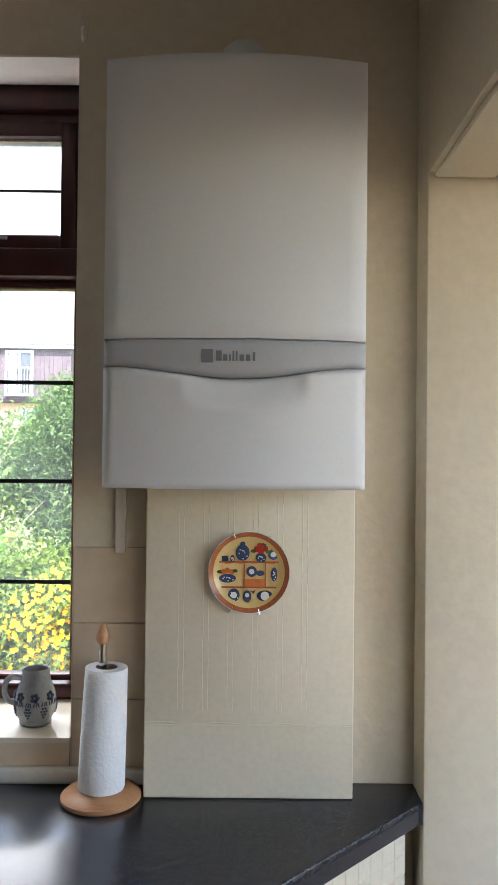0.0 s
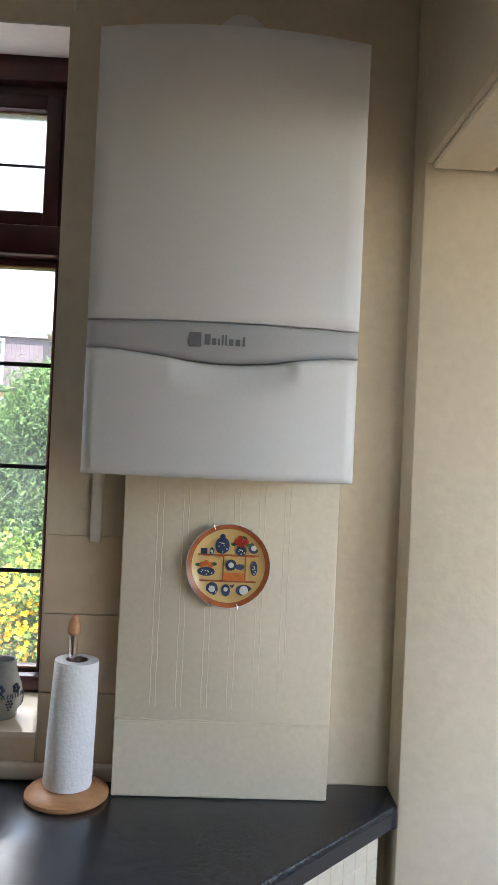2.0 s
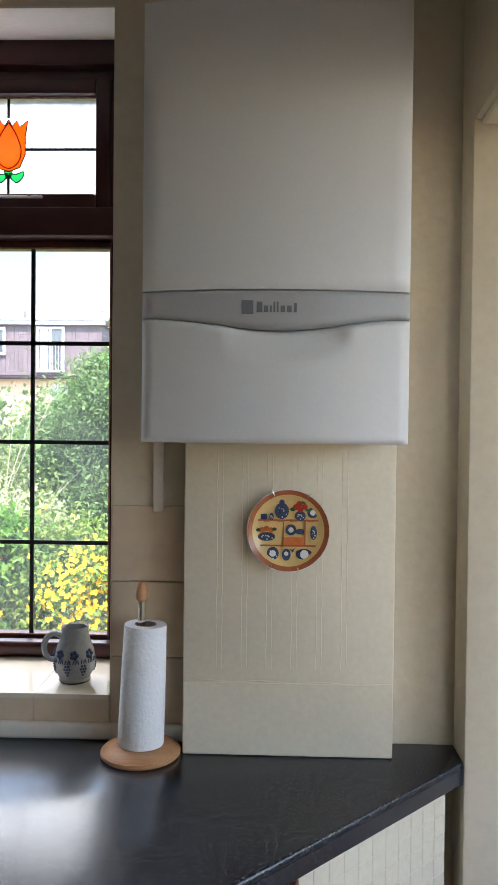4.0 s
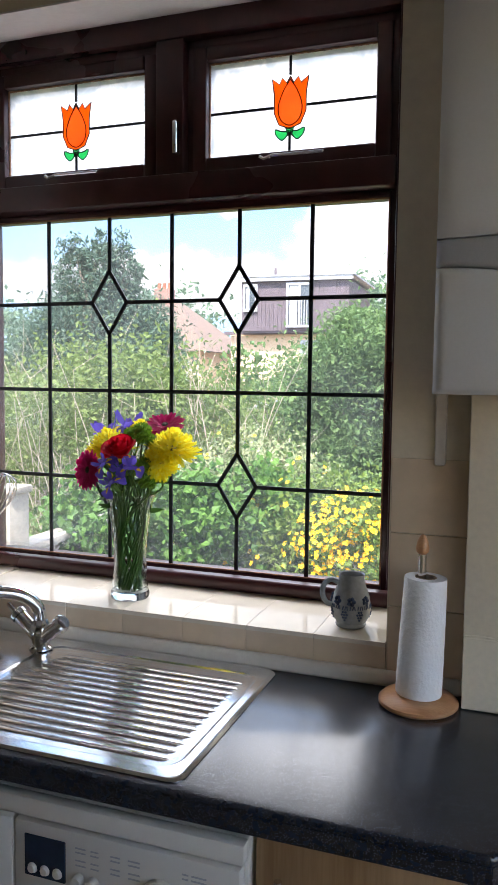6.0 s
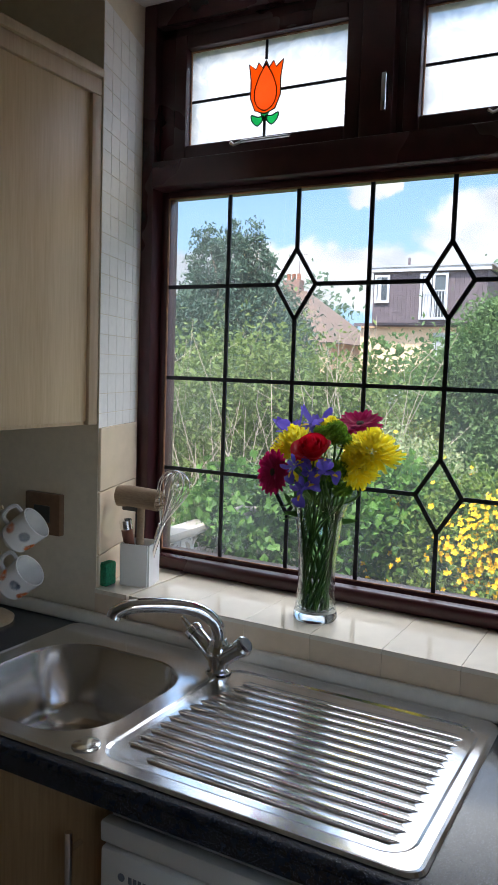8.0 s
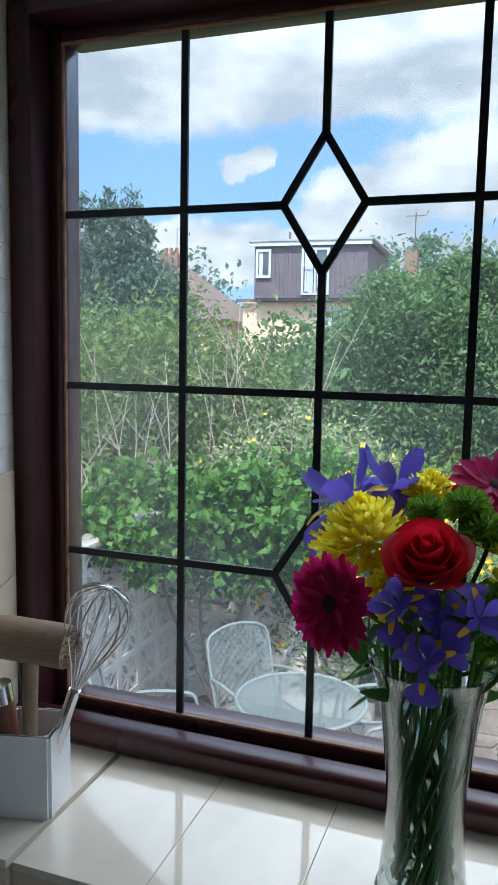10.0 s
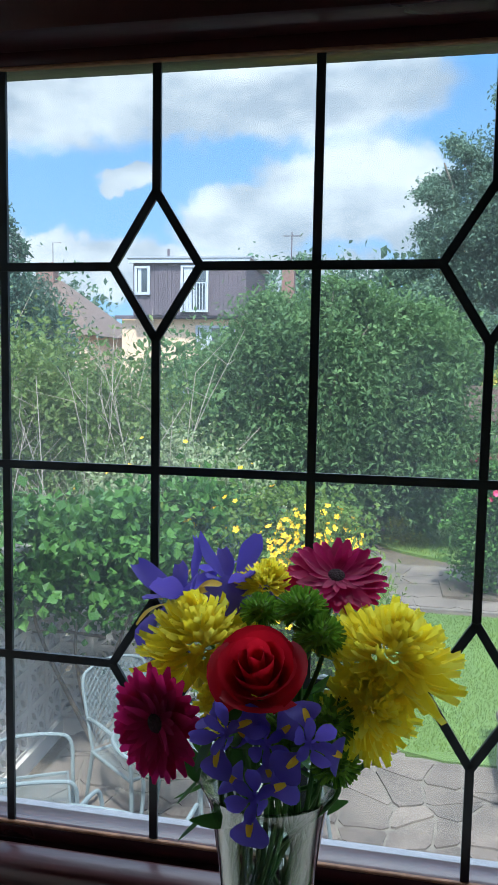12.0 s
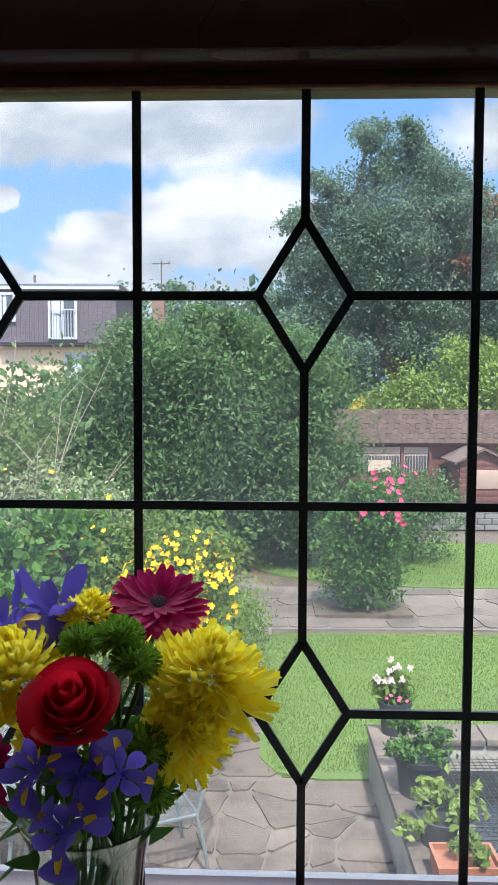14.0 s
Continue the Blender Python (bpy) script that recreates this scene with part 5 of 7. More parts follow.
part("body", lathe(bmesh.new(), prof, (VX, VY, SILL + 0.001), 56), M["vase_glass"], vase, angle=50)
part("foot", lathe(bmesh.new(), [(0, 0.0), (0.044, 0.0), (0.0465, 0.004), (0.0465, 0.012), (0.0445, 0.018), (0, 0.0182)], (VX, VY, SILL + 0.001), 56), M["thick_glass"], vase, "thick clear glass foot", angle=50)
M["water_clear"] = pane_mat("vase_water", (0.84, 0.91, 0.85), 0.0, 0.5, thin=True)
bm = lathe(bmesh.new(), [(0.0385, 0.035), (0.0366, 0.060), (0.0351, 0.095), (0.0361, 0.130), (0.0411, 0.175), (0.0428, 0.188), (0, 0.188)], (VX, VY, SILL + 0.001), 40)
part("water", bm, M["water_clear"], vase, "clear water", angle=50)
for k in range(15):
    a, lift = k * 2.4, k // 5
    bm = bmesh.new()
    bmesh.ops.create_icosphere(bm, subdivisions=2, radius=0.0095, matrix=Matrix.Translation((VX + 0.0225 * math.cos(a), VY + 0.0225 * math.sin(a), SILL + 0.031 + 0.0145 * lift)))
    part("glass_bead", bm, M["thick_glass"], vase, "clear glass bead")

M["stem"] = leaf_mat("flower_stem", (0.05, 0.12, 0.02), (0.10, 0.20, 0.04), 0.15)
M["rose_red"] = leaf_mat("rose_petal", (0.52, 0.005, 0.018), (0.72, 0.016, 0.04), 0.5)
M["gerbera"] = leaf_mat("gerbera_petal", (0.44, 0.006, 0.095), (0.68, 0.022, 0.20), 0.55)
M["gerbera_eye"] = mat("gerbera_eye", (0.035, 0.008, 0.012), 0.9, var=0.4, scale=300, bump=0.8, bscale=500)
M["mum"] = leaf_mat("chrysanthemum_petal", (0.95, 0.83, 0.02), (0.99, 0.95, 0.14), 0.55)
M["iris"] = leaf_mat("iris_petal", (0.075, 0.050, 0.38), (0.22, 0.16, 0.70), 0.5)
M["iris_eye"] = leaf_mat("iris_blaze", (0.85, 0.50, 0.02), (0.95, 0.65, 0.05), 0.3)
M["pompom"] = leaf_mat("green_pompom", (0.10, 0.22, 0.015), (0.22, 0.40, 0.035), 0.35)
M["foliage"] = leaf_mat("bouquet_leaf", (0.03, 0.09, 0.015), (0.08, 0.18, 0.03), 0.3)


def aim(c, d, spin=0):
    """A pose at c whose +z looks along d."""
    return Matrix.Translation(c) @ Vector(d).normalized().to_track_quat("Z", "Y").to_matrix().to_4x4() @ Matrix.Rotation(spin, 4, "Z")


def stem(ob, c, d, k):
    c, d = Vector(c), Vector(d).normalized()
    a = k * 2.399
    foot = Vector((VX + 0.026 * math.cos(a), VY + 0.022 * math.sin(a), SILL + 0.026))
    lip = Vector((VX + 0.034 * math.cos(a + 1.9), VY + 0.034 * math.sin(a + 1.9), SILL + 0.20))
    part("stem", tube(bmesh.new(), curve_pts([foot, (foot + lip) / 2 + Vector((0.012 * math.cos(a + 1), 0.012 * math.sin(a + 1), 0)), lip, c - d * 0.03, c], 5), 0.0026, 7, 0.0022), M["stem"], ob)


def gerbera(c, d, r, k, label):
    ob = thing("gerbera", c, label, "flower", "bouquet")
    rng = random.Random(k)
    for layer, (cnt, rr, curl, z) in enumerate(((26, r, 0.10, 0.0), (24, r * 0.90, 0.20, 0.003), (18, r * 0.55, 0.45, 0.006))):
        bm = bmesh.new()
        for i in range(cnt):
            m = aim(c, d, 2 * math.pi * (i + 0.5 * layer) / cnt + rng.uniform(-0.06, 0.06)) @ Matrix.Translation((r * 0.12, 0, z)) @ Matrix.Rotation(rng.uniform(-0.12, 0.08), 4, "Y")
            petal(bm, m, rr * rng.uniform(0.82, 0.92), r * (0.34 if layer < 2 else 0.15), curl * rng.uniform(0.4, 1.2), 0.25, 5, 0.11)
        part("petals", bm, M["gerbera"], ob)
    bm = lathe(bmesh.new(), [(0, 0.008), (r * 0.12, 0.008), (r * 0.22, 0.005), (r * 0.24, 0.0)], seg=20, m=aim(c, d))
    part("eye", bm, M["gerbera_eye"], ob, "dark centre")
    stem(ob, c, d, k)


def mum(c, d, r, k, label):
    ob = thing("chrysanthemum", c, label, "flower", "bouquet")
    rng = random.Random(k)
    for layer in range(8):
        t = layer / 7
        cnt = int(34 - 20 * t)
        bm = bmesh.new()
        for i in range(cnt):
            tilt = 0.30 - 1.15 * t
            m = aim(c, d, 2 * math.pi * (i + 0.5 * (layer % 2)) / cnt + rng.uniform(-0.12, 0.12)) @ Matrix.Translation((r * 0.46 * (1 - t), 0, r * 0.46 * t)) @ Matrix.Rotation(tilt + rng.uniform(-0.22, 0.22), 4, "Y") @ Matrix.Rotation(rng.uniform(-0.35, 0.35), 4, "X")
            petal(bm, m, r * (0.58 - 0.16 * t) * rng.uniform(0.8, 1.15), r * 0.25, rng.uniform(0.1, 0.6), 0.8, 5, 0.24)
        part("petals", bm, M["mum"], ob, angle=60)
    stem(ob, c, d, k)


def rose(c, d, r, k):
    ob = thing("rose", c, "deep red open rose in the vase", "flower", "bouquet")
    rng = random.Random(k)
    for layer in range(5):
        t = layer / 4
        cnt = 4 if layer == 0 else 3
        rr = r * (1.0 - 0.80 * t)
        for i in range(cnt):
            a0 = 2 * math.pi * i / cnt + layer * 1.15 + rng.uniform(-0.12, 0.12)
            span = 2 * math.pi / cnt * 0.66
            bm = bmesh.new()
            grid = []
            for u in range(9):
                s = u / 8 * 2 - 1
                row = []
                for v in range(7):
                    w = v / 6
                    rad = rr * (0.30 + 0.72 * math.sin(w * (1.55 + 0.45 * t)) + (0.75 - 0.5 * t) * max(0, w - 0.75)) * (1 + 0.06 * s)
                    z = r * (-0.75 + (1.15 + 0.52 * t) * w) - abs(s) ** 2.0 * 0.34 * r * w - 0.9 * r * max(0, w - 0.85) * (1 - t)
                    a = a0 + s * span
                    row.append(bm.verts.new(aim(c, d) @ Vector((rad * math.cos(a) + 0.04 * r * s * math.sin(a0), rad * math.sin(a), z))))
                grid.append(row)
            for u in range(8):
                for v in range(6):
                    bm.faces.new((grid[u][v], grid[u + 1][v], grid[u + 1][v + 1], grid[u][v + 1]))
            part("petal", bm, M["rose_red"], ob, angle=80)
    stem(ob, c, d, k)


def blade(bm, m, length, width, a0, a1, haft, ruffle, k, n=9):
    """A ruffled petal along +x that rises at a0, ends at a1, narrow as far as haft."""
    x = z = 0.0
    rows = []
    for i in range(n + 1):
        t = i / n
        s = max(0.0, (t - haft) / (1 - haft))
        w = width * (0.16 + 0.84 * math.sin(math.pi * min(1.0, s * 0.86 + 0.04)) ** 0.8) * 0.5 if s > 0 else width * 0.09
        row = []
        for v in (-1, -0.5, 0, 0.5, 1):
            wave = ruffle * width * abs(v) * math.sin(9 * t + 3.1 * v + k) * (0.3 + s)
            row.append(bm.verts.new(m @ Vector((x, v * w, z + wave + 0.25 * w * abs(v)))))
        rows.append(row)
        a = a0 + (a1 - a0) * t
        x += math.cos(a) * length / n
        z += math.sin(a) * length / n
    for a, b in zip(rows, rows[1:]):
        for q in range(4):
            bm.faces.new((a[q], a[q + 1], b[q + 1], b[q]))


def iris(c, d, r, k, spread=0.5):
    ob = thing("iris", c, "violet-blue iris with yellow blazes in the vase", "flower", "bouquet")
    rng = random.Random(k)
    for i in range(3):
        a = 2 * math.pi * i / 3 + k
        bm = bmesh.new()
        blade(bm, aim(c, d, a), r * 1.75, r * (1.1 if spread > 0.4 else 1.4), spread, -1.25 + rng.uniform(-0.2, 0.25), 0.42, 0.10, k + i)
        part("fall", bm, M["iris"], ob, angle=70)
        bm = bmesh.new()
        blade(bm, aim(c, d, a) @ Matrix.Translation((r * 0.42, 0, r * 0.25)), r * 0.80, r * 0.26, spread * 0.7, -0.55, 0.1, 0.02, k, 5)
        part("blaze", bm, M["iris_eye"], ob, "yellow blaze")
        bm = bmesh.new()
        blade(bm, aim(c, d, a + 1.05), r * 1.45, r * 0.60, 0.75 + rng.uniform(-0.2, 0.2), 1.25 + rng.uniform(-0.3, 0.2), 0.25, 0.12, k + 2 * i)
        part("standard", bm, M["iris"], ob, angle=70)
        bm = bmesh.new()
        blade(bm, aim(c, d, a) @ Matrix.Translation((0, 0, r * 0.10)), r * 0.95, r * 0.42, spread + 0.25, 0.35, 0.2, 0.08, k + i, 6)
        part("style", bm, M["iris"], ob, angle=70)
    part("spathe", lathe(bmesh.new(), [(0.003, -0.042), (0.0065, -0.022), (0.006, -0.004), (0.002, 0.0)], seg=10, m=aim(c, d)), M["stem"], ob)
    stem(ob, c, d, k)


def pompom(c, r, k):
    ob = thing("green_chrysanthemum", c, "tight green pompom chrysanthemum in the vase", "flower", "bouquet")
    bm = bmesh.new()
    c = Vector(c)
    for i in range(150):
        zz = 1 - 1.75 * (i + 0.5) / 150
        a = i * 2.39996
        q = math.sqrt(max(0, 1 - zz * zz))
        dd = Vector((q * math.cos(a), q * math.sin(a), zz))
        m = aim(c + Vector((dd.x, dd.y, dd.z * 0.72)) * r * 0.62, dd, i) @ Matrix.Rotation(-1.1, 4, "Y")
        petal(bm, m, r * 0.42, r * 0.16, 0.2, 0.4, 2, 0.4)
    part("petals", bm, M["pompom"], ob)
    bm = bmesh.new()
    bmesh.ops.create_icosphere(bm, subdivisions=2, radius=r * 0.72, matrix=Matrix.Translation(c) @ Matrix.Diagonal((1, 1, 0.72, 1)))
    part("heart", bm, M["pompom"], ob)
    stem(ob, c, (0, 0, 1), k)


rose((-0.950, 1.580, 1.360), (0.02, -0.55, 0.78), 0.034, 1)
gerbera((-1.038, 1.595, 1.302), (-0.40, -0.88, 0.10), 0.050, 2, "deep crimson gerbera with a dark centre, facing the room")
gerbera((-0.899, 1.718, 1.404), (0.10, -0.45, 0.82), 0.051, 3, "crimson gerbera seen from its rim at the top of the bunch")
mum((-0.846, 1.648, 1.352), (0.25, -0.30, 0.90), 0.060, 4, "large yellow chrysanthemum at the edge of the bunch")
mum((-1.018, 1.660, 1.342), (-0.12, -0.16, 0.96), 0.062, 5, "large yellow chrysanthemum behind the rose")
mum((-0.966, 1.715, 1.392), (0.05, 0.1, 0.95), 0.032, 6, "small yellow chrysanthemum at the back of the bunch")
mum((-0.862, 1.615, 1.322), (0.45, -0.65, 0.45), 0.042, 21, "yellow chrysanthemum hanging low beside the rim")
mum((-0.985, 1.640, 1.305), (-0.25, -0.70, 0.45), 0.034, 22, "yellow chrysanthemum low behind the crimson gerbera")
iris((-1.046, 1.712, 1.372), (-0.45, -0.20, 0.85), 0.046, 7)
iris((-1.008, 1.735, 1.382), (0.10, -0.25, 0.92), 0.044, 8)
iris((-0.968, 1.545, 1.322), (-0.30, -0.75, 0.55), 0.021, 9, 0.35)
iris((-0.903, 1.548, 1.320), (0.40, -0.75, 0.50), 0.022, 10, 0.35)
iris((-0.938, 1.556, 1.312), (0.1, -0.85, 0.35), 0.020, 30, 0.2)
iris((-0.941, 1.528, 1.282), (-0.05, -0.80, 0.55), 0.022, 11, 0.35)
for k, (c, r) in enumerate((((-0.922, 1.640, 1.398), 0.023), ((-0.962, 1.660, 1.386), 0.020), ((-0.905, 1.625, 1.380), 0.023), ((-0.893, 1.595, 1.318), 0.026), ((-0.868, 1.630, 1.290), 0.021), ((-0.886, 1.600, 1.278), 0.021), ((-0.926, 1.590, 1.308), 0.022))):
    pompom(c, r, 12 + k)
greens = thing("bouquet_foliage", (VX, VY, SILL + 0.22), "dark green leaves between the flowers", "foliage", "bouquet")
rng = random.Random(5)
for k in range(46):
    a = rng.uniform(0, 2 * math.pi)
    c = Vector((VX - 0.02 + 0.045 * math.cos(a), VY + 0.02 + 0.045 * math.sin(a), SILL + rng.uniform(0.20, 0.315)))
    bm = bmesh.new()
    petal(bm, aim(c, (math.cos(a), math.sin(a), rng.uniform(0.2, 1.5)), rng.uniform(0, 6)) @ Matrix.Rotation(rng.uniform(-1.2, 0), 4, "Y"), rng.uniform(0.03, 0.055), 0.014, 0.1, 0.3, 4, 0.05)
    part("leaf", bm, M["foliage"], greens)
for k in range(15):
    a = k * 1.7
    bm = tube(bmesh.new(), curve_pts([(VX + 0.028 * math.cos(a), VY + 0.026 * math.sin(a), SILL + 0.024), (VX + 0.024 * math.cos(a + 0.9), VY + 0.024 * math.sin(a + 0.9), SILL + 0.12), (VX + 0.040 * math.cos(a + 1.7), VY + 0.040 * math.sin(a + 1.7), SILL + 0.215), (VX + 0.05 * math.cos(a + 1.8), VY + 0.02 + 0.05 * math.sin(a + 1.8), SILL + 0.29)], 5), 0.0024, 7)
    part("stem", bm, M["stem"], greens)

# ---- garden ----
before_garden = set(bpy.data.objects)
G = -1.25
M["soil"] = mat("garden_soil", (0.10, 0.075, 0.05), 0.95, var=0.4, scale=3, bump=0.8, bscale=30, bdist=0.02)
M["lawn"] = mat("lawn", (0.10, 0.16, 0.028), 0.9, var=0.22, scale=1.2, bump=0.9, bscale=70, bdist=0.02)
M["grass"] = leaf_mat("grass_blade", (0.110, 0.175, 0.020), (0.18, 0.25, 0.040), 0.35)
M["flag"] = mat("flagstone", (0.118, 0.092, 0.072), 0.95, var=0.55, scale=4.2, bump=0.5, bscale=45, rand=0.22, bdist=0.006)
M["flag_pink"] = mat("warm_flagstone", (0.130, 0.104, 0.080), 0.95, var=0.5, scale=3.0, bump=0.5, bscale=45, rand=0.2, bdist=0.006)
M["joint"] = mat("mortar_joint", (0.145, 0.122, 0.095), 0.95, var=0.35, scale=9, bump=0.5)
M["concrete"] = mat("pale_cast_concrete", (0.54, 0.49, 0.43), 0.9, var=0.2, scale=5, bump=0.5, bscale=60, rand=0.08)
M["pond_wall"] = mat("weathered_concrete", (0.27, 0.245, 0.205), 0.9, var=0.35, scale=4, bump=0.6, bscale=40)
M["pond_water"] = mat("dark_pond_water", (0.016, 0.02, 0.018), 0.10, var=0.3, scale=3, bump=0.15, bscale=12, spec=0.2)
M["net"] = mat("black_net", (0.012, 0.012, 0.013), 0.6)
M["pot_black"] = mat("black_plastic_pot", (0.03, 0.032, 0.035), 0.5, var=0.2)
M["clay"] = mat("terracotta_pot", (0.27, 0.105, 0.058), 0.85, var=0.2, scale=12)
M["bark"] = mat("grey_brown_bark", (0.16, 0.125, 0.09), 0.95, var=0.35, scale=12, bump=0.8, bscale=50, bdist=0.01)
M["twig"] = mat("pale_bare_twig", (0.34, 0.28, 0.21), 0.9, var=0.3, scale=8, bump=0.2)
M["garden_metal"] = mat("pale_green_metal", (0.15, 0.175, 0.17), 0.7, var=0.1, scale=10, bump=0.1)
M["laurel"] = leaf_mat("laurel_leaf", (0.064, 0.122, 0.040), (0.135, 0.220, 0.070), 0.42, 0.55)
M["ivy"] = leaf_mat("ivy_leaf", (0.028, 0.078, 0.012), (0.090, 0.190, 0.030), 0.3, 0.5)
M["privet"] = leaf_mat("shrub_leaf", (0.085, 0.135, 0.032), (0.17, 0.225, 0.062), 0.42)
M["variegated"] = leaf_mat("variegated_leaf", (0.11, 0.16, 0.06), (0.33, 0.35, 0.18), 0.3)
M["border"] = leaf_mat("border_leaf", (0.075, 0.135, 0.022), (0.17, 0.235, 0.042), 0.42)
M["yellow_flower"] = leaf_mat("yellow_flower", (0.84, 0.46, 0.008), (0.92, 0.62, 0.02), 0.3)
M["pink_flower"] = leaf_mat("pink_rose_flower", (0.62, 0.04, 0.12), (0.85, 0.14, 0.26), 0.3)
M["white_flower"] = leaf_mat("white_lily_flower", (0.42, 0.34, 0.29), (0.58, 0.50, 0.44), 0.3)
M["oak_leaf"] = leaf_mat("far_tree_leaf", (0.085, 0.135, 0.090), (0.150, 0.220, 0.140), 0.35, 0.85)
M["robinia"] = leaf_mat("yellow_green_leaf", (0.13, 0.20, 0.035), (0.25, 0.32, 0.07), 0.35)
M["conifer"] = leaf_mat("conifer_needle", (0.045, 0.088, 0.060), (0.090, 0.145, 0.095), 0.3)
M["golden"] = leaf_mat("golden_leaf", (0.36, 0.30, 0.04), (0.52, 0.43, 0.07), 0.3)
M["autumn"] = leaf_mat("reddish_leaf", (0.16, 0.07, 0.03), (0.26, 0.12, 0.06), 0.3)

ground = part("ground", bx(-500, 500, OY, 900, G - 0.5, G - 0.03), M["soil"], soft=False)
tagged(ground, "bare brown garden soil reaching to the distance", "ground", kind="structure")
# outer face of the house below and beside the kitchen
tagged(part("foundation", bx(XL - 0.2, 3.0, -2.6, OY - 0.001, G - 0.5, -0.121), M["exterior"], soft=False), "pale rendered base of the house", "wall", kind="structure")

# lawns
lawn = thing("lawn", (2, 8.5, G), "mown green lawn beside the paved path", "lawn", kind="structure")


def lawn_patch(outline, name="turf"):
    part(name, prism(bmesh.new(), outline, G - 0.05, G + 0.012), M["lawn"], lawn, soft=False)


lawn_patch([(-0.30, 6.56), (-0.62, 6.66), (-0.74, 6.9), (-0.70, 9.5), (-0.58, 9.95), (-0.3, 10.07), (9.0, 10.07), (9.0, 6.56)])
RX, RY, RR = 2.35, 14.1, 3.25
lawn_patch([(RX + RR * math.cos(a * math.pi / 24), RY + 0.55 * RR * math.sin(a * math.pi / 24)) for a in range(48)])
rng = np.random.default_rng(3)


def grass_patch(x0, x1, y0, y1, k, h, inside=None):
    p = np.stack([rng.uniform(x0, x1, k), rng.uniform(y0, y1, k), np.full(k, G + 0.01)], 1)
    if inside:
        p = p[[inside(a, b) for a, b in p[:, :2]]]
    k = len(p)
    a = rng.uniform(0, 2 * np.pi, k)
    w = np.stack([np.cos(a), np.sin(a), np.zeros(k)], 1) * 0.004
    tip = p + np.stack([rng.normal(0, 0.012, k), rng.normal(0, 0.012, k), h * rng.uniform(0.6, 1.3, k)], 1)
    v = np.stack([p - w, p + w, tip], 1).reshape(-1, 3)
    f = (np.arange(k)[:, None] * 3 + np.array([[0, 1, 2]])).tolist()
    ob = quads("grass_blades", v.tolist(), f, M["grass"], lawn)
    ob["kind"] = "stuff"


grass_patch(-0.68, 4.0, 6.66, 10.05, 60000, 0.024)
grass_patch(RX - RR, RX + RR, RY - 1.8, RY + 1.8, 26000, 0.04, lambda x, y: ((x - RX) / RR) ** 2 + ((y - RY) / (0.55 * RR)) ** 2 < 0.97)

# patio table and chairs
m, n, l, p = nodes_of("perforated_pale_metal")
tc = n.new("ShaderNodeTexCoord")
mpn = n.new("ShaderNodeMapping")
mpn.inputs["Scale"].default_value = (1, 1, 1)
sp = n.new("ShaderNodeSeparateXYZ")
l.new(tc.outputs["Object"], sp.inputs[0])
ad = n.new("ShaderNodeMath")
l.new(sp.outputs[1], ad.inputs[0])
l.new(sp.outputs[2], ad.inputs[1])
cb = n.new("ShaderNodeCombineXYZ")
l.new(sp.outputs[0], cb.inputs[0])
l.new(ad.outputs[0], cb.inputs[1])
l.new(cb.outputs[0], mpn.inputs[0])
ck = n.new("ShaderNodeTexVoronoi")
ck.inputs["Scale"].default_value = 110
ck.voronoi_dimensions = "2D"
ck.inputs["Randomness"].default_value = 0.0
l.new(mpn.outputs[0], ck.inputs["Vector"])
gt = n.new("ShaderNodeMath")
gt.operation = "GREATER_THAN"
gt.inputs[1].default_value = 0.43
l.new(ck.outputs["Distance"], gt.inputs[0])
p.inputs["Base Color"].default_value = (0.15, 0.175, 0.17, 1)
p.inputs["Roughness"].default_value = 0.75
p.inputs["Specular IOR Level"].default_value = 0.2
trn = n.new("ShaderNodeBsdfTransparent")
mxn = n.new("ShaderNodeMixShader")
l.new(gt.outputs[0], mxn.inputs[0])
l.new(trn.outputs[0], mxn.inputs[1])
l.new(p.outputs[0], mxn.inputs[2])
l.new(mxn.outputs[0], n["Material Output"].inputs[0])
M["mesh_metal"] = m

TBX, TBY = -1.945, 5.215
table = thing("garden_table", (TBX, TBY, G), "round pale green metal garden table with a mesh top", "table")
part("tabletop", lathe(bmesh.new(), [(0, 0.70), (0.385, 0.70), (0.385, 0.703), (0, 0.703)], (TBX, TBY, G), 48), M["mesh_metal"], table, "fine metal mesh top")
bm = tube(bmesh.new(), [(TBX + 0.39 * math.cos(a * math.pi / 20), TBY + 0.39 * math.sin(a * math.pi / 20), G + 0.70) for a in range(41)], 0.012, 8)
part("rim", bm, M["garden_metal"], table)
for k in range(4):
    a = math.pi / 4 + k * math.pi / 2
    c, s = math.cos(a), math.sin(a)
    part("leg", tube(bmesh.new(), curve_pts([(TBX + 0.27 * c, TBY + 0.27 * s, G + 0.69), (TBX + 0.24 * c, TBY + 0.24 * s, G + 0.40), (TBX + 0.31 * c, TBY + 0.31 * s, G)], 6), 0.012, 8), M["garden_metal"], table)

chair = thing("garden_chair", (0, 0, 0), "pale green metal garden armchair with a mesh seat and back", "chair", "chairs round the garden table")
bm = bmesh.new()
g = [[bm.verts.new((-0.24 + 0.48 * i / 6, -0.22 + 0.44 * k / 5, 0.42 - 0.012 * math.sin(math.pi * k / 5))) for k in range(6)] for i in range(7)]
for i in range(6):
    for k in range(5):
        bm.faces.new((g[i][k], g[i + 1][k], g[i + 1][k + 1], g[i][k + 1]))
part("seat", bm, M["mesh_metal"], chair)
bm = bmesh.new()
g = []
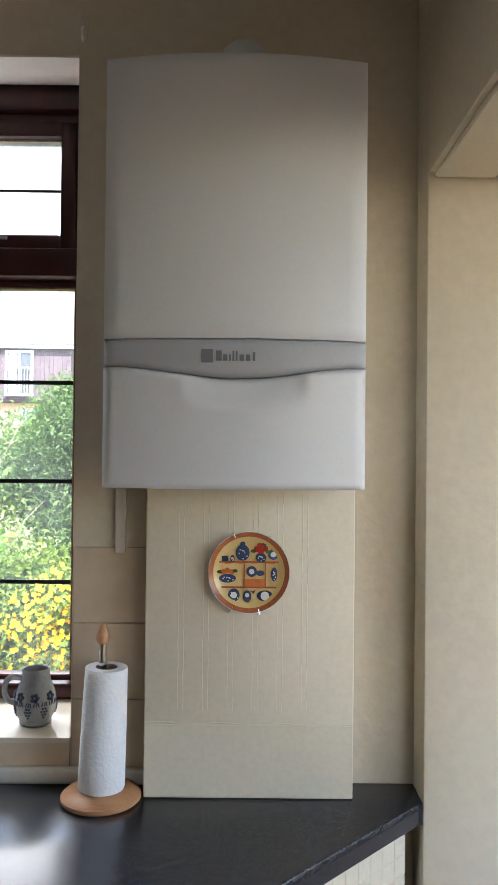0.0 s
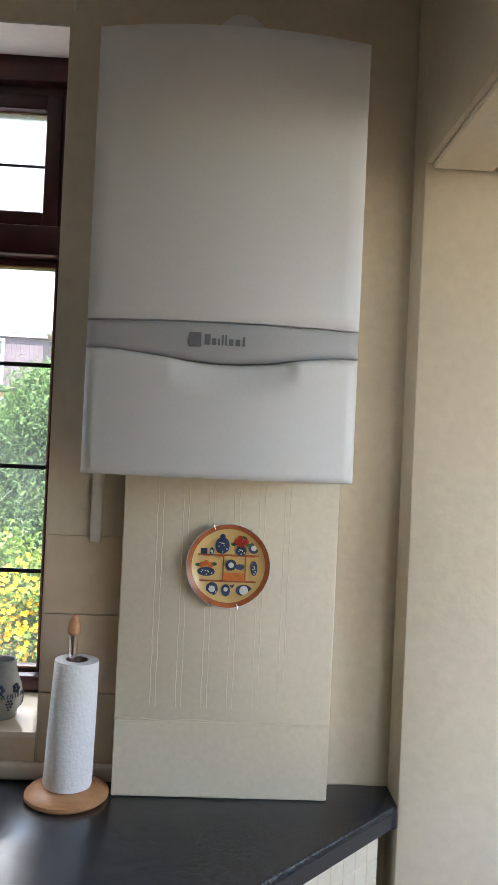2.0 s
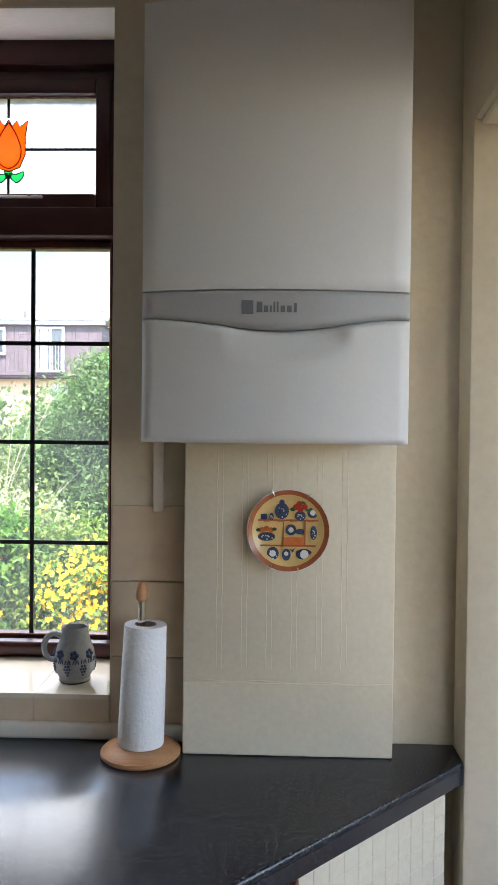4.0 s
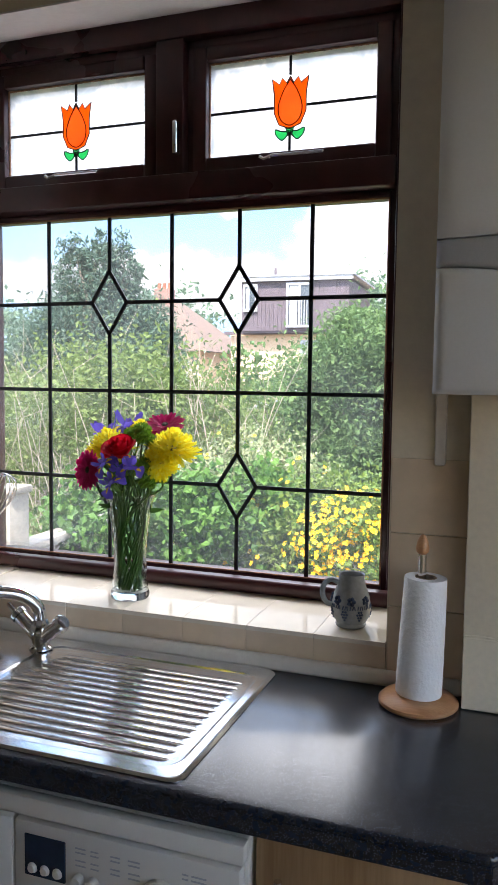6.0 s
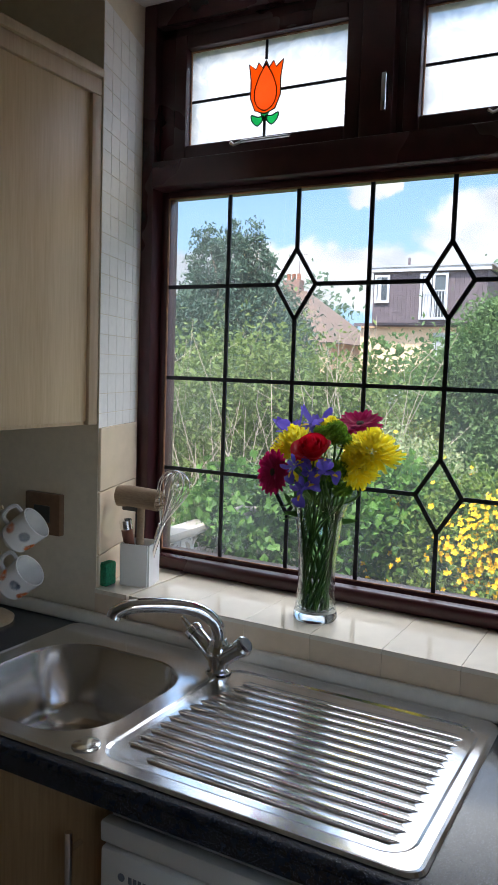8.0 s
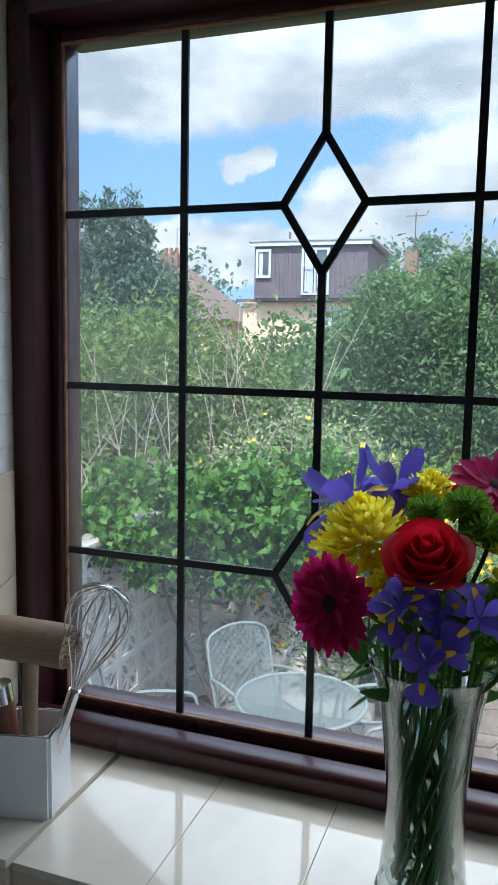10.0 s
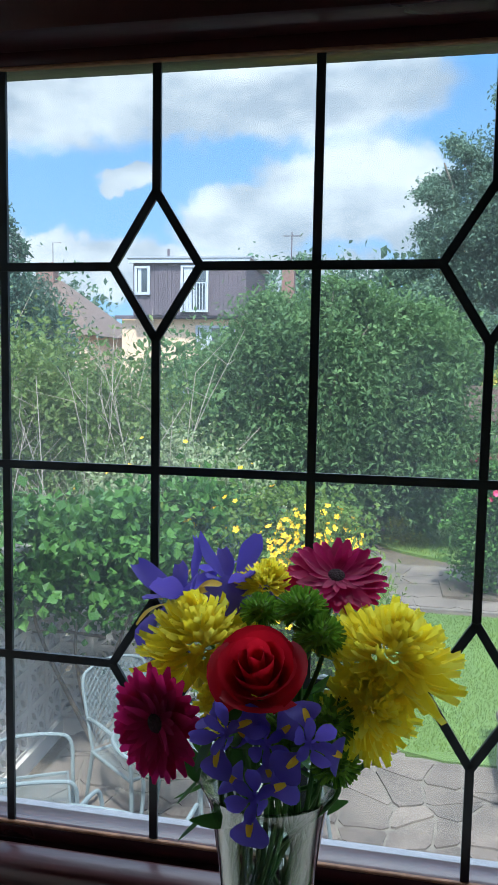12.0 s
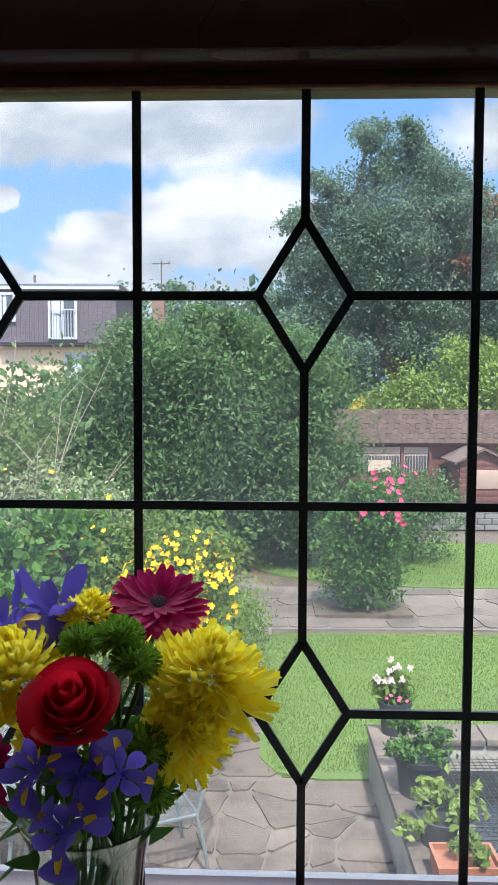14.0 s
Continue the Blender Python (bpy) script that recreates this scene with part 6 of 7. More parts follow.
for i in range(9):
    u = -1 + 2 * i / 8
    top = 0.93 - 0.06 * abs(u) ** 2.5
    g.append([bm.verts.new((0.25 * u * (0.94 + 0.06 * k / 6), 0.23 + 0.14 * (k / 6) + 0.03 * (1 - u * u) * 0.5, 0.44 + (top - 0.44) * k / 6)) for k in range(7)])
for i in range(8):
    for k in range(6):
        bm.faces.new((g[i][k], g[i + 1][k], g[i + 1][k + 1], g[i][k + 1]))
part("backrest", bm, M["mesh_metal"], chair)
pts = [(-0.235, 0.23, 0.43), (-0.24, 0.30, 0.66), (-0.235, 0.355, 0.84), (-0.17, 0.375, 0.905), (0, 0.395, 0.93), (0.17, 0.375, 0.905), (0.235, 0.355, 0.84), (0.24, 0.30, 0.66), (0.235, 0.23, 0.43)]
part("back_frame", tube(bmesh.new(), curve_pts(pts, 5), 0.011, 8), M["garden_metal"], chair)
part("seat_frame", tube(bmesh.new(), [(-0.24, 0.23, 0.42), (-0.24, -0.22, 0.42), (0.24, -0.22, 0.42), (0.24, 0.23, 0.42), (-0.24, 0.23, 0.42)], 0.011, 8), M["garden_metal"], chair)
for sx in (-1, 1):
    part("arm", tube(bmesh.new(), curve_pts([(0.24 * sx, 0.29, 0.62), (0.27 * sx, 0.10, 0.66), (0.275 * sx, -0.15, 0.65), (0.265 * sx, -0.24, 0.60), (0.25 * sx, -0.25, 0.40), (0.25 * sx, -0.25, 0.0)], 6), 0.012, 8), M["garden_metal"], chair)
    part("leg", tube(bmesh.new(), curve_pts([(0.24 * sx, 0.22, 0.43), (0.245 * sx, 0.27, 0.20), (0.25 * sx, 0.30, 0.0)], 5), 0.012, 8), M["garden_metal"], chair)
# each chair faces the table
spots = ((-2.24, 5.46), (-2.72, 4.85), (-1.98, 4.42), (-1.42, 5.45))
for i, (x, y) in enumerate(spots):
    yaw = math.degrees(math.atan2(TBY - y, TBX - x)) + 90
    if i == 0:
        chair.matrix_basis = pose(x, y, G, 0, 0, yaw)
    else:
        copy_thing(chair, pose(x, y, G, 0, 0, yaw))

# screen walls of pierced blocks
BS = 0.29
bm = bmesh.new()
w = 0.026
e = BS / 2
for a in ((-e, e, -e, -e + w), (-e, e, e - w, e), (-e, -e + w, -e + w, e - w), (e - w, e, -e + w, e - w)):
    box(bm, a[0], a[1], -0.036, 0.036, a[2], a[3])
for sx, sz in ((1, 1), (1, -1), (-1, 1), (-1, -1)):
    for bulge in (-1, 1):
        pts = []
        for k in range(6):
            t = k / 5
            dv = 0.036 * math.sin(math.pi * t) * bulge
            pts.append((sx * (t * (e - w) * 0.98) + dv * -sz * 0.707, sz * (t * (e - w) * 0.98) + dv * sx * 0.707))
        for p0, p1 in zip(pts, pts[1:]):
            bar_xz(bm, p0, p1, 0.026, -0.030, 0.030)
for a in range(4):
    c, s = round(math.cos(a * math.pi / 2)), round(math.sin(a * math.pi / 2))
    bar_xz(bm, (0.012 * c, 0.012 * s), ((e - w) * c, (e - w) * s), 0.024, -0.024, 0.024)
block_me = mesh_of(bm, "pierced_block", M["concrete"], soft=False)
SWX, SWY0, SWY1 = -3.28, 4.50, 6.53
screen = thing("screen_wall", (SWX, 5.5, G), "pale pierced concrete block screen wall overgrown with ivy", "screen wall", kind="structure")
part("footing", bx(SWX - 0.07, SWX + 0.07, SWY0, SWY1, G - 0.1, G + 0.10), M["concrete"], screen)
for i in range(7):
    for k in range(5 if i < 5 else 4):
        piece("pierced_block", block_me, Matrix.Translation((SWX, SWY0 + BS * (i + 0.5), G + 0.10 + BS * (k + 0.5))) @ pose(0, 0, 0, 0, 0, 90), screen)
part("coping", bx(SWX - 0.09, SWX + 0.09, SWY0, SWY0 + 5 * BS, G + 0.10 + 5 * BS, G + 0.16 + 5 * BS, bevel=0.012), M["pond_wall"], screen)
part("pillar", bx(SWX - 0.11, SWX + 0.11, SWY0 - 0.22, SWY0, G - 0.05, 0.74, bevel=0.01), M["pond_wall"], screen)
part("pillar_cap", bx(SWX - 0.13, SWX + 0.13, SWY0 - 0.24, SWY0 + 0.02, 0.74, 0.79, bevel=0.012), M["pond_wall"], screen)
screen2 = thing("screen_wall", (-2.3, SWY1, G), "low pierced concrete block screen wall behind the chairs", "screen wall", kind="structure")
part("footing", bx(SWX, -1.70, SWY1 - 0.07, SWY1 + 0.07, G - 0.1, G + 0.10), M["concrete"], screen2)
for i in range(5):
    for k in range(3):
        piece("pierced_block", block_me, Matrix.Translation((SWX + BS * (i + 0.5), SWY1, G + 0.10 + BS * (k + 0.5))), screen2)

# raised pond
PDX0, PDX1, PDY0, PDY1, PDZ, PT = 0.07, 4.2, 2.6, 6.60, -0.84, 0.22
pond = thing("raised_pond", (2, 4.6, G), "raised concrete garden pond covered with black netting", "pond")
for nm, a in (("wall", (PDX0, PDX0 + PT, PDY0, PDY1)), ("wall", (PDX0 + PT, PDX1, PDY1 - PT, PDY1)), ("wall", (PDX0 + PT, PDX1, PDY0, PDY0 + PT)), ("wall", (PDX1 - PT, PDX1, PDY0 + PT, PDY1 - PT))):
    part(nm, bx(*a, G - 0.05, PDZ - 0.05, bevel=0.004), M["pond_wall"], pond)
for k in range(8):
    y0 = PDY0 + k * (PDY1 - PDY0) / 8
    part("coping_stone", bx(PDX0 - 0.02, PDX0 + PT + 0.03, y0 + 0.004, y0 + (PDY1 - PDY0) / 8 - 0.004, PDZ - 0.05, PDZ + 0.004 * (k % 2), bevel=0.008), M["flag"], pond)
for k in range(7):
    x0 = PDX0 + PT + 0.035 + k * 0.55
    part("coping_stone", bx(x0, x0 + 0.54, PDY1 - PT - 0.03, PDY1 + 0.02, PDZ - 0.05, PDZ + 0.003 * (k % 2), bevel=0.008), M["flag_pink"], pond)
part("water", bx(PDX0 + PT, PDX1 - PT, PDY0 + PT, PDY1 - PT, G - 0.05, -1.08), M["pond_water"], pond, "dark still water", soft=False)
bm = bmesh.new()
for i in range(52):
    x = PDX0 + PT + 0.02 + i * 0.05
    tube(bm, [(x, 5.3, -0.985), (x, PDY1 - PT, -0.975)], 0.0022, 4)
for i in range(26):
    y = 5.3 + i * 0.046
    tube(bm, [(PDX0 + PT, y, -0.983), (PDX0 + PT + 2.6, y, -0.983)], 0.0022, 4)
ob = part("net", bm, M["net"], pond, "black plastic netting", soft=False)
ob["kind"] = "stuff"
part("ledge", bx(PDX0 + PT, PDX1 - PT, PDY0 + 1.35, PDY0 + 1.55, -1.09, -1.0, bevel=0.01), M["flag"], pond)
for k in range(60):
    rr = random.Random(k)
    x, y = rr.uniform(PDX0 + PT + 0.1, 1.8), rr.uniform(4.3, 5.9)
    bm = lathe(bmesh.new(), [(0, 0.004), (0.018, 0.004), (0.03 * rr.uniform(0.6, 1.1), 0.0)], (x, y, -1.078), 8)
    part("floating_leaf", bm, M["flag"], pond)


def planter(x, y, z, r, h, label, key="pot_black", square=False):
    ob = thing("plant_pot", (x, y, z), label, "plant pot", "pots on the pond edge")
    if square:
        bm = bmesh.new()
        q = lambda s, t: [(x - s, y - t), (x + s, y - t), (x + s, y + t), (x - s, y + t)]
        loft(bm, [(q(r * 0.9, r * 0.6), z), (q(r, r * 0.7), z + h), (q(r - 0.015, r * 0.7 - 0.015), z + h), (q(r - 0.02, r * 0.6), z + h - 0.03)], True)
        bmesh.ops.recalc_face_normals(bm, faces=bm.faces[:])
    else:
        bm = lathe(bmesh.new(), [(0, 0), (r * 0.78, 0), (r * 0.95, h * 0.86), (r * 1.03, h * 0.86), (r * 1.05, h), (r * 0.96, h), (r * 0.9, h - 0.03), (0, h - 0.035)], (x, y, z), 28)
    part("pot", bm, M[key], ob)
    return ob


p1 = planter(0.235, 6.47, PDZ + 0.005, 0.120, 0.24, "black plastic pot of white lilies on the pond wall")
leaves("plant", [(0.235, 6.50, PDZ + 0.33, 0.12, 0.12, 0.11)], 420, 0.030, M["border"], p1, 11, 0.3, 3.0, "narrow green lily leaves")
bm = bmesh.new()
for k in range(11):
    rr = random.Random(k + 40)
    c = Vector((0.235 + rr.uniform(-0.14, 0.14), 6.48 + rr.uniform(-0.08, 0.08), PDZ + rr.uniform(0.36, 0.56)))
    for i in range(6):
        petal(bm, aim(c, (rr.uniform(-1, 1), -0.6, 0.6), i * 1.047) @ Matrix.Rotation(-0.4, 4, "Y"), 0.033, 0.020, -0.1, 0.2, 3, 0.1)
part("blooms", bm, M["white_flower"], p1, "pale pink-white lily blooms")
p2 = planter(0.245, 5.62, PDZ + 0.001, 0.165, 0.25, "black plastic pot of bushy green herbs on the pond wall")
leaves("plant", [(0.22, 5.62, PDZ + 0.31, 0.17, 0.16, 0.11), (0.18, 5.75, PDZ + 0.38, 0.10, 0.10, 0.07)], 1100, 0.024, M["ivy"], p2, 12, 0.3, 1.5, "soft bushy green leaves")
bm = bmesh.new()
for k in range(5):
    rr = random.Random(k + 80)
    c = Vector((0.15 + rr.uniform(-0.1, 0.14), 5.95 + rr.uniform(-0.05, 0.05), PDZ + rr.uniform(0.42, 0.50)))
    for i in range(6):
        petal(bm, aim(c, (0, -0.5, 0.7), i * 1.047) @ Matrix.Rotation(-0.2, 4, "Y"), 0.013, 0.011, 0.1, 0.2, 2, 0.2)
part("blooms", bm, M["pink_flower"], p2, "small magenta blooms")
p3 = planter(0.250, 5.10, PDZ + 0.001, 0.15, 0.16, "green glazed bowl of sprawling plants on the pond wall", "pot_black")
leaves("plant", [(0.23, 5.10, PDZ + 0.22, 0.20, 0.16, 0.09), (0.06, 5.05, PDZ + 0.13, 0.10, 0.08, 0.04)], 800, 0.032, M["robinia"], p3, 13, 0.32, 1.5, "sprawling yellow-green leaves")
p4 = planter(0.275, 4.72, PDZ + 0.001, 0.16, 0.15, "terracotta plastic trough on the pond wall", "clay", True)
leaves("plant", [(0.30, 4.72, PDZ + 0.18, 0.12, 0.09, 0.06)], 300, 0.03, M["border"], p4, 14, 0.3, 1.6)
p5 = planter(0.75, 4.55, -1.0, 0.14, 0.12, "black basket of marsh plants in the pond", "pot_black")
leaves("plant", [(0.72, 4.55, -0.80, 0.24, 0.2, 0.18)], 600, 0.03, M["robinia"], p5, 15, 0.3, 1.8)


# ---- shrubs and trees ----
def limbs(ob, base, tips, r, key="bark", seed=0, seg=7):
    rr = random.Random(seed)
    b = Vector(base)
    for t in tips:
        t = Vector(t)
        mid = (b + t) / 2 + Vector((rr.uniform(-0.12, 0.12), rr.uniform(-0.12, 0.12), 0.1)) * (t - b).length
        part("limb", tube(bmesh.new(), curve_pts([b, mid, t], 5), r, seg, r * 0.25), M[key], ob)


def shrub(name, label, blobs, count, size, key, seed, clump=0.22, long=1.7, trunk=0.03, category="shrub", shell=0.55, per=45):
    c = blobs[0]
    base = (c[0], c[1], G - 0.03)
    ob = thing(name, base, label, category)
    top = (c[0], c[1], c[2])
    part("trunk", tube(bmesh.new(), curve_pts([base, (c[0] + trunk, c[1], (G + c[2]) / 2), top], 5), trunk * 1.3, 9, trunk * 0.6), M["bark"], ob)
    rr = random.Random(seed)
    limbs(ob, (c[0], c[1], (G * 0.6 + c[2] * 0.4)), [(b[0] + rr.uniform(-0.5, 0.5) * b[3], b[1] + rr.uniform(-0.5, 0.5) * b[4], b[2] + 0.4 * b[5]) for b in blobs for _ in range(2)], trunk * 0.6, seed=seed)
    leaves("crown", blobs, count, size, M[key], ob, seed, clump, long, shell=shell, per=per)
    return ob


def blooms(ob, blobs, count, size, key, seed, label, petals=5, front=True):
    """Single flowers spread over the outer face of a shrub."""
    rr = random.Random(seed)
    bm = bmesh.new()
    for _ in range(count):
        b = rr.choice(blobs)
        d = Vector((rr.gauss(0, 1), rr.gauss(-0.4 if front else 0, 1), rr.gauss(0.3, 0.8))).normalized()
        c = Vector((b[0] + d.x * b[3] * 1.04, b[1] + d.y * b[4] * 1.04, b[2] + d.z * b[5] * 1.04))
        s = size * rr.uniform(0.7, 1.2)
        n_ = (d + Vector((rr.uniform(-0.5, 0.5), -0.5, rr.uniform(-0.2, 0.6))))
        for i in range(petals):
            petal(bm, aim(c, n_, i * 2 * math.pi / petals) @ Matrix.Rotation(-0.25, 4, "Y"), s, s * 0.75, 0.1, 0.2, 2, 0.3)
    o = part("blooms", bm, M[key], ob, label)
    return o


yb_ = [(-1.62, 6.7, -0.10, 0.62, 0.75, 0.85), (-1.22, 6.45, 0.05, 0.34, 0.4, 0.60), (-2.2, 6.9, -0.35, 0.6, 0.6, 0.8)]
s1 = shrub("yellow_shrub", "green shrub covered in bright yellow flowers", yb_, 17000, 0.030, "border", 21)
blooms(s1, [(-1.26, 6.50, 0.36, 0.30, 0.30, 0.26), (-1.22, 6.40, 0.16, 0.30, 0.32, 0.34), (-1.42, 6.35, 0.20, 0.34, 0.34, 0.32), (-1.52, 6.25, -0.02, 0.32, 0.30, 0.40), (-1.30, 6.30, 0.05, 0.20, 0.20, 0.30)], 520, 0.024, "yellow_flower", 22, "bright yellow five-petalled flowers")
blooms(s1, [yb_[2], yb_[0]], 80, 0.028, "yellow_flower", 23, "bright yellow five-petalled flowers")
vb = [(-2.65, 7.6, 0.15, 0.70, 0.7, 0.85), (-2.05, 7.4, -0.05, 0.5, 0.5, 0.95), (-3.1, 7.8, -0.2, 0.7, 0.7, 0.9)]
s2 = shrub("variegated_shrub", "grey-green variegated shrub with small cream leaves", vb, 19000, 0.024, "variegated", 24, 0.2, 2.2)
blooms(s2, vb, 60, 0.026, "yellow_flower", 25, "scattered yellow flowers")
s3 = shrub("border_plants", "feathery green border plants beside the path", [(-1.05, 8.0, -0.75, 0.32, 0.9, 0.55), (-1.0, 9.1, -0.90, 0.28, 0.5, 0.40), (-1.25, 7.2, -0.75, 0.35, 0.6, 0.55)], 8000, 0.020, "border", 26, 0.3, 3.2)
s3["label"] = "feathery green border plants beside the path"
blooms(s3, [(-1.05, 8.0, -0.75, 0.32, 0.9, 0.55)], 8, 0.03, "yellow_flower", 27, "few yellow flowers")

ivy_b = [(-2.85, 6.15, 0.25, 0.55, 0.50, 0.42), (-2.40, 6.75, 0.20, 0.55, 0.45, 0.50), (-3.22, 5.60, 0.42, 0.36, 0.50, 0.30), (-3.16, 5.25, 0.18, 0.20, 0.26, 0.22), (-1.95, 6.95, 0.0, 0.40, 0.4, 0.45)]
ivy = thing("ivy", (-2.7, 6.2, G), "thick glossy green ivy over the screen wall", "ivy")
leaves("foliage", ivy_b, 10500, 0.062, M["ivy"], ivy, 28, 0.26, 1.15, droop=0.8, shell=0.75)
limbs(ivy, (-2.9, 6.3, G), [(-2.8, 6.1, 0.2), (-2.4, 6.7, 0.2), (-3.1, 5.7, 0.4), (-2.1, 6.8, -0.1)], 0.02, seed=4)

# shrub added as a dark ground for the shaded hollow and block holes
shrub("shade_shrub", "dark green shrub added to darken the hollow behind the screen wall", [(-2.4, 7.35, -0.65, 0.8, 0.4, 0.6), (-3.95, 5.5, -0.55, 0.42, 1.3, 0.75), (-2.5, 7.0, -0.6, 0.8, 0.25, 0.6)], 11000, 0.05, "laurel", 90)
tw = thing("twiggy_shrub", (-4.6, 8.2, G), "overgrown shrub with many bare pale twigs", "shrub")
rr = random.Random(9)
bm = bmesh.new()
for k in range(120):
    b = Vector((rr.uniform(-6.2, -2.9), rr.uniform(7.4, 9.6), G))
    hgt = rr.uniform(1.2, 3.4)
    t = b + Vector((rr.uniform(-0.9, 0.9), rr.uniform(-0.6, 0.4), hgt))
    m_ = (b + t) / 2 + Vector((rr.uniform(-0.3, 0.3), rr.uniform(-0.2, 0.2), 0.2))
    pts = curve_pts([b, m_, t], 4)
    tube(bm, pts, 0.009, 5, 0.003)
    for _ in range(3):
        q = pts[rr.randint(3, len(pts) - 1)]
        tube(bm, [q, q + Vector((rr.uniform(-0.35, 0.35), rr.uniform(-0.35, 0.2), rr.uniform(0.05, 0.4)))], 0.004, 4, 0.0015)
tw_o = part("twigs", bm, M["twig"], tw, "bare pale twigs")
tw_o["kind"] = "stuff"
leaves("crown", [(-4.9, 8.8, 1.35, 1.1, 0.8, 0.8), (-3.7, 9.0, 0.95, 0.9, 0.8, 0.75), (-5.8, 8.6, 0.6, 0.8, 0.8, 1.2), (-4.3, 8.9, 0.3, 1.4, 0.8, 0.8), (-3.2, 8.6, 0.6, 0.6, 0.5, 0.7), (-4.4, 7.8, -0.5, 1.3, 0.6, 0.5)], 26000, 0.040, M["privet"], tw, 29, 0.32, 1.9, shell=0.2)
leaves("shoots", [(-3.0, 8.8, 1.55, 0.14, 0.14, 0.34), (-3.35, 9.0, 1.72, 0.12, 0.12, 0.30), (-2.6, 8.7, 1.35, 0.13, 0.13, 0.26)], 190, 0.06, M["laurel"], tw, 30, 0.6, 1.5, "tall leafy shoots", 0.9)

shrub("laurel_tree", "broad dark green laurel tree", [(-1.7, 14.4, 1.05, 2.2, 1.7, 1.75), (-2.75, 14.6, 0.7, 1.5, 1.4, 1.6), (-0.2, 14.2, 0.15, 1.0, 1.2, 1.2), (-1.4, 13.6, -0.2, 2.2, 1.0, 0.9), (-0.6, 14.4, 1.9, 1.2, 1.1, 1.0), (-2.4, 14.3, 2.0, 1.1, 1.1, 0.9), (-0.3, 14.0, 1.2, 0.9, 0.9, 0.5), (-1.6, 14.2, 2.75, 0.6, 0.6, 0.35), (0.35, 14.0, 0.5, 0.6, 0.6, 0.4)], 125000, 0.046, "laurel", 31, 0.23, 2.2, 0.09, "tree", 0.5, 230)
rb = [(0.62, 11.1, -0.45, 0.52, 0.45, 0.75), (0.75, 11.0, 0.05, 0.35, 0.35, 0.40)]
s4 = shrub("rose_bush", "tall green rose bush with deep pink blooms", rb, 11000, 0.036, "ivy", 32, 0.24)
blooms(s4, [(0.85, 10.95, 0.12, 0.45, 0.35, 0.28)], 24, 0.046, "pink_flower", 33, "deep pink rose blooms", 7)
rb2 = [(1.95, 14.2, -0.45, 0.75, 0.6, 0.70), (1.4, 14.3, -0.35, 0.6, 0.5, 0.75)]
s5 = shrub("rose_bush", "spreading rose bush with deep pink blooms on the round lawn", rb2, 9000, 0.042, "laurel", 34, 0.24)
blooms(s5, [(1.3, 14.0, 0.05, 0.55, 0.4, 0.35), (1.6, 14.0, 0.1, 0.5, 0.4, 0.3)], 16, 0.055, "pink_flower", 35, "deep pink rose blooms", 7)
s6 = shrub("low_shrub", "low shrub with a few red blooms behind the lawn", [(-0.35, 16.3, -0.85, 0.6, 0.5, 0.5), (-1.4, 16.2, -0.7, 0.8, 0.5, 0.7)], 4000, 0.05, "laurel", 36)
blooms(s6, [(-0.1, 16.1, -0.75, 0.3, 0.3, 0.25)], 5, 0.06, "pink_flower", 37, "red blooms", 6)

big = [(4.45, 29.5, 8.0, 2.7, 2.4, 3.3), (2.45, 29.5, 6.6, 1.8, 2.0, 3.0), (6.25, 29.8, 6.6, 2.4, 2.2, 3.4), (4.05, 29.2, 4.3, 3.2, 2.4, 2.4), (1.55, 29.6, 8.5, 1.4, 1.3, 1.7), (1.45, 29.5, 5.9, 1.4, 1.5, 2.2), (3.85, 29.2, 10.6, 1.5, 1.5, 1.2), (6.45, 30.2, 9.0, 1.5, 1.5, 1.5), (8.6, 29.8, 6.2, 2.0, 2.0, 3.2)]
ob = shrub("ash_tree", "tall dark green tree with an open airy crown", big, 180000, 0.070, "oak_leaf", 38, 0.17, 1.8, 0.22, "tree", 0.45, 420)
leaves("reddish_sprays", [(6.6, 28.2, 6.4, 0.5, 0.4, 0.5), (7.8, 29.2, 7.9, 0.7, 0.5, 1.4)], 1300, 0.12, M["autumn"], ob, 39, 0.4, 1.6, "reddish brown leaf sprays")
shrub("robinia_tree", "bright yellow-green tree behind the summerhouse", [(5.0, 24.2, 1.9, 1.5, 1.2, 1.7), (3.6, 24.4, 1.3, 1.1, 1.0, 1.2), (6.4, 24.6, 1.8, 1.4, 1.2, 1.8)], 22000, 0.075, "robinia", 40, 0.25, 1.8, 0.08, "tree", 0.5, 220)
shrub("golden_shrub", "golden yellow shrub behind the summerhouse roof", [(2.25, 23.3, 1.1, 0.34, 0.32, 0.75)], 2200, 0.05, "golden", 41, 0.25, 1.8, 0.04)
shrub("cypress_tree", "tall blue-green conifer with pointed tops", [(-11.6, 20.3, 2.6, 1.9, 1.6, 2.3), (-12.3, 20.2, 4.9, 0.55, 0.5, 1.3), (-11.4, 20.3, 4.7, 0.7, 0.6, 1.2), (-10.7, 20.2, 4.8, 0.5, 0.5, 1.1), (-10.2, 20.5, 2.2, 1.2, 1.2, 1.9), (-13.4, 20.6, 1.8, 1.4, 1.3, 1.8)], 64000, 0.055, "conifer", 42, 0.22, 2.6, 0.14, "tree")
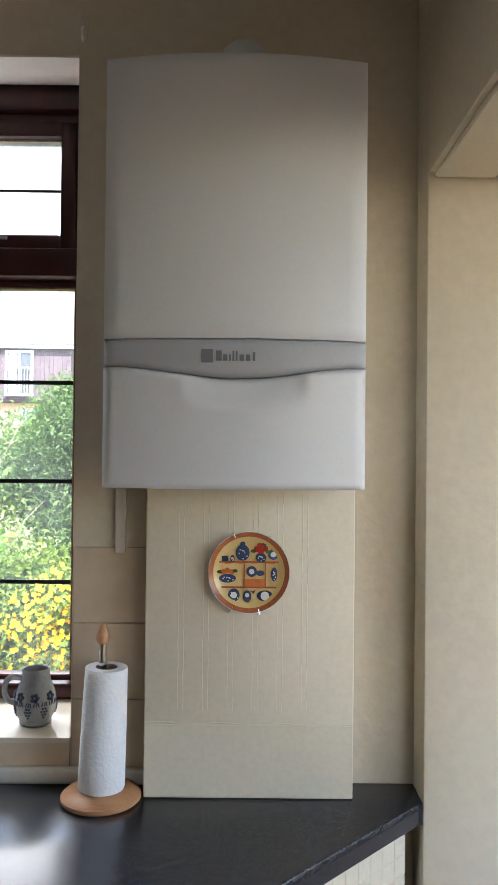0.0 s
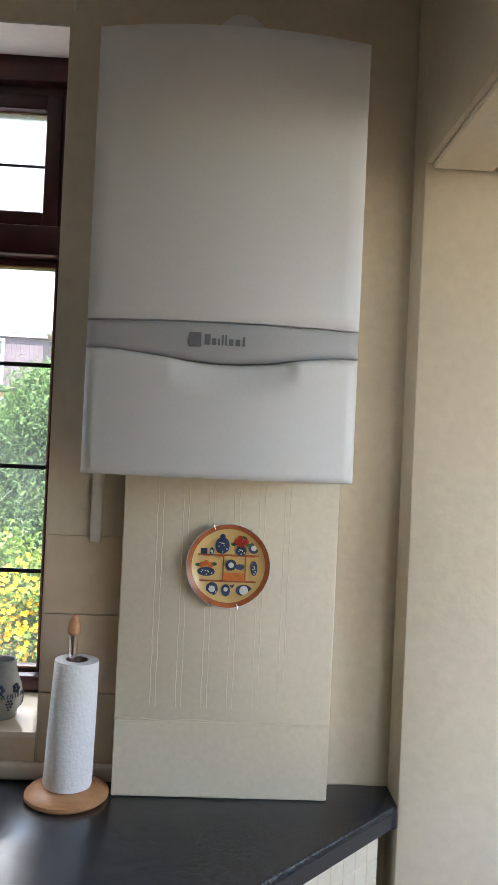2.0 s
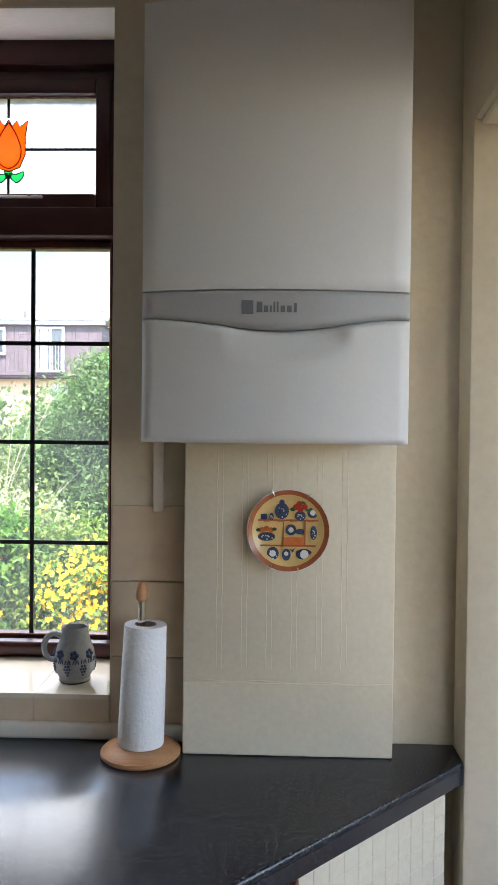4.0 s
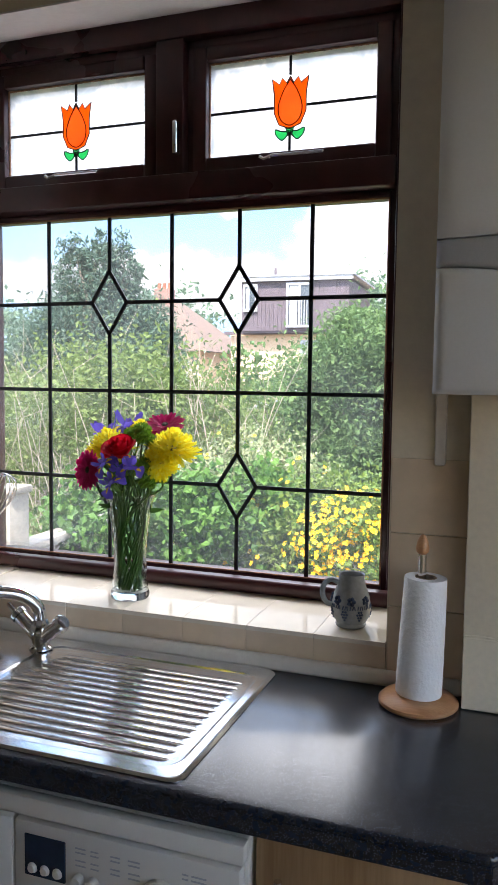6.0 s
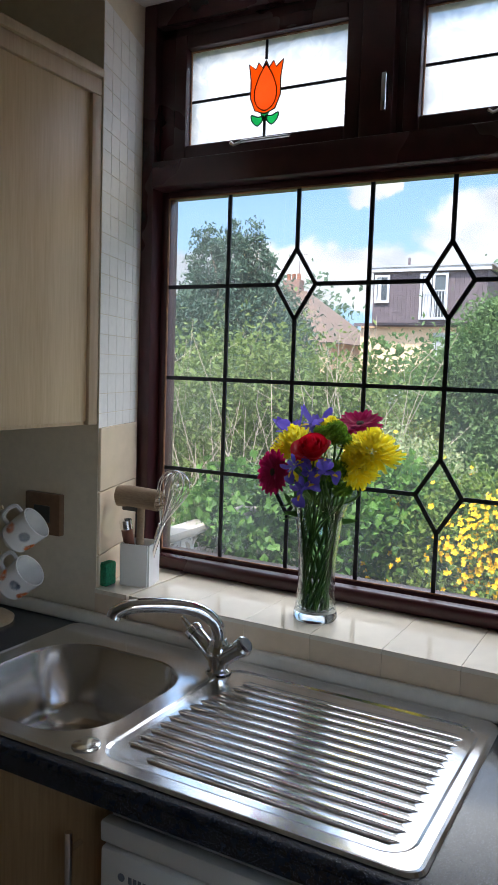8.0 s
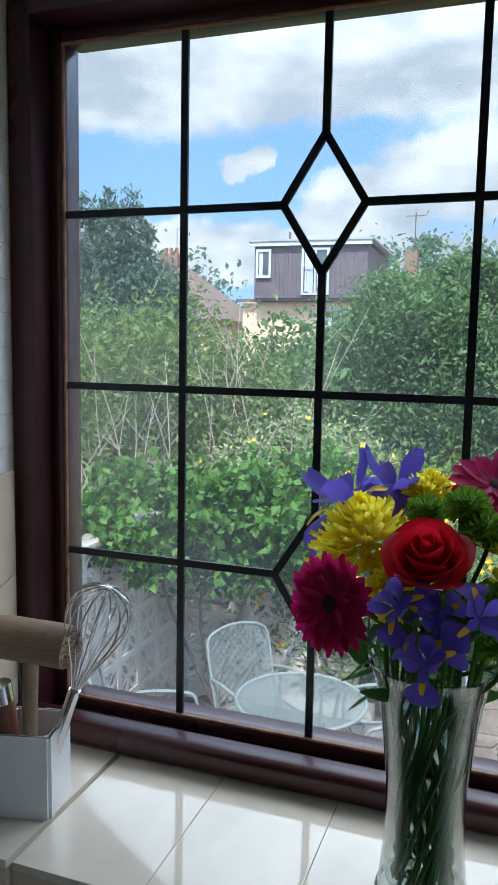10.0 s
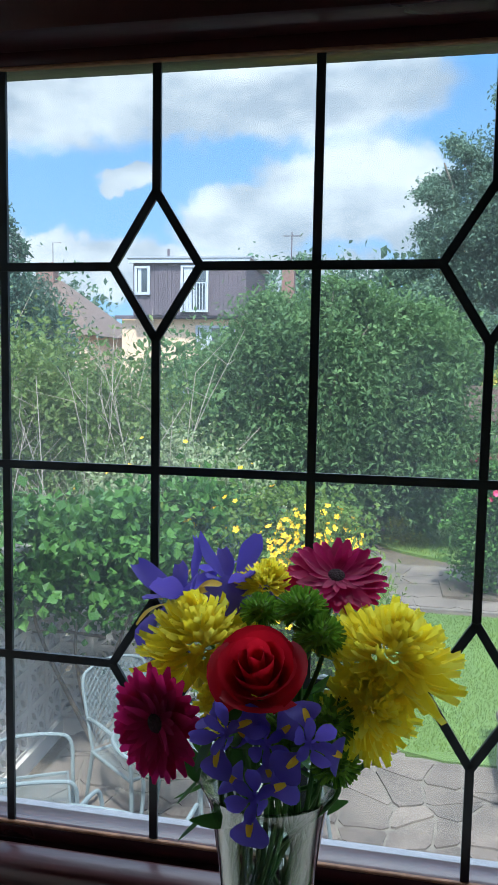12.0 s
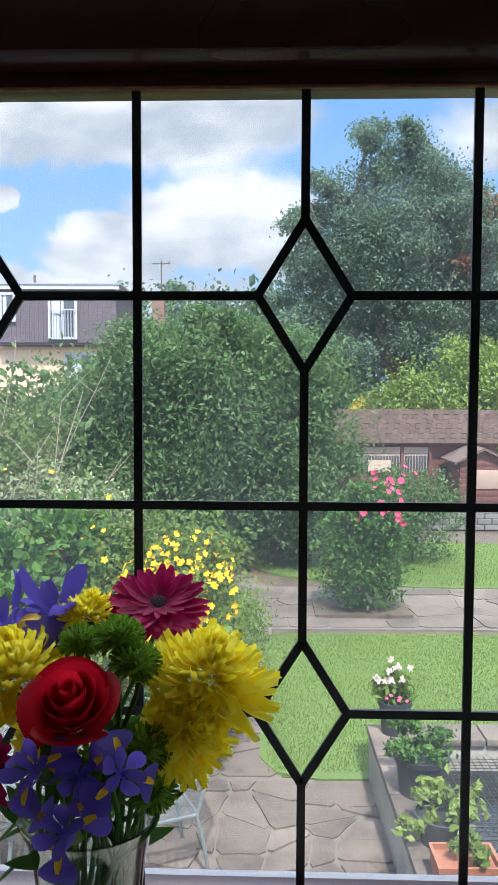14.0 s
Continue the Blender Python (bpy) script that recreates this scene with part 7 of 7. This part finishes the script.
for i, (x, y, z, r, h, k) in enumerate(((-14.5, 19, 0.3, 2.6, 1.9, "privet"), (-9.0, 15.5, 0.2, 1.8, 1.6, "privet"), (-7.0, 16.5, 0.1, 1.5, 1.5, "laurel"), (-8.8, 12.5, 0.0, 1.5, 1.5, "privet"), (-5.2, 17.5, 0.2, 1.3, 1.6, "laurel"))):
    shrub("hedge_shrub", "tall dense green hedge shrub along the boundary", [(x, y, z, r, 1.2, h), (x + r * 0.6, y + 0.3, z - 0.5, r * 0.7, 1.0, h * 0.8)], 9000, 0.07, k, 43 + i, 0.2, 1.8, 0.05)
for i, (x, y, z, r, h) in enumerate(((-8, 52, 5.2, 4.5, 3.8), (-1.5, 50, 5.0, 4.2, 4.0), (4, 48, 4.0, 4.5, 4.5), (10, 42, 5.0, 4.5, 5.5), (13, 34, 3.5, 3.4, 5.0), (10.5, 27, 1.8, 2.2, 3.2), (-22, 45, 3.5, 5, 4.2), (-30, 42, 3.0, 6, 4.5), (0.5, 36, 3.0, 2.8, 3.2), (9.2, 21.5, 0.9, 1.6, 2.3))):
    shrub("far_tree", "dark green tree in the distance beyond the gardens", [(x, y, z, r, r * 0.7, h), (x + r * 0.5, y, z - h * 0.3, r * 0.7, r * 0.6, h * 0.7), (x - r * 0.4, y, z + h * 0.2, r * 0.6, r * 0.6, h * 0.6)], 7000, 0.24, "oak_leaf", 60 + i, 0.25, 1.6, 0.2, "tree", 0.5, 150)

# ---- summerhouse, low wall, buildings ----
M["shed_wood"] = wood_mat("red_stained_boards", (0.085, 0.026, 0.02), (0.14, 0.045, 0.032), 0.6, axis=0, scale=10)
M["roof_tile"] = mat("brown_roof_tile", (0.125, 0.082, 0.062), 0.85, var=0.3, scale=3, bump=0.5, bscale=20, island=0.2)
M["white_paint"] = mat("white_exterior_paint", (0.72, 0.72, 0.70), 0.5, var=0.06, scale=6)
M["hut_trim"] = mat("dull_buff_paint", (0.34, 0.24, 0.18), 0.7, var=0.15, scale=4)
M["far_frame"] = mat("weathered_white_frame", (0.42, 0.43, 0.45), 0.6, var=0.1, scale=3)
M["dark_glass"] = mat("dark_window_glass", (0.05, 0.06, 0.07), 0.08, var=0.2, bump=0)
M["blind"] = mat("pale_blind", (0.42, 0.33, 0.23), 0.8, var=0.1)
M["render_peach"] = mat("peach_render", (0.66, 0.46, 0.30), 0.85, var=0.08, scale=1.5, bump=0.3)
M["slate"] = mat("purple_grey_hung_slate", (0.095, 0.072, 0.082), 0.7, var=0.15, scale=3, bump=0.3, bscale=20, island=0.15)
M["brick_far"] = mat("far_red_brick", (0.20, 0.115, 0.09), 0.85, var=0.25, scale=10)
M["felt"] = mat("grey_felt_roof", (0.30, 0.31, 0.33), 0.8, var=0.15)
hx0, hx1, hy = 0.55, 5.3, 20.4
hut = thing("summerhouse", (3, hy, G), "red-brown boarded summerhouse with a tiled roof", "summerhouse")
for k in range(9):
    z = G + k * 0.14
    part("board", bx(hx0, hx1, hy - 0.012 * (k % 2), hy + 0.05, z, z + 0.139, bevel=0.004), M["shed_wood"], hut)
part("wall", bx(hx0, hx1, hy + 0.05, hy + 2.2, G, 0.85), M["shed_wood"], hut)
part("fascia", bx(hx0 - 0.1, hx1 + 0.1, hy - 0.10, hy - 0.04, 0.70, 0.80, bevel=0.005), M["shed_wood"], hut)
bm = bmesh.new()
for r in range(7):
    for c in range(41):
        x0 = hx0 - 0.25 + c * 0.134 + (0.06 if r % 2 else 0)
        y0, z0 = hy - 0.22 + r * 0.19, 0.77 + r * 0.115
        box(bm, x0, x0 + 0.13, y0, y0 + 0.21, z0, z0 + 0.105 + 0.014 * (c % 2))
ob = part("roof", bm, M["roof_tile"], hut, "brown pantile roof", soft=False)
part("back_roof", hexa(bmesh.new(), [(hx0 - 0.25, hy + 1.1, 1.50), (hx1 + 0.2, hy + 1.1, 1.50), (hx1 + 0.2, hy + 1.1, 1.58), (hx0 - 0.25, hy + 1.1, 1.58)], [(hx0 - 0.25, hy + 2.4, 0.75), (hx1 + 0.2, hy + 2.4, 0.75), (hx1 + 0.2, hy + 2.4, 0.83), (hx0 - 0.25, hy + 2.4, 0.83)]), M["roof_tile"], hut, soft=False)
for x0, x1 in ((1.25, 1.70), (1.85, 2.85), (2.95, 3.55)):
    wdw = part("window", bx(x0, x1, hy - 0.03, hy + 0.0, 0.02, 0.66, bevel=0.004), M["dark_glass"], hut, "dark glazed window with white bars")
    bm = bmesh.new()
    for k in range(int((x1 - x0) / 0.07) + 1):
        x = x0 + k * 0.07
        box(bm, x, x + 0.015, hy - 0.045, hy - 0.031, 0.02, 0.46)
    box(bm, x0, x1, hy - 0.046, hy - 0.030, 0.44, 0.47)
    part("bars", bm, M["hut_trim"], wdw, soft=False)
    part("head_panel", bx(x0, x1, hy - 0.047, hy - 0.030, 0.50, 0.66), M["hut_trim"], wdw)
    part("post", bx(x1 + 0.02, x1 + 0.09, hy - 0.06, hy, G, 0.70), M["shed_wood"], hut)
part("blind", bx(2.05, 2.62, hy - 0.060, hy - 0.048, 0.02, 0.33), M["blind"], hut, "pale drawn blind")
cab = thing("garden_shed", (4.6, 19.3, G), "small red-brown gabled garden shed with a window", "shed")
part("wall", bx(4.0, 5.05, 19.0, 20.2, G, 0.42), M["shed_wood"], cab)
for k in range(12):
    z = G + k * 0.14
    part("board", bx(4.0, 5.05, 18.985, 19.0, z, z + 0.135, bevel=0.003), M["shed_wood"], cab)
part("gable", outline_prism_y(bmesh.new(), [(4.0, 0.42), (5.05, 0.42), (4.52, 0.68)], 18.99, 20.2), M["shed_wood"], cab, soft=False)
for s in (-1, 1):
    part("roof", hexa(bmesh.new(), [(4.52, 18.85, 0.69), (4.52 + s * 0.68, 18.85, 0.36), (4.52 + s * 0.68, 18.85, 0.41), (4.52, 18.85, 0.75)], [(4.52, 20.3, 0.69), (4.52 + s * 0.68, 20.3, 0.36), (4.52 + s * 0.68, 20.3, 0.41), (4.52, 20.3, 0.75)]), M["roof_tile"], cab, soft=False)
part("window", bx(4.38, 4.88, 18.965, 18.985, -0.22, 0.22, bevel=0.004), M["hut_trim"], cab, "pale shuttered window")
fence = thing("fence", (7.2, 19.8, G), "weathered grey timber fence panels", "fence", kind="structure")
for k in range(26):
    part("slat", bx(5.3 + k * 0.15, 5.44 + k * 0.15, 19.9, 19.93, G, 0.55 + 0.02 * (k % 3), bevel=0.004), M["old_wood"], fence)
lw_ = thing("low_wall", (4, 17.3, G), "low grey stone garden wall", "wall", kind="structure")
M["stone"] = mat("grey_walling_stone", (0.15, 0.14, 0.125), 0.9, var=0.25, scale=6, bump=0.6, bscale=30, rand=0.2)
st_me = mesh_of(bx(0, 0.29, 0, 0.2, 0, 0.115, bevel=0.012, seg=1), "stone", M["stone"], soft=False)
for r in range(4):
    for c in range(18):
        piece("stone", st_me, Matrix.Translation((2.6 + c * 0.30 + (0.15 if r % 2 else 0), 17.3, G + r * 0.12)), lw_)

# house with the slate-hung dormer
H0, H1, HY = -9.95, -5.75, 28.6
house = thing("house", (-7.5, 31, G), "peach-rendered house with a grey slate-hung loft dormer", "house")
part("wall", bx(H0 - 0.6, H1 + 1.0, HY + 0.5, HY + 7, G, 3.75), M["render_peach"], house)
bm = bmesh.new()
for r in range(15):
    for c in range(26):
        x0 = H0 + c * (H1 - H0) / 26
        box(bm, x0 + 0.004, x0 + (H1 - H0) / 26 - 0.001, HY - 0.012 * 1, HY + 0.06, 3.78 + r * 0.125 + 0.002, 3.78 + (r + 1) * 0.125)
part("dormer_cladding", bm, M["slate"], house, "purple-grey hung slates", soft=False)
part("dormer", bx(H0, H1, HY + 0.05, HY + 4.5, 3.7, 5.66), M["slate"], house)
part("fascia", bx(H0 - 0.15, H1 + 0.15, HY - 0.18, HY - 0.05, 5.64, 5.80), M["far_frame"], house, "white fascia board")
part("flat_roof", bx(H0 - 0.2, H1 + 0.2, HY - 0.22, HY + 4.6, 5.80, 5.86), M["felt"], house)
part("gutter", bx(H0 - 0.8, H1 + 1.2, HY + 0.25, HY + 0.40, 3.66, 3.78), M["slate"], house)


def far_window(parent, x0, x1, z0, z1, y, bars=1, rail=False):
    wdw = part("window", bx(x0, x1, y - 0.05, y, z0, z1), M["dark_glass"], parent, "white framed window")
    bm = bmesh.new()
    t = 0.09
    for a in ((x0 - t, x0, z0 - t, z1 + t), (x1, x1 + t, z0 - t, z1 + t), (x0, x1, z0 - t, z0), (x0, x1, z1, z1 + t)):
        box(bm, a[0], a[1], y - 0.10, y - 0.02, a[2], a[3])
    for k in range(bars):
        x = x0 + (x1 - x0) * (k + 1) / (bars + 1)
        box(bm, x - 0.04, x + 0.04, y - 0.09, y - 0.03, z0, z1)
    part("frame", bm, M["far_frame"], wdw, soft=False)
    part("net_curtain", bx(x0 + 0.03, x0 + (x1 - x0) * 0.4, y - 0.056, y - 0.05, z0, z1), M["far_frame"], wdw)
    if rail:
        bm = bmesh.new()
        for k in range(9):
            x = x0 + k * (x1 - x0) / 8
            box(bm, x - 0.012, x + 0.012, y - 0.17, y - 0.15, z0, z0 + 0.95)
        box(bm, x0 - 0.05, x1 + 0.05, y - 0.175, y - 0.145, z0 + 0.93, z0 + 0.97)
        part("rail", bm, M["far_frame"], wdw, "white balcony rail", soft=False)


far_window(house, -9.78, -9.38, 4.60, 5.45, HY - 0.012, 0)
far_window(house, -8.05, -7.2, 3.98, 5.48, HY - 0.012, 1, True)
far_window(house, -7.6, -6.3, 2.5, 3.35, HY + 0.5, 2)
part("vent_pipe", tube(bmesh.new(), [(-8.9, HY + 1, 5.8), (-8.9, HY + 1, 6.3)], 0.05, 8), M["slate"], house)
stack = part("chimney", bx(-5.05, -4.55, 33.0, 33.6, 3.7, 5.95), M["brick_far"], house, "red brick chimney")
bm = bmesh.new()
tube(bm, [(-4.7, 33.3, 5.9), (-4.7, 33.3, 7.5)], 0.025, 6)
for k in range(6):
    tube(bm, [(-5.0 + 0.12 * k, 33.1, 7.35), (-5.0 + 0.12 * k, 33.5, 7.35)], 0.012, 5)
tube(bm, [(-5.1, 33.3, 7.35), (-4.3, 33.3, 7.35)], 0.014, 5)
part("aerial", bm, M["slate"], house, "television aerial")

house2 = thing("house", (-16.5, 36, G), "brick house with a hipped brown tiled roof", "house")
part("wall", bx(-20, -12.6, 33.5, 40, G, 3.2), M["render_peach"], house2)
bm = bmesh.new()
hexa(bm, [(-20.4, 33.1, 3.2), (-12.2, 33.1, 3.2), (-12.2, 40.4, 3.2), (-20.4, 40.4, 3.2)], [(-17.6, 36.6, 5.9), (-15.2, 36.6, 5.9), (-15.2, 36.9, 5.9), (-17.6, 36.9, 5.9)])
part("roof", bm, M["roof_tile"], house2, "brown tiled hipped roof", soft=False)
for x in (-15.9, -18.3):
    c = part("chimney", bx(x - 0.45, x + 0.45, 36.3, 36.9, 5.0, 6.45), M["brick_far"], house2, "red brick chimney")
    for k in range(3):
        part("chimney_pot", lathe(bmesh.new(), [(0.11, 0), (0.09, 0.3), (0.10, 0.32), (0, 0.32)], (x - 0.28 + 0.28 * k, 36.6, 6.45), 12), M["clay"], c)
    part("aerial", tube(bmesh.new(), [(x + 0.3, 36.6, 6.4), (x + 0.3, 36.6, 7.7), (x + 0.7, 36.6, 7.7)], 0.02, 5), M["slate"], house2)
far_window(house2, -16.4, -15.2, 1.6, 2.7, 33.5, 1)
far_window(house2, -14.3, -13.3, 1.6, 2.7, 33.5, 1)
for i, (x0, x1, y, zt, key) in enumerate(((-5.6, -4.0, 17.0, 0.95, "felt"), (-4.05, -3.3, 17.6, 1.15, "white_paint"))):
    out = thing("outbuilding", ((x0 + x1) / 2, y, G), "low outbuilding with a pale flat roof behind the shrubs", "outbuilding")
    part("wall", bx(x0, x1, y, y + 2, G, zt - 0.1), M["brick_far"], out)
    part("roof", hexa(bmesh.new(), [(x0 - 0.1, y - 0.1, zt - 0.1), (x1 + 0.1, y - 0.1, zt - 0.1), (x1 + 0.1, y - 0.1, zt), (x0 - 0.1, y - 0.1, zt)], [(x0 - 0.1, y + 2.1, zt + 0.25), (x1 + 0.1, y + 2.1, zt + 0.25), (x1 + 0.1, y + 2.1, zt + 0.35), (x0 - 0.1, y + 2.1, zt + 0.35)]), M[key], out)

# ---- sky with drifting cumulus, far beyond the gardens ----
m, n, l, p = nodes_of("summer_sky")
n.remove(p)
tc = n.new("ShaderNodeTexCoord")
sep = n.new("ShaderNodeSeparateXYZ")
l.new(tc.outputs["Object"], sep.inputs[0])
warp = n.new("ShaderNodeTexNoise")
warp.inputs["Scale"].default_value, warp.inputs["Detail"].default_value, warp.inputs["Roughness"].default_value = 0.075, 8, 0.6
l.new(tc.outputs["Object"], warp.inputs["Vector"])
shift = n.new("ShaderNodeVectorMath")
shift.operation = "MULTIPLY_ADD"
shift.inputs[1].default_value, shift.inputs[2].default_value = (26, 0, 15), (-13, 0, -7.5)
l.new(warp.outputs["Color"], shift.inputs[0])
moved = n.new("ShaderNodeVectorMath")
l.new(tc.outputs["Object"], moved.inputs[0])
l.new(shift.outputs[0], moved.inputs[1])
field = None
# cloud banks: centre and half-size along the horizon and upwards
for cx, cz, rx, rz in ((0, 205, 330, 118), (-60, 63, 62, 13), (-22, 66, 30, 14), (-100, 58, 40, 12), (-61, 43, 6, 3.5), (-36, 34, 17, 8), (-14, 41, 19, 13), (-2, 38, 12, 12), (-75, 23, 50, 7), (-28, 22, 24, 6), (75, 58, 40, 12), (105, 34, 30, 9), (-140, 40, 30, 12)):
    q = n.new("ShaderNodeVectorMath")
    q.operation = "MULTIPLY_ADD"
    q.inputs[1].default_value, q.inputs[2].default_value = (1 / rx, 0, 1 / rz), (-cx / rx, 0, -cz / rz)
    l.new(moved.outputs[0], q.inputs[0])
    d = n.new("ShaderNodeVectorMath")
    d.operation = "LENGTH"
    l.new(q.outputs[0], d.inputs[0])
    if field is None:
        field = d.outputs["Value"]
    else:
        mn = n.new("ShaderNodeMath")
        mn.operation = "SMOOTH_MIN"
        mn.inputs[2].default_value = 0.25
        l.new(field, mn.inputs[0])
        l.new(d.outputs["Value"], mn.inputs[1])
        field = mn.outputs[0]
height = n.new("ShaderNodeMapRange")
height.inputs[1].default_value, height.inputs[2].default_value = 0, 170
l.new(sep.outputs[2], height.inputs[0])
blue = n.new("ShaderNodeValToRGB")
blue.color_ramp.elements[0].color, blue.color_ramp.elements[1].color = (0.44, 0.66, 0.90, 1), (0.14, 0.35, 0.71, 1)
blue.color_ramp.elements[0].position, blue.color_ramp.elements[1].position = 0.02, 0.55
l.new(height.outputs[0], blue.inputs[0])
cover = n.new("ShaderNodeMapRange")
cover.interpolation_type = "SMOOTHSTEP"
cover.inputs[1].default_value, cover.inputs[2].default_value = 1.12, 0.78
l.new(field, cover.inputs[0])
mp2 = n.new("ShaderNodeMapping")
mp2.inputs["Scale"].default_value = (0.0085, 0.0085, 0.016)
mp2.inputs["Location"].default_value = (1.35, 0.0, 0.70)
l.new(tc.outputs["Object"], mp2.inputs[0])
c2 = n.new("ShaderNodeTexNoise")
c2.inputs["Scale"].default_value, c2.inputs["Detail"].default_value, c2.inputs["Roughness"].default_value = 4.2, 6, 0.55
l.new(mp2.outputs[0], c2.inputs["Vector"])
grey = n.new("ShaderNodeValToRGB")
grey.color_ramp.elements[0].position, grey.color_ramp.elements[1].position = 0.38, 0.60
grey.color_ramp.elements[0].color, grey.color_ramp.elements[1].color = (0.90, 0.89, 0.87, 1), (0.50, 0.54, 0.59, 1)
l.new(c2.outputs[0], grey.inputs[0])
mixc = n.new("ShaderNodeMix")
mixc.data_type = "RGBA"
l.new(cover.outputs[0], mixc.inputs[0])
l.new(blue.outputs[0], mixc.inputs[6])
l.new(grey.outputs[0], mixc.inputs[7])
em = n.new("ShaderNodeEmission")
glare = n.new("ShaderNodeMapRange")
glare.interpolation_type = "SMOOTHSTEP"
glare.inputs[1].default_value, glare.inputs[2].default_value = 62, 140
glare.inputs[3].default_value, glare.inputs[4].default_value = 0.45, 2.9
l.new(sep.outputs[2], glare.inputs[0])
l.new(glare.outputs[0], em.inputs[1])
l.new(mixc.outputs[2], em.inputs[0])
l.new(em.outputs[0], n["Material Output"].inputs[0])
bm = bmesh.new()
g = []
for i in range(25):
    a = radians(-75 + 150 * i / 24)
    g.append([bm.verts.new((180 * math.sin(a), 180 * math.cos(a), z)) for z in (-12, 60, 140, 260)])
for i in range(24):
    for k in range(3):
        bm.faces.new((g[i][k], g[i + 1][k], g[i + 1][k + 1], g[i][k + 1]))
backdrop = part("backdrop", bm, m)
tagged(backdrop, "blue summer sky with white cumulus clouds", "sky", kind="structure")

# ---- paving, laid stone by stone ----
patio = thing("pavement", (-1, 4.5, G), "crazy paving of uneven flagstones with pale joints", "paving", kind="structure")
part("mortar_bed", prism(bmesh.new(), [(-3.1, 2.0), (0.10, 2.0), (0.10, 6.60), (-0.58, 6.60), (-0.58, 10.3), (9, 10.3), (9, 12.3), (-0.6, 12.4), (-1.2, 14.2), (-0.9, 16.4), (-2.6, 16.4), (-2.4, 12.0), (-2.2, 10.0), (-1.9, 6.60), (-3.1, 6.60)], G - 0.06, G - 0.006), M["joint"], patio, soft=False)


def stones(x0, x1, y0, y1, nx, ny, seed, key, jitter=0.32, keep=None):
    """Flagstones from a shaken grid, each its own slab."""
    rr = random.Random(seed)
    px = [[(x0 + (x1 - x0) * i / nx + (rr.uniform(-1, 1) * jitter * (x1 - x0) / nx if 0 < i < nx else 0), y0 + (y1 - y0) * k / ny + (rr.uniform(-1, 1) * jitter * (y1 - y0) / ny if 0 < k < ny else 0)) for k in range(ny + 1)] for i in range(nx + 1)]
    for i in range(nx):
        for k in range(ny):
            q = [Vector((*px[a][b], 0)) for a, b in ((i, k), (i + 1, k), (i + 1, k + 1), (i, k + 1))]
            c = sum(q, Vector()) / 4
            if keep and not keep(c.x, c.y):
                continue
            o = []
            for j in range(4):
                a, b = q[j], q[(j + 1) % 4]
                for t in (0.12, 0.5, 0.88):
                    v = a.lerp(b, t)
                    v = v + (c - v).normalized() * rr.uniform(0.007, 0.018 if t == 0.5 else 0.013)
                    o.append((v.x, v.y))
            part("flagstone", prism(bmesh.new(), o, G - 0.05, G + rr.uniform(0.0, 0.012)), M[key], patio, soft=False)


stones(-3.08, 0.09, 2.4, 6.55, 12, 15, 1, "flag", 0.46)
stones(-1.95, -0.60, 6.6, 10.25, 3, 9, 2, "flag")
stones(-2.2, 6.0, 10.35, 12.25, 14, 4, 3, "flag_pink", keep=lambda x, y: not (0.0 < x < 1.2 and y > 10.9))
stones(-2.2, -1.0, 12.3, 16.3, 2, 8, 4, "flag_pink")
bed = part("flower_bed", prism(bmesh.new(), [(0.0, 10.75), (1.25, 10.75), (1.25, 11.5), (0.0, 11.5)], G - 0.05, G + 0.04), M["soil"])
tagged(bed, "small bed of bare soil under the rose bush", "flower bed", kind="structure")

# the garden and all beyond it lie turned a little against the kitchen wall, and the far end lies lower
GARDEN_TURN = Matrix.Translation((-0.82, 0.97, 0)) @ Matrix.Rotation(radians(1.4), 4, "Z") @ Matrix.Translation((0.82, -0.97, 0))
house2.location.x -= 1.0
for ob in [o for o in bpy.data.objects if o not in before_garden and o.parent is None and o not in (ground, backdrop) and o.name != "foundation"]:
    if ob.location.y > 19:
        ob.location.z -= 0.35
    ob.matrix_basis = GARDEN_TURN @ ob.matrix_basis
